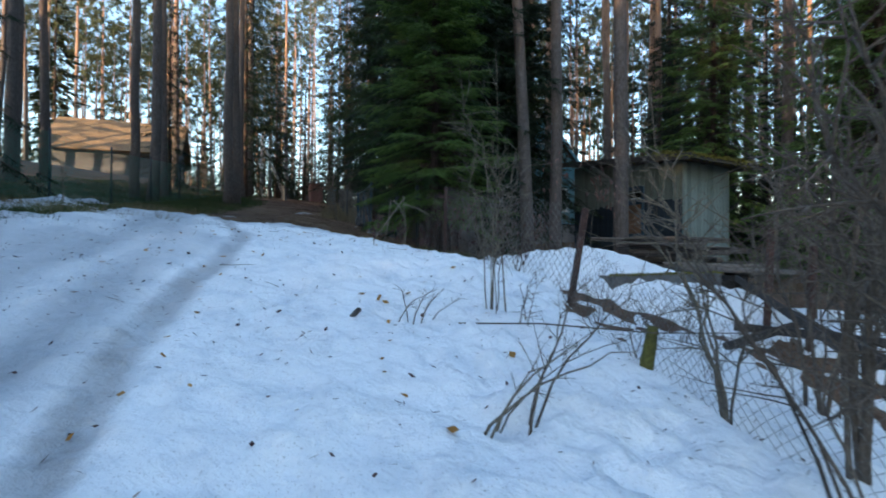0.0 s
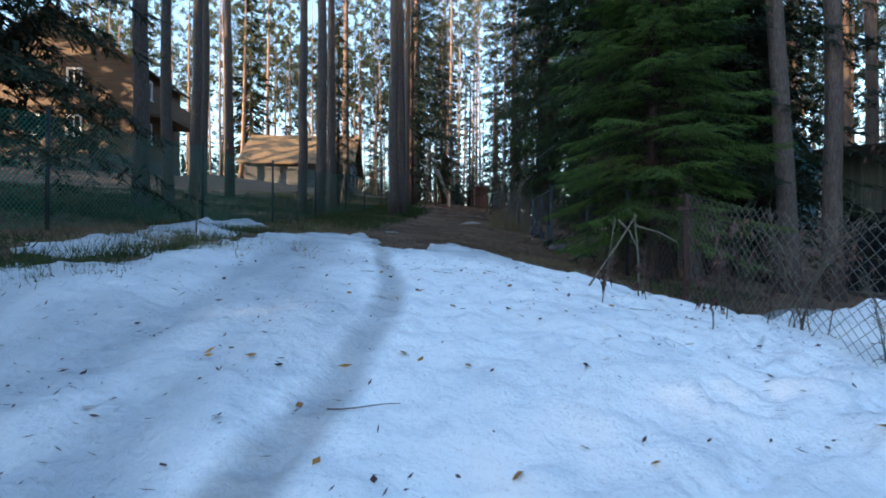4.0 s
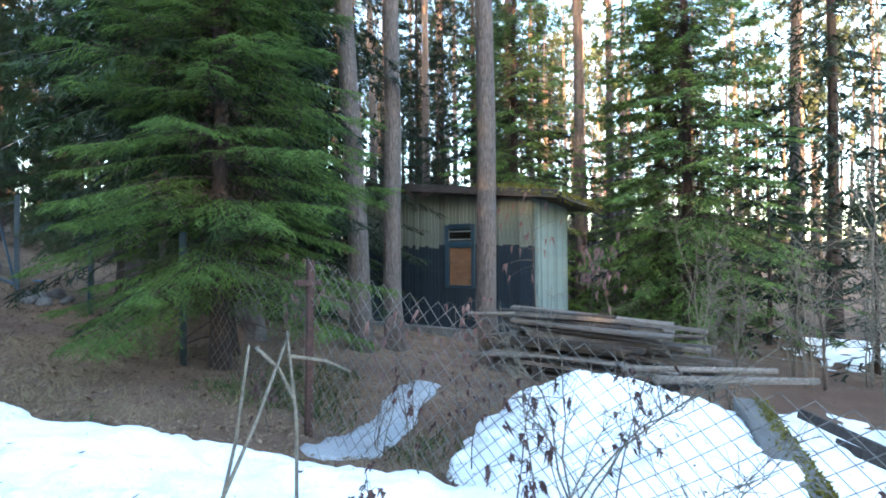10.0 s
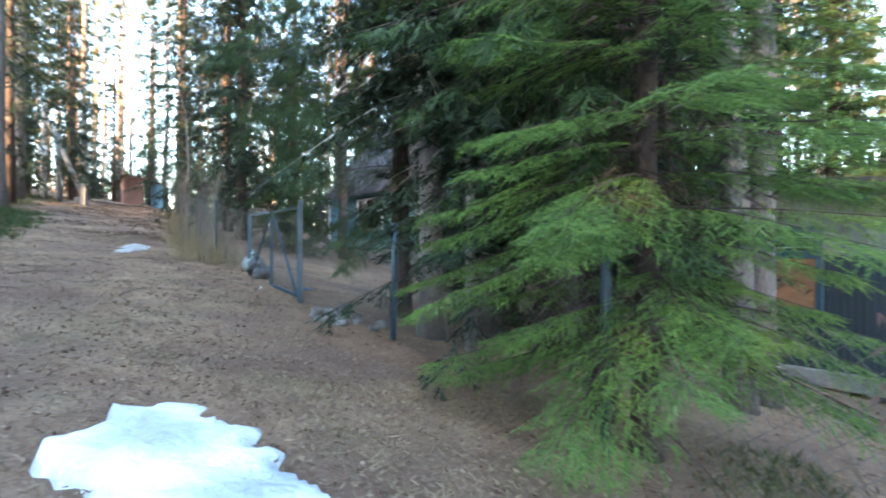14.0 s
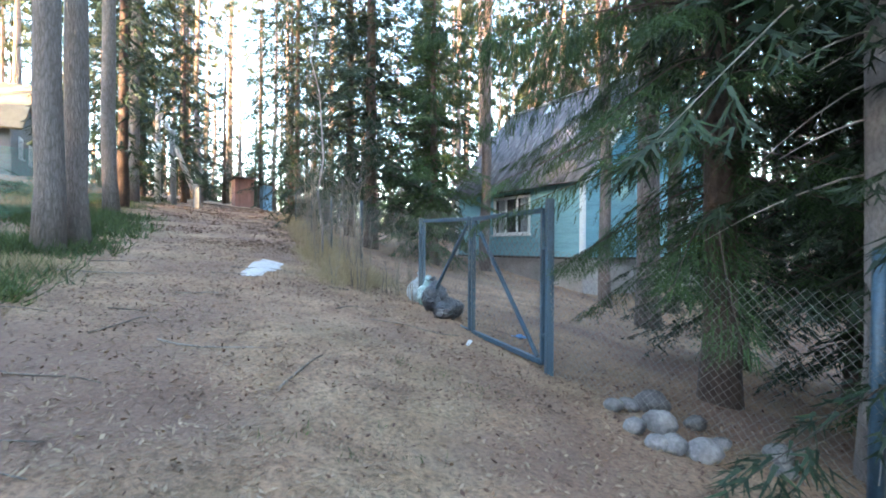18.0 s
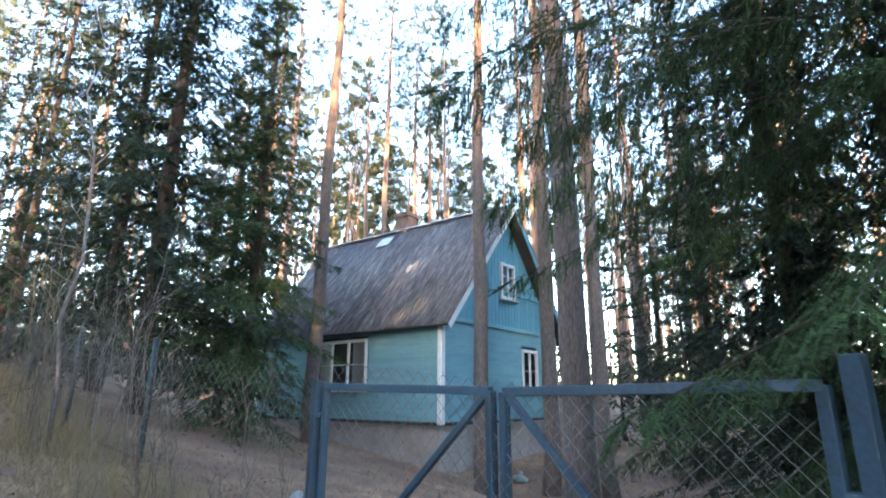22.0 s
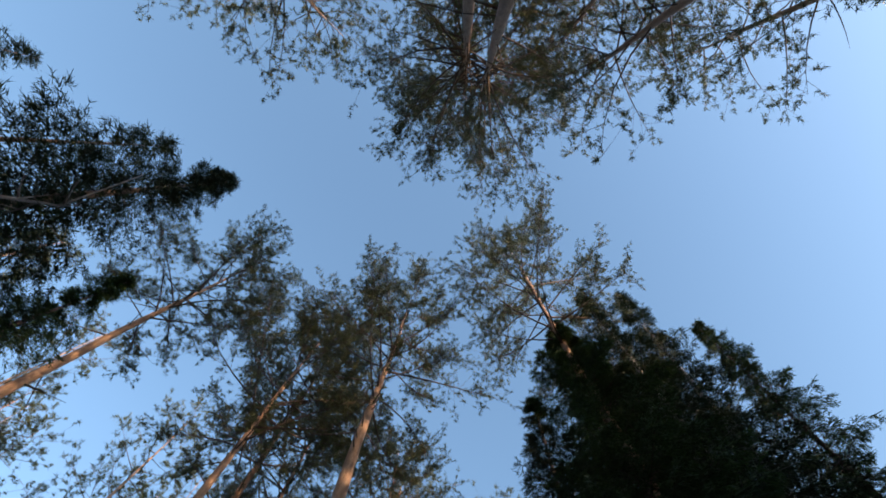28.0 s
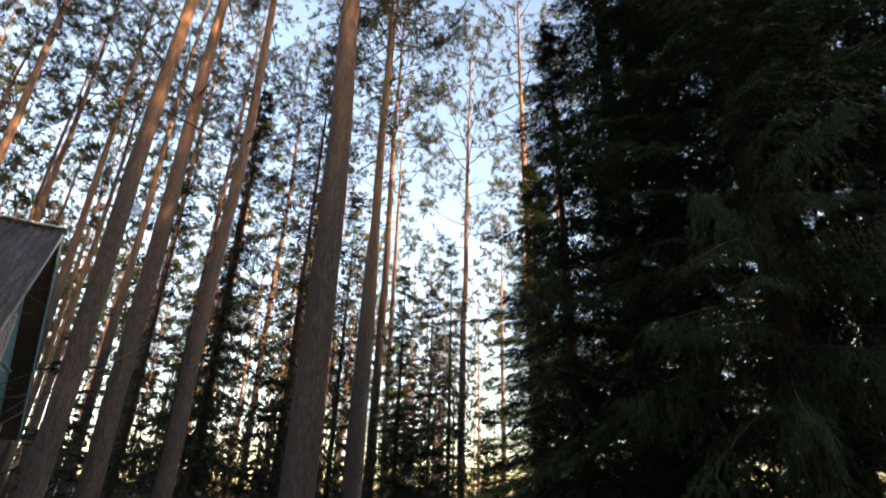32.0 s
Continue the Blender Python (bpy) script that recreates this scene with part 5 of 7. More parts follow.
    ch.matrix_basis = Matrix.Translation((W / 2 + 0.15, 4.3, zr - 0.6))
    part("stack", boxes(((0, 0, 0.65), (0.55, 0.55, 1.35)), bev=0.01), M["brick"], ch)
    part("crown", boxes(((0, 0, 1.36), (0.72, 0.72, 0.14)), bev=0.01), M["brick"], ch)
    return h


gable_house()


def shed():
    """Old plank shed, dark blue below a brushed line, with a sagging mossy roof."""
    z0 = 0.92
    L, D = 5.3, 1.7
    m = pose(6.65, 14.85, z0, 0, 0, GRID + 90)       # local x runs along the front to the north-west, y away from the lane
    s = thing("plank_shed", m, "old plank shed, grey above dark blue paint, with mossy roof", "shed")
    front_h, g = lambda x: 3.02 + 0.11 * x, np.random.default_rng(3)
    wall = new("front_wall")
    wall.parent = s
    n = 50
    meshes = {}
    w = L / n
    hole = (1.62, 2.38, 1.05, 2.45)
    for i in range(n):
        x = (i + 0.5) * w
        for za, zb in (((0, hole[2]), (hole[3], front_h(x))) if hole[0] < x < hole[1] else ((0, front_h(x)),)):
            key = round(zb - za, 1), round(za, 1)
            if key not in meshes:
                meshes[key] = bm_mesh("plank", boxes(((0, 0, za + (zb - za) / 2), (w - 0.008, 0.025, zb - za)), bev=0.004), M["shed_wall"])
            part("plank", meshes[key], None, wall, m=Matrix.Translation((x, -0.012 + g.uniform(-0.006, 0.006), g.uniform(-0.03, 0.03))))
    side = new("side_wall")
    side.parent = s
    pm = bm_mesh("plank", boxes(((0, 0, 1.48), (0.025, 0.108, 2.96)), bev=0.004), M["shed_side"])
    for i in range(int(D / 0.115)):
        part("plank", pm, None, side, m=Matrix.Translation((-0.012 + g.uniform(-0.005, 0.005), -0.06 - 0.115 * i, g.uniform(-0.04, 0.04))))
    # the building's own body, so that no gap shows light
    part("inner_lining", boxes(((L / 2, -D / 2, 1.45), (L - 0.08, D - 0.08, 2.9))), M["dark_board"], s)
    part("footing", boxes(((L / 2, 0.03, -0.12), (L + 0.1, 0.3, 0.28)), bev=0.02), M["concrete"], s, "low concrete footing")
    part("corner_post", boxes(((-0.02, 0.0, 1.48), (0.09, 0.09, 2.98)), bev=0.008), M["shed_side"], s)
    # window: dark blue frame, small pane above an orange board
    fr = new("window")
    fr.parent = s
    for c, q in (((1.62, 0.03, 1.75), (0.1, 0.05, 1.5)), ((2.38, 0.03, 1.75), (0.1, 0.05, 1.5)), ((2.0, 0.032, 2.46), (0.66, 0.05, 0.12)),
                 ((2.0, 0.032, 2.03), (0.66, 0.05, 0.14)), ((2.0, 0.04, 1.02), (0.72, 0.07, 0.07))):
        part("frame", boxes((c, q), bev=0.006), M["gate_paint"], fr)
    part("pane", boxes(((2.0, 0.0, 2.25), (0.64, 0.01, 0.3))), M["glass"], fr)
    for z in (2.15, 2.34):
        part("pale_bead", boxes(((2.0, 0.025, z), (0.6, 0.02, 0.025))), M["bag_white"], fr)
    part("board_panel", boxes(((2.0, 0.0, 1.5), (0.62, 0.02, 0.9)), bev=0.004), M["orange_ply"], fr, "orange plywood board closing the window")
    # roof: sagging deck, torn felt edge, moss
    nx, ny = 26, 14
    roof = new("roof")
    roof.parent = s

    def roof_z(x, y):
        return 3.08 + 0.11 * x + 0.10 * y + 0.05 * np.sin(2.3 * x) * np.cos(1.4 * y) - 0.05 * np.sin(np.pi * np.clip(x / L, 0, 1)) ** 2

    X, Y = np.meshgrid(np.linspace(-0.75, L + 0.3, nx), np.linspace(-D - 0.4, 0.38, ny), indexing="ij")
    Z = roof_z(X, Y)
    V = np.concatenate([np.stack([X, Y, Z + 0.05], -1).reshape(-1, 3), np.stack([X, Y, Z - 0.04], -1).reshape(-1, 3)])
    i, j = np.meshgrid(np.arange(nx - 1), np.arange(ny - 1), indexing="ij")
    a = (i * ny + j).ravel()
    k = nx * ny
    F = [np.stack([a, a + ny, a + ny + 1, a + 1], -1), np.stack([a + k + 1, a + ny + 1 + k, a + ny + k, a + k], -1)]
    for line in (np.arange(nx) * ny + ny - 1, np.arange(nx)[::-1] * ny, np.arange(ny)[::-1] + 0 * ny, np.arange(ny) + (nx - 1) * ny):
        F.append(np.stack([line[:-1], line[1:], line[1:] + k, line[:-1] + k], -1))
    part("roof_deck", tri_mesh("roof_deck", V, np.vstack(F), M["dark_board"]), None, roof)
    part("eave_board", boxes(((0, 0, 0), (L + 0.95, 0.03, 0.17)), bev=0.006), M["dark_board"], roof,
         m=Matrix.Translation((L / 2 - 0.22, 0.40, 3.09 + 0.11 * (L / 2 - 0.22))) @ Matrix.Rotation(-math.atan(0.11), 4, "Y"))
    mg = np.random.default_rng(8)
    n = 4200
    px, py = mg.uniform(-0.75, 2.4, n), mg.uniform(-D - 0.3, 0.4, n)
    keep = mg.random(n) < np.clip(1.1 - (px + 0.75) / 2.6, 0.08, 1)
    px, py = px[keep], py[keep]
    edge = np.minimum(px + 0.75, 0.42 - py) < 0.12
    P = np.stack([px, py, roof_z(px, py) + 0.045], -1)
    Dm = unit(rand_dirs(len(P), mg) * 0.7 + np.array([[0, 0, 0.8]]) * np.where(edge, -0.8, 1)[:, None])
    mv, mf = blades(np.repeat(P, 3, 0), unit(np.repeat(Dm, 3, 0) + rand_dirs(3 * len(P), mg) * 0.5), mg.uniform(0.06, 0.2, 3 * len(P)), 0.055, mg)
    part("moss", tri_mesh("moss", mv, mf, M["moss"]), None, roof, "yellow-green moss on the roof")
    for x, zz, a in ((3.7, 3.25, 25), (3.3, 3.2, -40), (2.75, 3.14, 18)):
        part("broken_slat", boxes(((0, 0, 0), (0.38, 0.03, 0.09)), bev=0.004), M["old_board"], roof, m=Matrix.Translation((x, 0.34, zz + 0.12)) @ Matrix.Rotation(radians(a), 4, "Y"))
    return s


shed()


def plain_house(name, m, W, D, H, rise, wall, roof, base, label, wins, group=""):
    """A house seen from far off: walls, base, roof planes with overhang, windows."""
    h = thing(name, m, label, "house")
    part("basement", boxes(((W / 2, D / 2, 0.2), (W + 0.1, D + 0.1, 2.4)), bev=0.02), M[base], h)
    part("wall", boxes(((W / 2, D / 2, 1.4 + (H - 1.4) / 2), (W, D, H - 1.4))), M[wall], h)
    for y in (0.0, D - 0.1):
        bm = bmesh.new()
        bm.faces.new([bm.verts.new(p) for p in ((0, y, H), (W, y, H), (W / 2, y, H + rise))])
        r = bmesh.ops.extrude_face_region(bm, geom=bm.faces[:1])
        bmesh.ops.translate(bm, verts=[v for v in r["geom"] if isinstance(v, bmesh.types.BMVert)], vec=(0, 0.1, 0))
        bmesh.ops.recalc_face_normals(bm, faces=bm.faces)
        part("gable", bm, M[wall], h)
    sl, a = math.hypot(rise, W / 2) + 0.6, math.atan2(rise, W / 2)
    for sgn in (1, -1):
        mm = Matrix.Translation((0 if sgn > 0 else W, 0, H)) @ Matrix.Diagonal((sgn, 1, 1, 1)) @ Matrix.Rotation(-a, 4, "Y")
        part("roof", boxes(((sl / 2 - 0.6, D / 2, 0.08), (sl, D + 1.2, 0.14)), bev=0.02), M[roof], h, m=mm)
    for face, u, z, w, hh in wins:
        if face == "s":
            mm = Matrix.Translation((u, -0.02, z)) @ Matrix.Rotation(math.pi, 4, "Z")
        else:
            mm = Matrix.Translation((W + 0.02, u, z)) @ Matrix.Rotation(-math.pi / 2, 4, "Z")
        window("window", h, mm, w, hh, 2, 1, trim=0.1)
    return h


brown = plain_house("timber_house", pose(-28.1, 28.2, 6.3, 0, 0, GRID) @ Matrix.Translation((-9.0, 0, 0)), 9.0, 6.4, 6.9, 3.0, "brown_log", "brown_roof", "grey_plaster",
                    "tall brown timber house with dark roof behind the pines",
                    [("s", 3.2, 2.4, 0.9, 1.3), ("s", 5.6, 2.4, 0.9, 1.3), ("s", 3.2, 5.2, 0.9, 1.3), ("s", 5.6, 5.2, 0.9, 1.3), ("e", 1.8, 2.4, 0.9, 1.3), ("e", 4.3, 2.4, 0.9, 1.3), ("e", 1.8, 5.2, 0.9, 1.2)])
part("balcony", boxes(((9.6, 3.6, 4.1), (1.4, 4.2, 0.2)), ((10.25, 3.6, 4.7), (0.08, 4.2, 1.0)), bev=0.02), M["brown_log"], brown)
plain_house("pale_house", pose(-23.0, 46.0, 6.9, 0, 0, GRID + 90), 8.0, 9.0, 3.0, 3.0, "grey_plaster", "ochre_roof", "grey_plaster",
            "pale house with ochre roof far behind the pines", [("s", 2.5, 1.5, 1.0, 1.2), ("s", 5.5, 1.5, 1.0, 1.2)])


def hut(x, y, w, d, h, wall, label, rz=GRID):
    """A small far hut with upright boards and a lean-to roof."""
    z = float(land(x, y)) - 0.1
    s = thing("hut", pose(x, y, z, 0, 0, rz), label, "shed")
    pm = bm_mesh("board", boxes(((0, 0, h / 2), (0.19, 0.03, h)), bev=0.005), M[wall])
    for i in range(int(w / 0.2)):
        part("board", pm, None, s, m=Matrix.Translation((0.1 + 0.2 * i, 0, 0)))
    part("body", boxes(((w / 2, d / 2 + 0.03, h / 2), (w - 0.02, d, h - 0.03))), M[wall], s)
    part("roof", boxes(((w / 2, d / 2, h + 0.06), (w + 0.4, d + 0.5, 0.08)), bev=0.01), M["brown_roof"], s)


hut(-12.5, 50.5, 1.2, 1.6, 1.9, "red_paint", "small dull red hut far up the lane")
hut(-10.9, 51.5, 0.6, 1.2, 1.7, "blue_paint", "pale blue hut far up the lane")

# ---------------------------------------------------------------- fences and gate


def mesh_panel(p, q, hp, hq, cell=0.12, wire=0.006, sag=0.03, low=0.03, seed=0, name="mesh_panel", mat="wire", follow=True, flat=False):
    """Diamond wire netting between two posts; its foot follows the ground."""
    g = np.random.default_rng(seed)
    (x0, y0), (x1, y1) = p, q
    Lp = math.hypot(x1 - x0, y1 - y0)
    zb0, zb1 = float(land(x0, y0)) + low, float(land(x1, y1)) + low
    nx, nz = max(2, int(Lp / cell)), max(2, int((hp + hq) / 2 / (cell / 2)))

    def place(a, b):                              # a along, b up, both 0 to 1
        x, y = x0 + (x1 - x0) * a, y0 + (y1 - y0) * a
        zb = zb0 + (zb1 - zb0) * a
        if follow:
            zb = 0.4 * zb + 0.6 * (land(x, y) + low)
        zt = zb0 + hp + (zb1 + hq - zb0 - hp) * a - sag * 4 * a * (1 - a)
        bulge = 0.03 * np.sin(7 * a + 3 * b + seed) * np.sin(np.pi * b)
        nrm = np.array([-(y1 - y0), x1 - x0]) / Lp
        return np.stack([x + nrm[0] * bulge, y + nrm[1] * bulge, zb + (zt - zb) * b], -1)

    segs = []
    k = np.arange(nz)
    for i in range(nx + 1):
        for par in (0, 1):
            a0 = (i + 0.5 * par + 0.5 * ((k + par) % 2)) / nx
            a1 = (i + 0.5 * par + 0.5 * ((k + 1 + par) % 2)) / nx
            ok = (a0 <= 1) & (a1 <= 1)
            segs.append(np.stack([place(a0[ok], k[ok] / nz), place(a1[ok], (k[ok] + 1) / nz)], 1))
    S = np.concatenate(segs)
    A, B = S[:, 0], S[:, 1]
    T = unit(B - A)
    U = unit(np.cross(T, np.array([[0.94, 0.34, 0.1]])))
    if flat:                                      # thin netting far from the lane: flattened wires
        V = np.stack([A - wire / 2 * U, A + wire / 2 * U, B + wire / 2 * U, B - wire / 2 * U], 1).reshape(-1, 3)
        return tri_mesh(name, V, np.arange(len(V)).reshape(-1, 4), M[mat])
    Wd = np.cross(T, U)
    ring = [U, -0.5 * U + 0.87 * Wd, -0.5 * U - 0.87 * Wd]
    V = np.stack([A + wire / 2 * r for r in ring] + [B + wire / 2 * r for r in ring], 1).reshape(-1, 3)
    n = np.arange(len(A))[:, None, None] * 6
    F = (n + np.array([[0, 1, 4], [0, 4, 3], [1, 2, 5], [1, 5, 4], [2, 0, 3], [2, 3, 5]])).reshape(-1, 3)
    return tri_mesh(name, V, F, M[mat])


def post(x, y, h, r=0.03, mat="dark_post", lean=(0, 0), label="dark metal fence post", parent=None, square=False, group="fence posts", sink=0.3):
    z = top(x, y)
    if square:
        bm = boxes(((0, 0, (h - sink) / 2), (2 * r, 2 * r, h + sink)), bev=r * 0.15)
        me = bm_mesh("fence_post", bm, M[mat])
    else:
        V, F = tube([(0, 0, -sink), (0, 0, h * 0.5), (0, 0, h)], r, 8)
        me = tri_mesh("fence_post", V, F, M[mat])
    ob = new("fence_post", me)
    ob.matrix_basis = pose(x, y, z, lean[0], lean[1], 0)
    return tagged(ob, label, "fence post", group)


def netting(name, pts, hs, label, cell=0.12, wire=0.004, mat="wire", seed=0, sag=0.03, low=0.03, flat=False):
    f = thing(name, Matrix.Identity(4), label, "fence")
    for i in range(len(pts) - 1):
        tagged(part("mesh_panel", mesh_panel(pts[i], pts[i + 1], hs[i], hs[i + 1], cell, wire, sag, low, seed + i, mat=mat, flat=flat), None, f), kind="stuff")
    return f


GR, GL = (-2.58, 19.24), (-3.52, 22.3)
netting("wire_fence", [GR, (-1.45, 16.7), (-0.62, 12.95)], [1.25, 1.3, 1.35], "sagging wire netting along the garden beneath the spruces", 0.075, 0.0036, seed=2)
netting("wire_fence", [(-0.62, 12.95), (0.03, 10.75)], [1.3, 1.35], "rusty wire netting between the spruce and a rusty post", 0.13, 0.005, seed=5)
netting("wire_fence", [(0.03, 10.75), (1.42, 6.04)], [1.5, 1.2], "loose wire netting with torn top in front of the snow mound", 0.13, 0.0056, seed=6, sag=0.1)
netting("wire_fence", [(1.42, 6.04), (1.78, 3.5), (2.15, 1.3)], [0.95, 0.75, 0.75], "collapsed wire netting leaning over the snow bank", 0.10, 0.0038, seed=8, sag=0.12)
netting("wire_fence", [GL, (-4.45, 24.9), (-5.2, 28.0), (-6.0, 31.5), (-7.0, 36.0)], [1.35, 1.35, 1.3, 1.3, 1.3], "wire netting overgrown with dry grass beside the lane", 0.12, 0.003, seed=11)
post(-1.45, 16.7, 1.62, 0.045, "gate_paint", (0, 1), "dark blue metal fence post beneath the spruces")
post(-0.62, 12.95, 1.5, 0.04, "dark_post", (0, 0), "dark metal fence post in front of the young spruce")
rp = post(0.03, 10.75, 1.5, 0.03, "rust", (0, 1.0), "rusty angle-iron fence post with a welded crosspiece", square=True)
part("crosspiece", boxes(((-0.02, -0.036, 1.31), (0.22, 0.012, 0.05)), bev=0.003), M["rust"], rp)
post(1.42, 6.04, 1.15, 0.034, "rust", (0, 9), "rusty leaning fence post beside the snow bank", square=True)
for (x, y) in ((-4.45, 24.9), (-5.2, 28.0), (-6.0, 31.5), (-7.0, 36.0)):
    post(x, y, 1.45, 0.03, "dark_post", (0, 0), "dark fence post among dry grass")

gate = thing("double_gate", pose(0, 0, 0), "dark blue welded steel double gate with wire netting", "gate")
z0, z1 = 2.13, 2.34


def bar(p, q, w=0.05, t=0.05, name="rail", parent=gate, mat="gate_paint"):
    P, Q = Vector(p), Vector(q)
    d = Q - P
    bm = bmesh.new()
    box(bm, (0, 0, 0), (w, t, d.length), 0.004)
    mm = Matrix.Translation((P + Q) / 2) @ d.to_track_quat("Z", "X").to_matrix().to_4x4()
    return part(name, bm, M[mat], parent, m=mm)


def on_gate(f, h):
    return (GR[0] + (GL[0] - GR[0]) * f, GR[1] + (GL[1] - GR[1]) * f, z0 + (z1 - z0) * f + h)


for f, h0, h1, nm in ((-0.012, -0.35, 1.76, "gate_post"), (1.012, -0.35, 1.50, "gate_post"), (0.022, 0.06, 1.64, "leaf_stile"), (0.978, 0.06, 1.46, "leaf_stile"),
                      (0.485, 0.07, 1.52, "leaf_stile"), (0.513, 0.07, 1.52, "leaf_stile")):
    bar(on_gate(f, h0), on_gate(f, h1), 0.075 if nm == "gate_post" else 0.05, 0.075 if nm == "gate_post" else 0.05, nm)
for a, b, ha, hb in ((0.022, 0.485, 1.64, 1.52), (0.513, 0.978, 1.52, 1.46)):
    bar(on_gate(a, ha), on_gate(b, hb), 0.05, 0.05, "top_rail")
    bar(on_gate(a, 0.06), on_gate(b, 0.07), 0.055, 0.055, "bottom_rail")
bar(on_gate(0.475, 1.5), on_gate(0.05, 0.1), 0.04, 0.04, "diagonal_brace")
bar(on_gate(0.523, 1.5), on_gate(0.95, 0.1), 0.04, 0.04, "diagonal_brace")
for f in (0.02, 0.98):
    for h in (0.35, 1.25):
        bar(on_gate(f - 0.03 if f < 0.5 else f + 0.005, h), on_gate(f + 0.0 if f < 0.5 else f + 0.03, h), 0.03, 0.06, "hinge")
netp = mesh_panel(on_gate(0.03, 0)[:2], on_gate(0.97, 0)[:2], 1.45, 1.38, 0.10, 0.0045, 0.0, 0.1, 3)
tagged(part("mesh_panel", netp, None, gate), kind="stuff")

# green netting west of the lane
gpts = [(-7.2, 5.0), (-8.0, 8.2), (-8.5, 11.6), (-9.2, 14.9), (-9.9, 18.2), (-10.6, 21.6), (-11.4, 25.0), (-12.1, 28.4), (-12.8, 31.8), (-13.6, 35.2), (-14.4, 38.8)]
netting("green_fence", gpts, [1.5] * len(gpts), "green wire netting fence along the grassy bank", 0.075, 0.012, "green_wire", 20, 0.02, flat=True)
for x, y in gpts:
    post(x, y, 1.62, 0.028, "dark_post", (0, 0), "dark green post of the netting fence", group="green fence posts")

# ---------------------------------------------------------------- lumber, wall, stones, sacks
gl = np.random.default_rng(4)
pile = thing("lumber_pile", pose(4.3, 13.3, 0.0, 0, 0, GRID - 90), "stack of weathered grey boards and slabs by the shed", "lumber")
base_z = float(land(4.9, 11.6)) + 0.24
for lay in range(10):
    n = 6 if lay < 8 else 4
    for i in range(n):
        Lb = gl.uniform(1.9, 3.1)
        th = gl.uniform(0.03, 0.085)
        wd = gl.uniform(0.12, 0.22)
        x0 = gl.uniform(-0.25, 0.5) + (0.3 if lay == 2 else 0)
        z = base_z - 0.12 + lay * 0.108
        bm = bmesh.new()
        box(bm, (Lb / 2, 0, 0), (Lb, wd, th), 0.006)
        bmesh.ops.subdivide_edges(bm, edges=[e for e in bm.edges if e.calc_length() > 2], cuts=4)
        ph = gl.uniform(0, 6)
        for v in bm.verts:
            v.co.z += 0.02 * math.sin(v.co.x * 1.3 + ph)
            v.co.y += 0.012 * math.sin(v.co.x * 1.9 + 2 * ph)
        mm = Matrix.Translation((x0, 0.0 + i * 0.19 + gl.uniform(-0.05, 0.05), z - 0.025 * 1.0 * x0)) @ Euler((gl.uniform(-0.2, 0.2), gl.uniform(0.0, 0.04), gl.uniform(-0.09, 0.09))).to_matrix().to_4x4()
        part("board", bm, M["old_board"] if gl.random() < 0.8 else M["dark_board"], pile, m=mm)
for k in range(3):
    part("bearer", boxes(((0.7 + 1.0 * k, 0.5, base_z - 0.1), (0.14, 1.2, 0.28)), bev=0.01), M["dark_board"], pile)
# loose poles that lie on the near end
for p, q, r in (((4.5, 11.0, 1.14), (6.1, 9.75, 1.12), 0.045), ((4.5, 10.5, 1.08), (6.3, 9.35, 1.03), 0.055), ((3.7, 13.4, 1.72), (4.7, 13.0, 1.70), 0.04), ((3.5, 13.2, 1.12), (4.6, 12.6, 1.06), 0.05)):
    V, F = tube([p, [(a + b) / 2 for a, b in zip(p, q)], q], [r, r * 0.9, r * 0.8], 8)
    tagged(new("pole", tri_mesh("pole", V, F, M["old_board"], True)), "weathered round pole lying on the lumber stack", "pole")

A, B = Vector((4.75, 9.45)), Vector((2.35, 7.8))
d = (B - A)
wall = thing("concrete_wall", pose((A.x + B.x) / 2, (A.y + B.y) / 2, 0.0, 0, 0, math.degrees(math.atan2(d.y, d.x))), "low crumbling concrete wall with moss on its top", "wall")
bm = bmesh.new()
box(bm, (0, 0, 0.5), (d.length, 0.3, 1.05), 0.015)
bmesh.ops.subdivide_edges(bm, edges=bm.edges[:], cuts=3, use_grid_fill=True)
for v in bm.verts:
    v.co += Vector((noise.noise(v.co * 3), noise.noise(v.co * 3 + Vector((9, 0, 0))), 0.6 * noise.noise(v.co * 4))) * 0.03
part("body", bm, M["concrete"], wall)
mg = np.random.default_rng(12)
P = np.stack([mg.uniform(-d.length / 2, d.length / 2, 900), mg.normal(0.1, 0.05, 900).clip(-0.14, 0.16), np.full(900, 1.02)], -1)
V, F = blades(P, unit(rand_dirs(900, mg) * 0.8 + np.array([[0, 0, 0.6]])), mg.uniform(0.02, 0.06, 900), 0.03, mg)
part("moss", tri_mesh("moss", V, F, M["moss"]), None, wall, "yellow moss on the wall top")


def stone(x, y, r, seed, sink=0.35, mat="stone", label="grey rounded field stone lying on the litter", group="stones by the fence", name="stone"):
    bm = bmesh.new()
    bmesh.ops.create_icosphere(bm, subdivisions=3, radius=r)
    o = Vector((seed * 3.1, seed * 1.7, 0))
    for v in bm.verts:
        k = v.co / r
        v.co *= 1 + 0.22 * noise.noise(k * 0.9 + o) + 0.08 * noise.noise(k * 2.3 + o) + 0.02 * noise.noise(k * 7 + o)
        v.co.z *= 0.78
    ob = new(name, bm_mesh(name, bm, M[mat], True))
    ob.matrix_basis = pose(x, y, top(x, y) + r * (0.78 - sink), 0, 0, seed * 77)
    return tagged(ob, label, "stone", group)


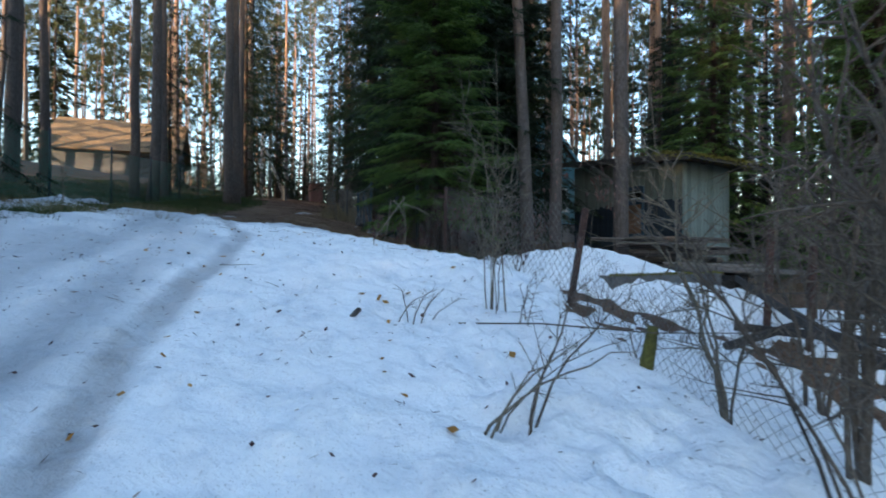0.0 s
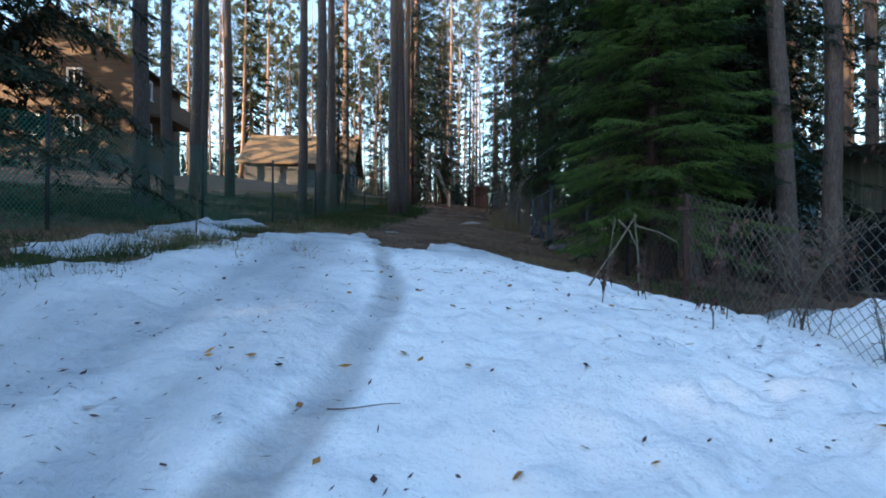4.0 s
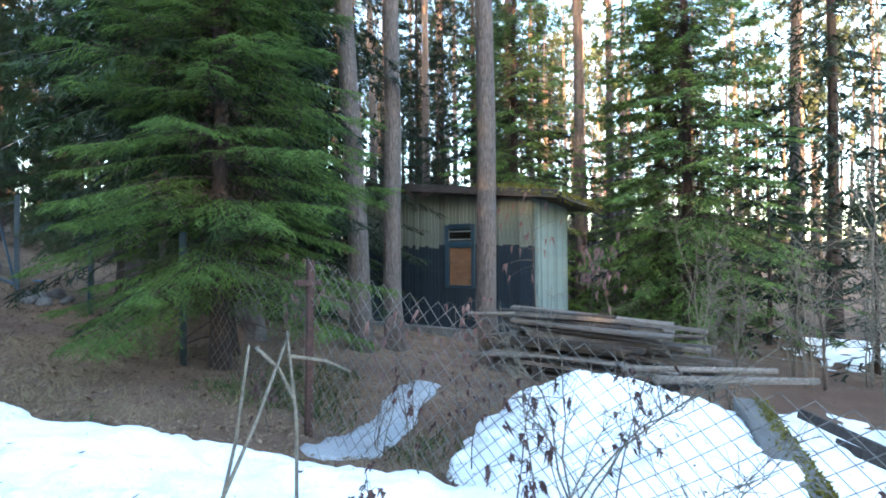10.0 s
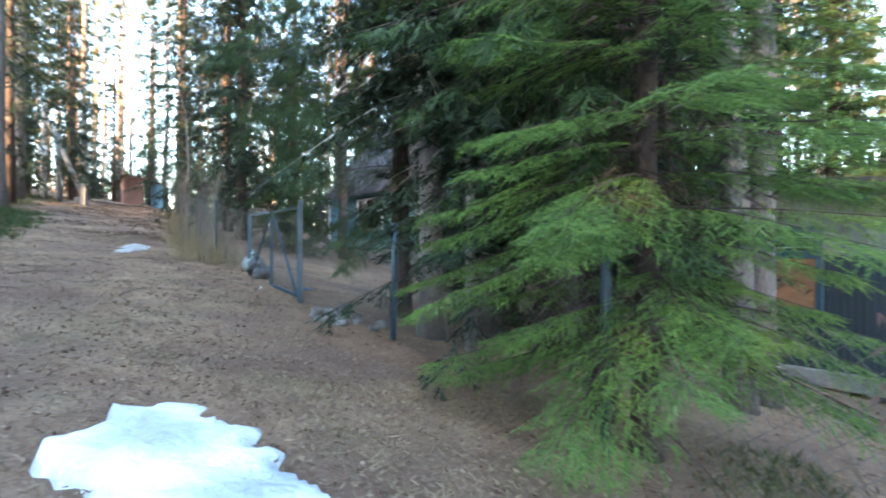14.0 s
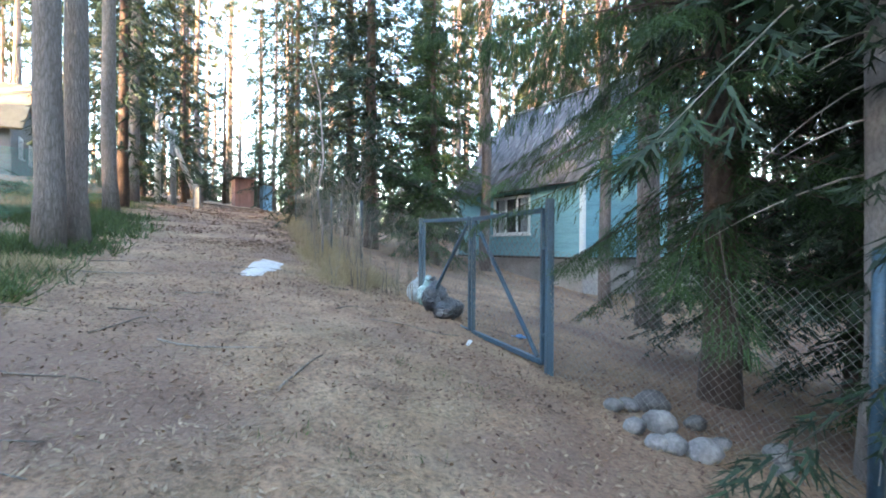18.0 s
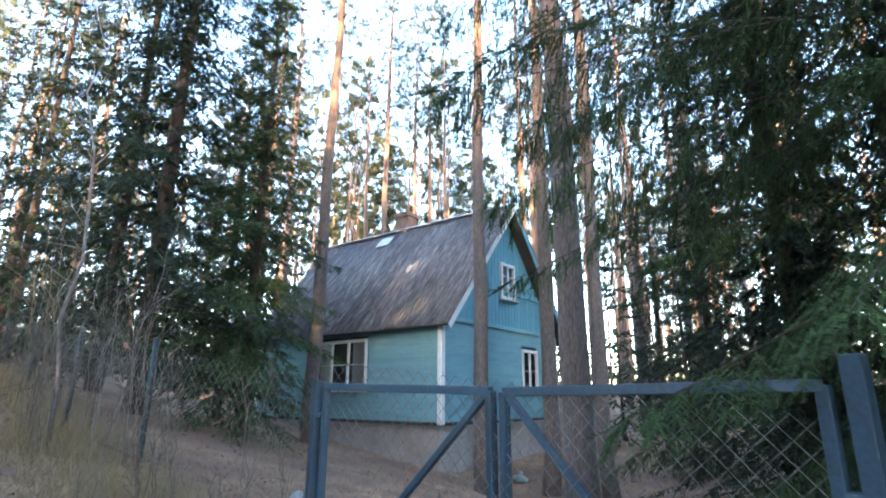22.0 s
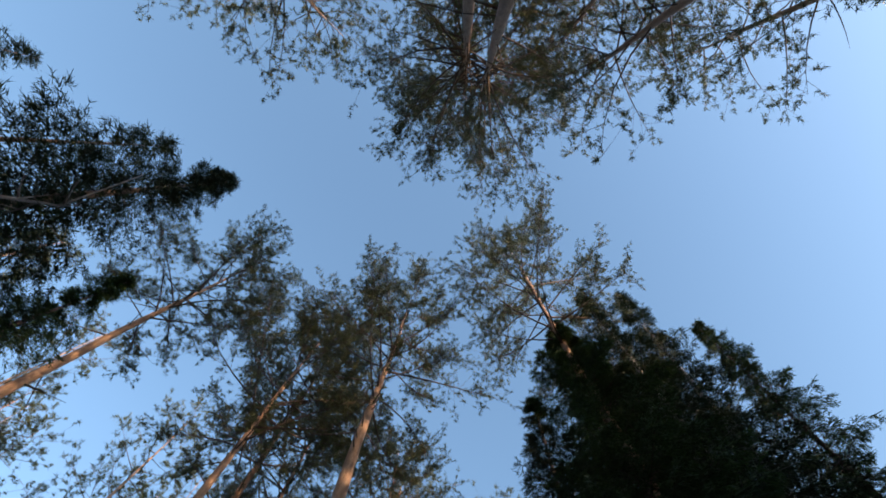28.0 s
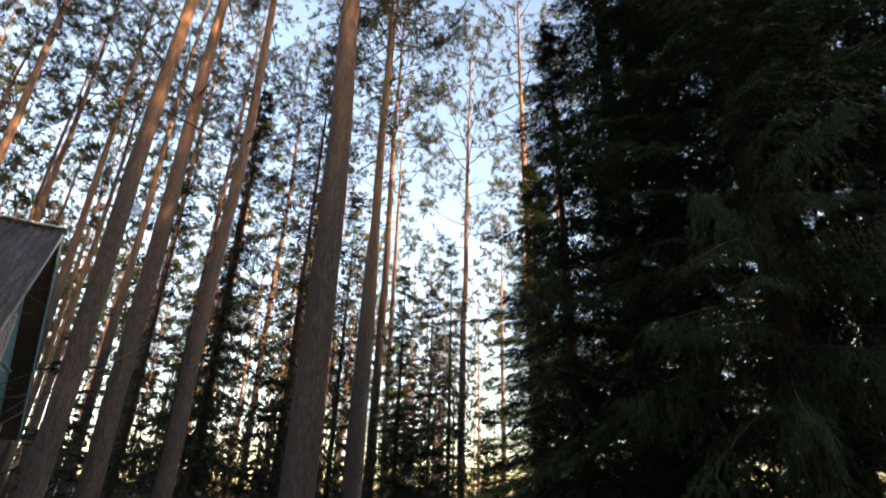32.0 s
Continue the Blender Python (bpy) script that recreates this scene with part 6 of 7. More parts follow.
for i, (x, y, r) in enumerate([(-1.93, 18.35, 0.19), (-2.15, 17.85, 0.16), (-2.42, 17.75, 0.11), (-2.19, 18.28, 0.11), (-2.26, 17.5, 0.13), (-2.08, 17.4, 0.15), (-1.75, 18.0, 0.11), (-2.36, 18.2, 0.1),
                               (-1.45, 17.45, 0.13), (-2.38, 17.5, 0.1), (-1.8, 17.6, 0.09), (-1.62, 17.2, 0.1)]):
    stone(x, y, 0.8 * r, i + 1)


def sack(x, y, r, seed, mat, label, sz=(1, 1, 0.9)):
    """A crumpled full plastic sack with a gathered neck."""
    bm = bmesh.new()
    bmesh.ops.create_icosphere(bm, subdivisions=4, radius=r)
    o = Vector((seed * 5.3, seed * 2.2, seed))
    for v in bm.verts:
        k = v.co / r
        f = 1 + 0.22 * noise.noise(k * 1.3 + o) - 0.16 * abs(noise.noise(k * 3.1 + o)) - 0.08 * abs(noise.noise(k * 7 + o))
        v.co = Vector((k.x * sz[0], k.y * sz[1], k.z * sz[2])) * r * f
        if k.z > 0.75:
            v.co.z += (k.z - 0.75) * r * 0.9
            v.co.x *= 0.75
            v.co.y *= 0.75
    s = thing("refuse_sack", pose(x, y, top(x, y) + r * sz[2] * 0.72, seed * 9 % 20 - 10, 8, seed * 61), label, "refuse sack", "refuse sacks by the gate")
    part("sack_body", bm, M[mat], s)
    V, F = tube([(0, 0, r * sz[2] * 1.0), (0.02, 0.01, r * sz[2] * 1.15), (0.05, 0.03, r * sz[2] * 1.32)], [0.03, 0.022, 0.06], 8)
    part("knotted_neck", tri_mesh("knotted_neck", V, F, M[mat]), None, s)
    return s


sack(-3.5, 22.7, 0.22, 1, "bag_white", "crumpled white plastic refuse sack beside the gate", (0.95, 1.0, 1.05))
sack(-3.36, 21.9, 0.23, 2, "bag_black", "shiny black plastic refuse sack leaning on the gate", (1, 1, 1.05))
sack(-3.24, 21.5, 0.2, 3, "bag_black", "shiny black plastic refuse sack slumped on the ground", (1.1, 1, 0.8))
sack(-3.4, 22.2, 0.22, 4, "bag_teal", "pale teal plastic refuse sack behind the gate", (1, 0.9, 1.0))

for nm, x, y, s, mt, lab in (("plastic_scrap", -2.35, 20.9, 0.09, "blue_plastic", "bright blue plastic scrap lying on litter"), ("paper_scrap", -3.25, 19.95, 0.03, "white_plastic", "small white paper scrap on the litter")):
    bm = bmesh.new()
    bmesh.ops.create_grid(bm, x_segments=8, y_segments=8, size=s)
    for v in bm.verts:
        v.co.z = 0.03 + 0.03 * noise.noise(v.co * 22) + 0.015 * math.sin(v.co.x * 60)
    r = bmesh.ops.extrude_face_region(bm, geom=bm.faces[:])
    bmesh.ops.translate(bm, verts=[v for v in r["geom"] if isinstance(v, bmesh.types.BMVert)], vec=(0, 0, 0.004))
    ob = new(nm, bm_mesh(nm, bm, M[mt]))
    ob.matrix_basis = pose(x, y, float(land(x, y)), 0, 0, 30)
    tagged(ob, lab, "litter")

sack(4.45, 29.5, 0.16, 6, "bag_teal", "pale blue plastic bag lying by the house base", (1.3, 1.0, 0.7))
gb = np.random.default_rng(44)
for i in range(5):
    ob = new("brick", bm_mesh("brick", boxes(((0, 0, 0.033), (0.25, 0.12, 0.065)), bev=0.006), M["brick"]))
    bx, by = 4.75 + gb.uniform(-0.25, 0.25), 29.75 + gb.uniform(-0.15, 0.15)
    ob.matrix_basis = pose(bx, by, float(land(bx, by)), 0, 0, gb.uniform(0, 180))
    tagged(ob, "loose reddish brick lying by the house base", "brick", "loose bricks")

# ---------------------------------------------------------------- poles up the lane


def utility_pole(x, y, h):
    z = float(land(x, y))
    p = thing("utility_pole", pose(x, y, z), "grey wooden utility pole with a leaning strut", "utility pole")
    V, F = tube([(0, 0, -0.5), (0, 0, h / 2), (0.03, 0, h)], [0.13, 0.115, 0.1], 10)
    part("pole", tri_mesh("pole", V, F, M["pole_wood"], True), None, p)
    V, F = tube([(1.7, 0.2, -0.4), (0.85, 0.1, h * 0.42), (0.1, 0, h * 0.86)], [0.11, 0.1, 0.09], 10)
    part("strut", tri_mesh("strut", V, F, M["pole_wood"], True), None, p)
    V, F = tube([(0.6, 0.1, -0.4), (0.55, 0.1, h * 0.3), (0.5, 0.1, h * 0.7)], [0.12, 0.11, 0.1], 10)
    part("second_pole", tri_mesh("second_pole", V, F, M["pole_wood"], True), None, p)
    part("meter_box", boxes(((0.02, -0.2, h * 0.5), (0.3, 0.18, 0.4)), bev=0.01), M["white_paint"], p)
    return p


utility_pole(-12.7, 37.6, 4.3)
wp = thing("marker_post", pose(-11.0, 37.0, float(land(-11.0, 37.0))), "short white-topped wooden marker post beside the lane", "post")
part("post", boxes(((0, 0, 0.35), (0.24, 0.24, 1.1)), bev=0.015), M["grey_plaster"], wp)
part("cap", boxes(((0, 0, 0.93), (0.28, 0.28, 0.06)), bev=0.01), M["pole_wood"], wp)

hut(7.2, 20.6, 2.0, 1.6, 2.7, "dark_board", "dark plank outhouse among the garden spruces", -80)

# ---------------------------------------------------------------- shrubs, sticks and dead stems


def bare_shrub(name, x, y, seed, stems, H, r, mat, label, spread=0.35, arch=0.0, category="shrub", twigs=6, toward=None, reach=0.4):
    g = np.random.default_rng(seed)
    s = thing(name, pose(x, y, top(x, y) - 0.04), label, category)
    for i in range(stems):
        a = g.uniform(0, 6.3) if toward is None else toward + g.uniform(-0.5, 0.5)
        h = H * g.uniform(0.6, 1.1)
        q = np.linspace(0, 1, 9)
        out = spread * h * g.uniform(0.4, 1.2)
        w = g.normal(0, 0.03 * h, (9, 3)) * q[:, None]
        P = np.column_stack([np.cos(a) * out * q ** 1.4, np.sin(a) * out * q ** 1.4, h * (q - arch * q ** 3)]) + w
        P[:, :2] += g.normal(0, 0.05, 2)
        lines = [(P, np.linspace(r, r * 0.25, 9) * g.uniform(0.7, 1.2))]
        for k in range(twigs):
            t = g.uniform(0.3, 0.98)
            b = np.array([np.interp(t, q, P[:, c]) for c in range(3)])
            d = unit(rand_dirs(1, g)[0] + np.array([np.cos(a) * 0.4, np.sin(a) * 0.4, 0.8]))
            l = g.uniform(0.15, 0.4) * (reach / 0.4) * h * (1.1 - t * 0.6)
            e = np.linspace(0, 1, 5)[:, None]
            tp = b + d * l * e + rand_dirs(1, g) * 0.15 * l * e ** 2
            lines.append((tp, np.linspace(r * 0.4, r * 0.12, 5)))
            for k2 in range(2):
                b2 = tp[g.integers(1, 4)]
                d2 = unit(d + rand_dirs(1, g)[0] * 0.9)
                lines.append((b2 + d2 * l * 0.45 * np.linspace(0, 1, 3)[:, None], np.linspace(r * 0.22, r * 0.08, 3)))
        V, F = tubes(lines, 5 if r > 0.012 else 3)
        part("stem", tri_mesh("stem", V, F, M[mat], True), None, s)
    return s


# around the start
bare_shrub("bare_shrub", 0.6, 8.35, 21, 7, 1.25, 0.008, "pale_twig", "spreading bare shrub with pale forked twigs behind the snow bank", 0.75, 0.1, twigs=16)
bare_shrub("bare_shrub", 1.1, 7.9, 22, 5, 1.0, 0.007, "pale_twig", "low bare shrub with pale twigs behind the snow bank", 0.8, 0.1, twigs=12)
bare_shrub("bare_shrub", 0.40, 4.33, 1, 7, 1.75, 0.0075, "pale_twig", "bare grey shrub with forked stems standing in snow", 0.28, 0.0, twigs=14)
bare_shrub("bare_shrub", 0.60, 4.1, 2, 3, 0.5, 0.008, "twig", "low bare shrub with crooked stems in the snow", 0.6)
bare_shrub("bare_shrub", 0.23, 2.48, 3, 4, 0.75, 0.009, "pale_twig", "arching mossy stems bent over the snow", 1.3, 0.3, twigs=4, toward=0.5)
bare_shrub("bare_shrub", 0.42, 2.5, 4, 3, 0.95, 0.008, "twig", "arching bare stems bent over the snow bank", 1.2, 0.25, twigs=5, toward=0.7)
bare_shrub("bare_shrub", 1.6, 2.0, 5, 4, 1.7, 0.011, "twig", "pale bare branches reaching over the fence", 0.7, 0.1, twigs=9, toward=1.9)
bare_shrub("bare_shrub", 2.15, 2.45, 6, 5, 3.2, 0.028, "twig", "clump of thin grey saplings beside the fence", 0.12, 0.0, twigs=16)
bare_shrub("bare_shrub", 2.7, 3.5, 7, 5, 3.4, 0.026, "twig", "clump of thin grey saplings beside the fence", 0.15, 0.0, twigs=16)
bare_shrub("bare_shrub", 2.1, 4.0, 8, 5, 2.4, 0.016, "pale_twig", "tangle of bare pale branches above the snow", 0.45, 0.05, twigs=14)
bare_shrub("bare_shrub", 3.2, 4.6, 9, 6, 3.0, 0.018, "twig", "tangle of bare brown branches in the hollow", 0.35, 0.0, twigs=14)
bare_shrub("bare_shrub", 4.1, 5.4, 10, 5, 3.2, 0.016, "twig", "thin bare saplings beyond the snow mound", 0.18, 0.0, twigs=12)
bare_shrub("bare_shrub", -0.21, 4.05, 11, 6, 0.42, 0.006, "twig", "small bent dead twig cluster lying in the snow", 0.9, 0.3, twigs=5)
bare_shrub("bare_shrub", -6.55, 9.25, 12, 3, 1.15, 0.009, "pale_twig", "thin pale saplings on the snowy verge", 0.1, 0.0, twigs=3)
gs = np.random.default_rng(77)
for i in range(26):
    bare_shrub("bare_shrub", gs.uniform(5.4, 10.5), gs.uniform(5.0, 12.2), 100 + i, 4, gs.uniform(2.0, 3.6), 0.015, "pale_twig" if i % 3 else "twig",
               "thin upright bare saplings beyond the old fence", 0.13, 0.0, twigs=13)
for i in range(22):
    y = gs.uniform(25.2, 29.5) if i % 3 else gs.uniform(22.4, 23.0)
    tall = 1.0 if y > 25 else 0.5
    bare_shrub("bare_shrub", float(np.interp(y, *CENTRE)) + gs.uniform(1.3, 2.6), y, 130 + i, 4, tall * gs.uniform(1.2, 2.9), 0.008, "pale_twig" if i % 2 else "twig",
               "bare thin saplings in dry grass beside the lane", 0.14, 0.0, twigs=7)
bare_shrub("birch_sapling", -5.3, 26.2, 151, 1, 7.5, 0.026, "grey_bark", "tall thin bare birch sapling beside the lane", 0.05, 0.0, "tree", twigs=14, reach=0.12)
bare_shrub("birch_sapling", -4.85, 25.4, 152, 2, 2.8, 0.012, "grey_bark", "bent bare sapling beside the garden fence", 0.25, 0.0, "tree", twigs=8)
bare_shrub("birch_sapling", -7.6, 5.9, 153, 1, 4.6, 0.03, "grey_bark", "thin bare birch sapling on the snowy bank", 0.04, 0.0, "tree", twigs=12, reach=0.15)
for i, (x, y) in enumerate(((1.9, 12.2), (1.2, 11.0), (0.6, 10.6), (2.9, 11.6), (2.2, 10.9), (0.9, 11.9))):
    bare_shrub("bare_shrub", x, y, 160 + i, 5, 0.7, 0.007, "twig", "low withered shrub on the brown bank", 0.5, 0.1, twigs=6)

for i, (x, y) in enumerate(((1.75, 4.9), (2.2, 5.6), (1.9, 6.4), (2.8, 6.2), (2.5, 5.0), (3.3, 5.4), (1.6, 5.6))):
    bare_shrub("bare_shrub", x, y, 180 + i, 6, 0.8, 0.006, "twig", "low tangle of bare brown twigs in the hollow", 0.6, 0.1, twigs=7)

# stub of a mossy post and crossed stakes
V, F = tube([(0, 0, -0.2), (0.01, 0, 0.12), (0.02, 0.01, 0.3)], [0.055, 0.045, 0.035], 10)
ms = new("mossy_stump", tri_mesh("mossy_stump", V, F, M["moss_stump"], True))
ms.matrix_basis = pose(1.39, 3.7, top(1.39, 3.7), 4, 6, 0)
tagged(ms, "short mossy green wooden stump in the snow", "stump")
cs = thing("crossed_stakes", pose(-0.86, 9.08, top(-0.86, 9.08)), "crossed thin bare stakes stuck in the snow edge", "stakes")
for p, q in (((-0.18, 0.05, -0.15), (-0.02, 0.0, 0.80)), ((0.22, 0.0, -0.15), (0.18, 0.02, 0.85)), ((-0.3, -0.36, 0.05), (0.2, 0.05, 0.83)), ((0.02, 0.03, 0.78), (0.2, -0.02, 0.5)), ((0.18, 0.02, 0.72), (0.62, 0.2, 0.55))):
    mid = [(a + b) / 2 + c for a, b, c in zip(p, q, (0.02, -0.015, 0.02))]
    V, F = tube([p, mid, q], [0.011, 0.009, 0.007], 6)
    part("stake", tri_mesh("stake", V, F, M["pale_twig"], True), None, cs)


def withered_plant(x, y, seed, h, n=14, lean=0.2, leaf="dark_leaf", label="withered stalk with curled dark leaves in the snow", lift=0.35, size=1.0):
    g = np.random.default_rng(seed)
    s = thing("withered_plant", pose(x, y, top(x, y) - 0.03, 0, 0, g.uniform(0, 360)), label, "plant", "withered plants")
    q = np.linspace(0, 1, 7)
    P = np.column_stack([lean * h * q ** 1.5, 0.03 * np.sin(5 * q), h * q])
    lines = [(P, np.linspace(0.007, 0.002, 7))]
    LB, LD = [], []
    for k in range(n):
        t = g.uniform(lift, 1)
        b = np.array([np.interp(t, q, P[:, c]) for c in range(3)])
        d = unit(rand_dirs(1, g)[0] * np.array([1, 1, 0.3]))
        e = b + d * g.uniform(0.05, 0.22) * h
        lines.append((np.stack([b, (b + e) / 2 + [0, 0, 0.02], e]), np.array([0.003, 0.002, 0.0015])))
        LB.append(e)
        LD.append(unit(np.array([0.2, 0.1, -1]) + rand_dirs(1, g)[0] * 0.35))
    V, F = tubes(lines, 3)
    part("stalk", tri_mesh("stalk", V, F, M["twig"]), None, s)
    LB, LD = np.repeat(np.array(LB), 5, 0), np.repeat(np.array(LD), 5, 0)
    V, F = blades(LB + rand_dirs(len(LB), g) * 0.012, unit(LD + rand_dirs(len(LB), g) * 0.25), g.uniform(0.03, 0.075, len(LB)) * size, 0.018, g)
    part("withered_leaves", tri_mesh("withered_leaves", V, F, M[leaf]), None, s)


for i, (x, y, h) in enumerate(((0.0, 8.0, 0.95), (-1.0, 7.7, 0.45), (-0.6, 8.2, 0.5), (0.45, 8.6, 0.8), (-0.2, 7.4, 0.4), (1.0, 7.2, 0.8), (0.8, 8.2, 0.9), (0.2, 9.2, 0.7),
                               (0.9, 9.6, 0.9), (1.6, 8.6, 0.8), (1.3, 10.4, 0.7), (-0.35, 10.6, 0.5))):
    withered_plant(x, y, 200 + i, h)

for i, (x, y, h) in enumerate(((1.35, 10.4, 1.35), (2.25, 10.2, 1.9), (2.75, 10.0, 1.5), (3.3, 10.15, 1.45), (1.9, 10.9, 1.2), (0.55, 9.9, 1.3), (0.2, 11.2, 1.4))):
    withered_plant(x, y, 240 + i, h, 20, 0.15, "pink_leaf", "tall withered stalk with hanging pale pink pods", 0.62, 1.6)

# bark and sticks on the snow
bk = new("bark_piece", bm_mesh("bark_piece", boxes(((0, 0, 0.02), (0.10, 0.04, 0.035)), bev=0.01), M["dark_board"]))
bk.matrix_basis = pose(-0.62, 3.88, top(-0.62, 3.88) + 0.01, 8, -35, 50)
tagged(bk, "dark brown broken bark piece lying on snow", "bark")
gk = np.random.default_rng(15)
for i in range(26):
    on_snow = i < 14
    x, y = (gk.uniform(-4.5, 1.0), gk.uniform(2.2, 9.0)) if on_snow else (gk.uniform(-8, -3.0), gk.uniform(13, 24))
    L, a = gk.uniform(0.12, 0.32) if on_snow else gk.uniform(0.3, 1.2), gk.uniform(0, 6.3)
    q = np.linspace(-0.5, 0.5, 6)
    px, py = x + np.cos(a) * L * q, y + np.sin(a) * L * q + 0.06 * L * np.sin(q * 5)
    pz = np.array([top(c, d) for c, d in zip(px, py)]) + 0.012
    V, F = tube(np.stack([px - x, py - y, pz - pz[2]], -1), np.linspace(0.009, 0.004, 6) * (0.45 if on_snow else 1.2), 5)
    ob = new("fallen_stick", tri_mesh("fallen_stick", V, F, M["twig"]))
    ob.location = (x, y, pz[2])
    tagged(ob, "thin fallen stick lying on the snow" if on_snow else "thin fallen stick lying on the lane", "stick", "fallen sticks")
V, F = tube([(0, 0, 0), (0.6, -0.15, 0.02), (1.3, -0.45, 0.0), (1.9, -0.65, 0.03)], [0.007, 0.006, 0.005, 0.003], 6)
ob = new("fallen_stick", tri_mesh("fallen_stick", V, F, M["twig"]))
ob.location = (0.12, 4.08, top(0.3, 4.0) + 0.02)
tagged(ob, "long thin fallen branch lying on the snow", "stick", "fallen sticks")

gk2 = np.random.default_rng(16)
for i in range(12):
    x, y = gk2.uniform(-8.2, -5.6), gk2.uniform(16.5, 24)
    L, a = gk2.uniform(0.4, 1.3), gk2.uniform(-0.5, 0.5)
    q = np.linspace(-0.5, 0.5, 6)
    px, py = x + np.cos(a) * L * q, y + np.sin(a) * L * q + 0.05 * L * np.sin(q * 6)
    pz = land(px, py) + 0.014
    V, F = tube(np.stack([px - x, py - y, pz - pz[2]], -1), np.linspace(0.009, 0.004, 6), 5)
    ob = new("fallen_stick", tri_mesh("fallen_stick", V, F, M["old_board"] if i % 2 else M["twig"]))
    ob.location = (x, y, pz[2])
    tagged(ob, "grey fallen stick lying across the lane verge", "stick", "fallen sticks")

# dark planks leaning in the hollow
for i, (p, q) in enumerate((((4.9, 9.0, 0.95), (4.3, 5.6, 0.25)), ((5.3, 8.8, 0.6), (4.9, 5.8, 0.1)), ((4.0, 7.4, 0.35), (5.4, 6.2, 0.3)), ((3.6, 6.9, 0.15), (5.0, 7.3, 0.45)))):
    P, Q = Vector(p), Vector(q)
    dd = Q - P
    bm = bmesh.new()
    box(bm, (0, 0, 0), (0.11, 0.04, dd.length), 0.006)
    ob = new("dark_plank", bm_mesh("dark_plank", bm, M["dark_board"]))
    ob.matrix_basis = Matrix.Translation((P + Q) / 2) @ dd.to_track_quat("Z", "X").to_matrix().to_4x4()
    tagged(ob, "dark rotten plank leaning in the hollow", "plank", "rotten planks")
for x, y, h in ((4.75, 7.9, 1.5), (5.1, 7.5, 1.45)):
    post(x, y, h, 0.04, "rust", (1, 2), "rusty post standing beyond the concrete wall", square=True)

# ---------------------------------------------------------------- ground cover
gg = np.random.default_rng(55)


def scatter(n, x0, x1, y0, y1, want):
    x, y = gg.uniform(x0, x1, n), gg.uniform(y0, y1, n)
    k = gg.random(n) < want(x, y)
    return x[k], y[k]


def tufts(name, x, y, per, h, w, mat, label, category, spread=0.05, flop=0.5):
    """Many small upright blades in clumps."""
    n = len(x)
    P = np.stack([np.repeat(x, per) + gg.normal(0, spread, n * per), np.repeat(y, per) + gg.normal(0, spread, n * per)], -1)
    z = land(P[:, 0], P[:, 1]) - 0.01
    D = unit(np.column_stack([gg.normal(0, flop, (n * per, 2)), np.ones(n * per)]))
    V, F = blades(np.column_stack([P, z]), D, gg.uniform(0.45, 1.2, n * per) * h, w, gg)
    return tagged(new(name, tri_mesh(name, V, F, M[mat])), label, category, kind="stuff")


bare = lambda x, y: snow_depth(x, y) < -0.02
x, y = scatter(20000, -7.5, -1.0, 22.2, 38, lambda x, y: np.clip(1.2 - np.abs(road_u(x, y) - 1.9) / 0.8, 0, 1) * np.clip(0.45 + 0.6 * wave(x, y, 2.1, 1.0), 0.05, 1))
tufts("dry_grass", x, y, 7, 0.40, 0.007, "dry_grass", "pale dry grass beside the lane", "grass", 0.06, 0.55)
x, y = scatter(16000, -16, -4, 4, 40, lambda x, y: bare(x, y) * np.clip((-road_u(x, y) - 2.6) / 2.0, 0, 1) * (0.35 + 0.5 * wave(x, y, 1.3, 2.0)))
tufts("bank_grass", x, y, 7, 0.17, 0.008, "dry_grass", "dry grass on the bank", "grass", 0.07, 0.6)
x, y = scatter(16000, -16, -5, 4, 40, lambda x, y: bare(x, y) * np.clip((-road_u(x, y) - 2.8) / 2.5, 0, 1) * np.clip(0.35 + 0.7 * wave(x, y, 0.9, 4.0), 0, 1))
tufts("green_undergrowth", x, y, 10, 0.17, 0.02, "green_shrub", "low green berry shrubs on the bank", "shrub", 0.09, 0.8)
x, y = scatter(14000, -13, -6.0, 12, 30, lambda x, y: bare(x, y) * np.clip(1.2 - np.abs(road_u(x, y) + 3.4) / 1.2, 0, 1) * np.clip(0.6 + 0.7 * wave(x, y, 1.4, 2.0), 0, 1) * np.clip((y - 15) / 3, 0.05, 1))
tufts("green_undergrowth", x, y, 9, 0.28, 0.024, "green_shrub", "bushy green undergrowth along the lane", "shrub", 0.1, 0.8)
x, y = scatter(14000, -19, -7, 10, 38, lambda x, y: bare(x, y) * np.clip((-road_u(x, y) - 3.6) / 0.8, 0, 1) * np.clip(0.75 + 0.5 * wave(x, y, 0.8, 1.0), 0, 1))
tufts("green_lawn", x, y, 7, 0.13, 0.017, "lawn", "short green grass on the bank behind the netting", "grass", 0.08, 0.6)
gx, gy = gg.normal(-5.15, 0.32, 150), gg.normal(6.0, 0.32, 150)
tufts("green_undergrowth", gx, gy, 12, 0.15, 0.012, "green_shrub", "green shrub clump at the edge of the snow", "shrub", 0.06, 0.6)
for cx, cy, cn in ((-5.75, 7.5, 90), (-6.1, 8.7, 90), (-7.0, 10.9, 120), (-7.3, 12.4, 120)):
    gx, gy = gg.normal(cx, 0.3, cn), gg.normal(cy, 0.35, cn)
    tufts("green_undergrowth", gx, gy, 12, 0.17, 0.012, "green_shrub", "low green shrubs between patches of snow", "shrub", 0.06, 0.6)
gx, gy = gg.normal(-6.3, 0.8, 240), gg.normal(8.2, 0.5, 240)
tufts("dry_grass", gx, gy, 8, 0.22, 0.008, "dry_grass", "dry grass clumps between snow patches", "grass", 0.06, 0.6)
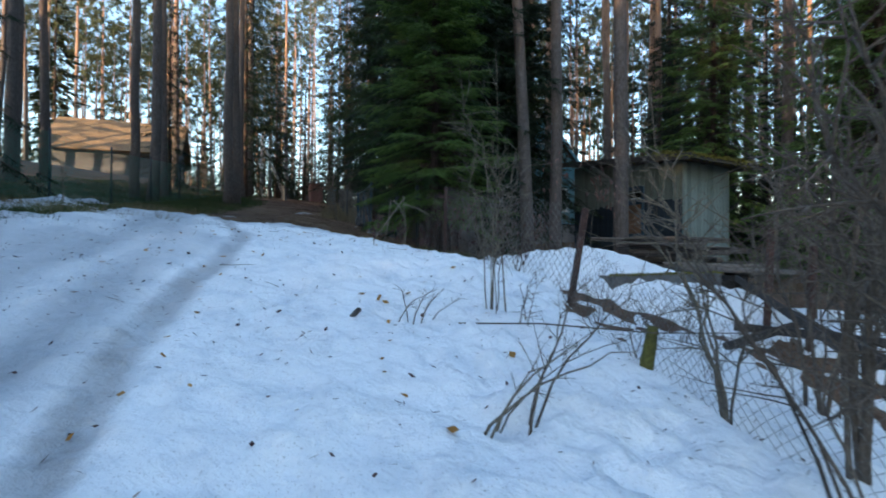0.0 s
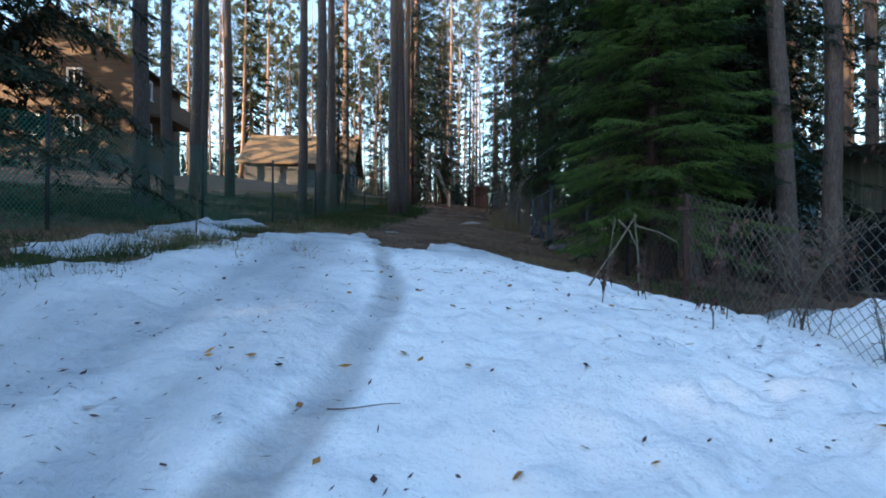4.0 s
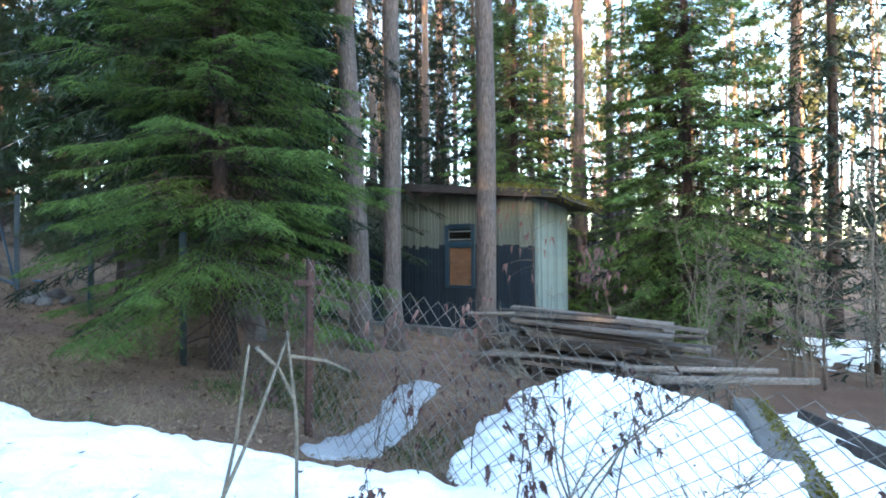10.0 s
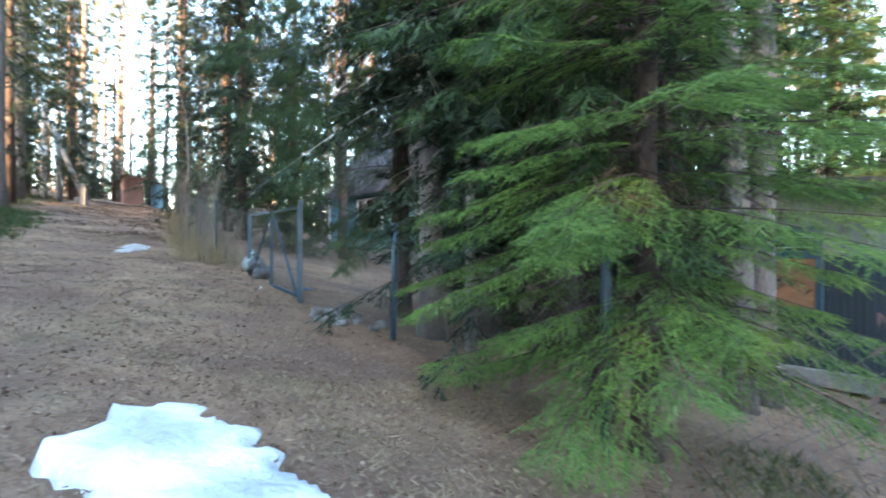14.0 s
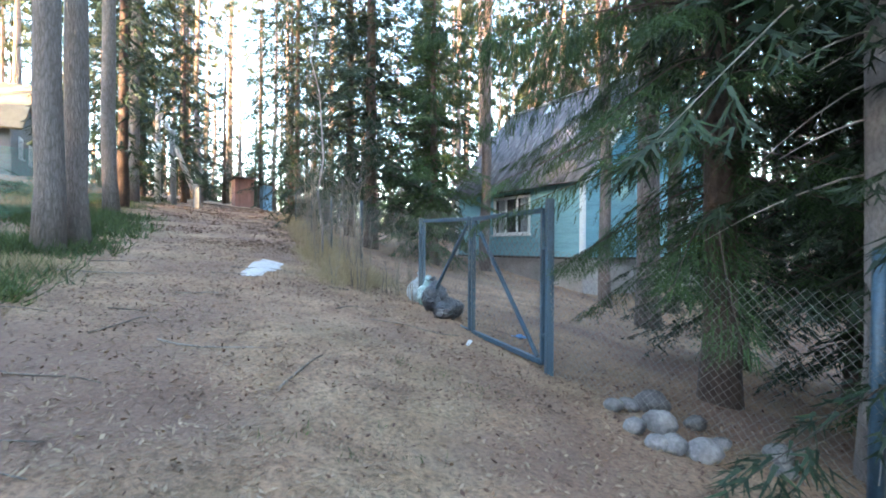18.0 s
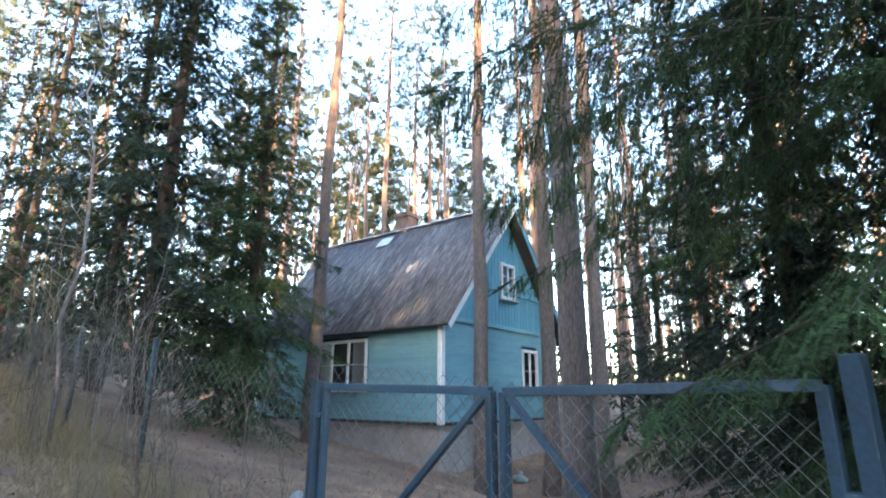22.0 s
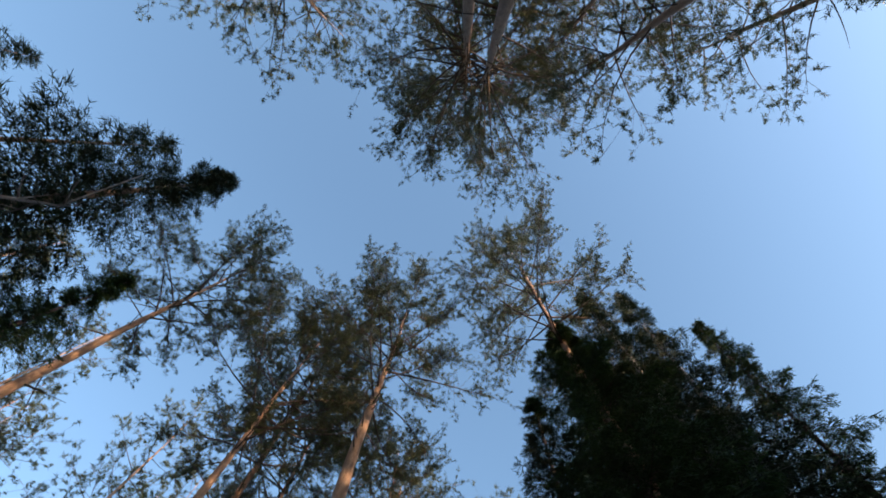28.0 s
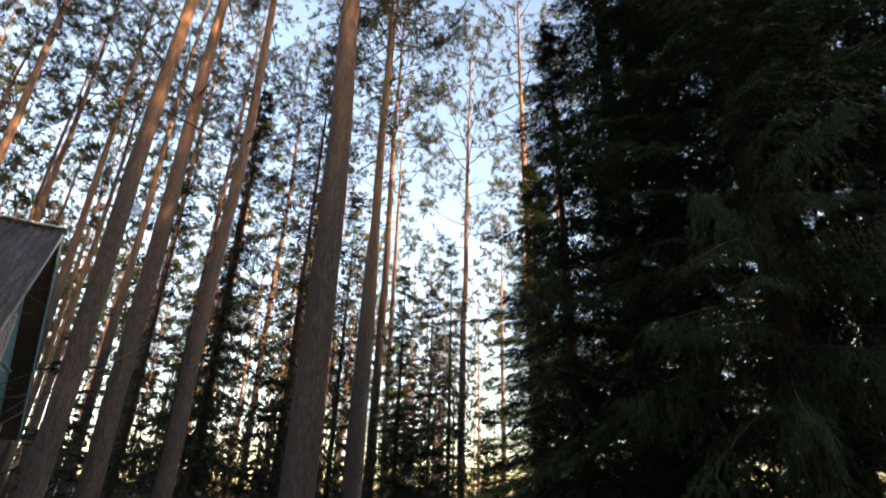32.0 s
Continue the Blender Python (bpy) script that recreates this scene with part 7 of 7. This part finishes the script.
x, y = scatter(9000, -10, -5.5, 11, 22, lambda x, y: bare(x, y) * np.clip(1.1 - np.abs(road_u(x, y) + 3.0) / 1.0, 0, 1) * np.clip(0.6 + 0.6 * wave(x, y, 1.9, 1.0), 0, 1))
tufts("dry_grass", x, y, 8, 0.2, 0.008, "dry_grass", "dry tussocks along the verge of the lane", "grass", 0.07, 0.8)
x, y = scatter(5000, -3, 10, 10.5, 31, lambda x, y: bare(x, y) * (road_u(x, y) > 1.6) * np.clip(0.12 + 0.5 * wave(x, y, 1.1, 1.0), 0, 1))
tufts("garden_grass", x, y, 7, 0.12, 0.008, "dry_grass", "thin dead grass in the garden", "grass", 0.07, 0.8)
x, y = scatter(800, -1.6, 1.4, 9.8, 13.2, lambda x, y: bare(x, y) * np.clip(wave(x, y, 2.3, 1.0), 0, 1))
tufts("green_undergrowth", x, y, 10, 0.14, 0.018, "green_shrub", "low green berry shrubs under the young spruce", "shrub", 0.07, 0.8)
x, y = scatter(400, -5.5, -2.6, 14.5, 19, lambda x, y: np.clip(wave(x, y, 2.6, 3.0) - 0.55, 0, 1) * 2)
tufts("lane_grass", x, y, 12, 0.07, 0.007, "green_shrub", "small green grass tufts on the lane", "grass", 0.06, 0.6)


def flat_bits(name, x, y, L, W, mat, label, category, lift=0.008, on=land, curl=0.35):
    n = len(x)
    a = gg.uniform(0, 6.3, n)
    D = unit(np.column_stack([np.cos(a), np.sin(a), gg.normal(0, curl, n)]))
    S = np.column_stack([-np.sin(a), np.cos(a), gg.normal(0, curl, n)]) * (W * gg.uniform(0.5, 1.3, n))[:, None] * 0.5
    C = np.column_stack([x, y, on(x, y) + lift + gg.uniform(0, 0.012, n)])
    l = (L * gg.uniform(0.5, 1.4, n))[:, None] * 0.5
    up = np.array([[0, 0, 1.0]]) * l * 0.35
    V = np.stack([C - D * l, C - S + up * 0.2, C + D * l + up * 0.5, C + S], 1).reshape(-1, 3)
    return tagged(new(name, tri_mesh(name, V, np.arange(len(V)).reshape(-1, 4), M[mat])), label, category, kind="stuff")


x, y = scatter(40000, -13, -4, 26, 44, lambda x, y: np.clip(1.15 - np.abs(road_u(x, y)) / 3.5, 0, 1) * np.clip(0.6 + 0.5 * wave(x, y, 1.7, 2.5), 0.1, 1))
flat_bits("leaf_litter", x, y, 0.09, 0.03, "dead_leaf", "brown leaves strewn up the lane", "litter")
x, y = scatter(150000, -9, 3, 9, 27, lambda x, y: bare(x, y) * np.clip(1.15 - np.abs(road_u(x, y) - 0.3) / 4.5, 0, 1) * np.clip(0.6 + 0.5 * wave(x, y, 1.7, 2.5), 0.1, 1))
flat_bits("leaf_litter", x, y, 0.06, 0.012, "litter", "brown needles and leaf litter on the lane", "litter")
x, y = scatter(36000, -8, 3, 9, 26, lambda x, y: bare(x, y) * np.clip(1.1 - np.abs(road_u(x, y) - 1.2) / 3.5, 0, 1))
flat_bits("fallen_leaves", x, y, 0.042, 0.024, "litter", "curled brown fallen leaves", "litter")
x, y = scatter(36000, -8.5, 3, 9, 27, lambda x, y: bare(x, y) * np.clip(1.1 - np.abs(road_u(x, y) - 0.8) / 4.5, 0, 1) * np.clip(0.5 + 0.7 * wave(x, y, 1.3, 0.5), 0.05, 1))
flat_bits("brown_leaves", x, y, 0.045, 0.024, "dead_leaf", "dark brown rotting leaves on the lane", "litter")
x, y = scatter(5200, -4.5, 1.2, 9.6, 14.5, lambda x, y: bare(x, y) * np.clip((road_u(x, y) - 0.9) / 0.8, 0, 1) * np.clip(0.35 + 0.6 * wave(x, y, 1.9, 1.5), 0, 1))
tufts("dead_grass", x, y, 6, 0.14, 0.006, "dry_grass", "flattened dead grass beside the melting snow", "grass", 0.07, 1.4)
x, y = scatter(7000, -4, 10, 10, 31, lambda x, y: bare(x, y) * (road_u(x, y) > 2.0))
flat_bits("garden_litter", x, y, 0.07, 0.03, "dead_leaf", "dead leaves lying in the garden", "litter")
x, y = scatter(4200, 0.8, 6.5, 2.8, 9.0, lambda x, y: bare(x, y) * 0.9)
flat_bits("hollow_litter", x, y, 0.07, 0.03, "dead_leaf", "dead leaves lying in the hollow", "litter")
x, y = scatter(700, 0.8, 6.0, 3.0, 8.5, lambda x, y: bare(x, y) * np.clip(0.4 + 0.6 * wave(x, y, 2.3, 1.0), 0, 1))
tufts("hollow_grass", x, y, 8, 0.24, 0.007, "dry_grass", "dead grass tussocks at the edge of the hollow", "grass", 0.06, 0.8)
on_snow = lambda x, y: snow_surface(x, y)
x, y = scatter(5200, -6, 4.5, 0.8, 11, lambda x, y: (snow_depth(x, y) > 0.03) * np.clip(0.5 + 0.6 * wave(x, y, 1.4, 1.0), 0.1, 1))
flat_bits("needle_debris", x, y, 0.045, 0.008, "dark_leaf", "dark needles and twig bits strewn on snow", "litter", 0.006, on_snow)
x, y = scatter(420, -4.5, 2.5, 0.8, 10, lambda x, y: (snow_depth(x, y) > 0.03) * 0.8)
flat_bits("dark_debris", x, y, 0.05, 0.025, "dark_leaf", "dark bark flakes strewn on snow", "litter", 0.008, on_snow)
x, y = scatter(110, -3.2, 0.5, 1.0, 9, lambda x, y: (snow_depth(x, y) > 0.03) * 0.8)
flat_bits("orange_leaves", x, y, 0.06, 0.04, "orange_leaf", "orange fallen leaves on the snow", "leaf", 0.008, on_snow)
x, y = scatter(900, 0.0, 4.6, 10.6, 13.6, lambda x, y: bare(x, y) * 0.9)
flat_bits("needle_mat", x, y, 0.08, 0.02, "litter", "brown needle mat by the lumber", "litter")
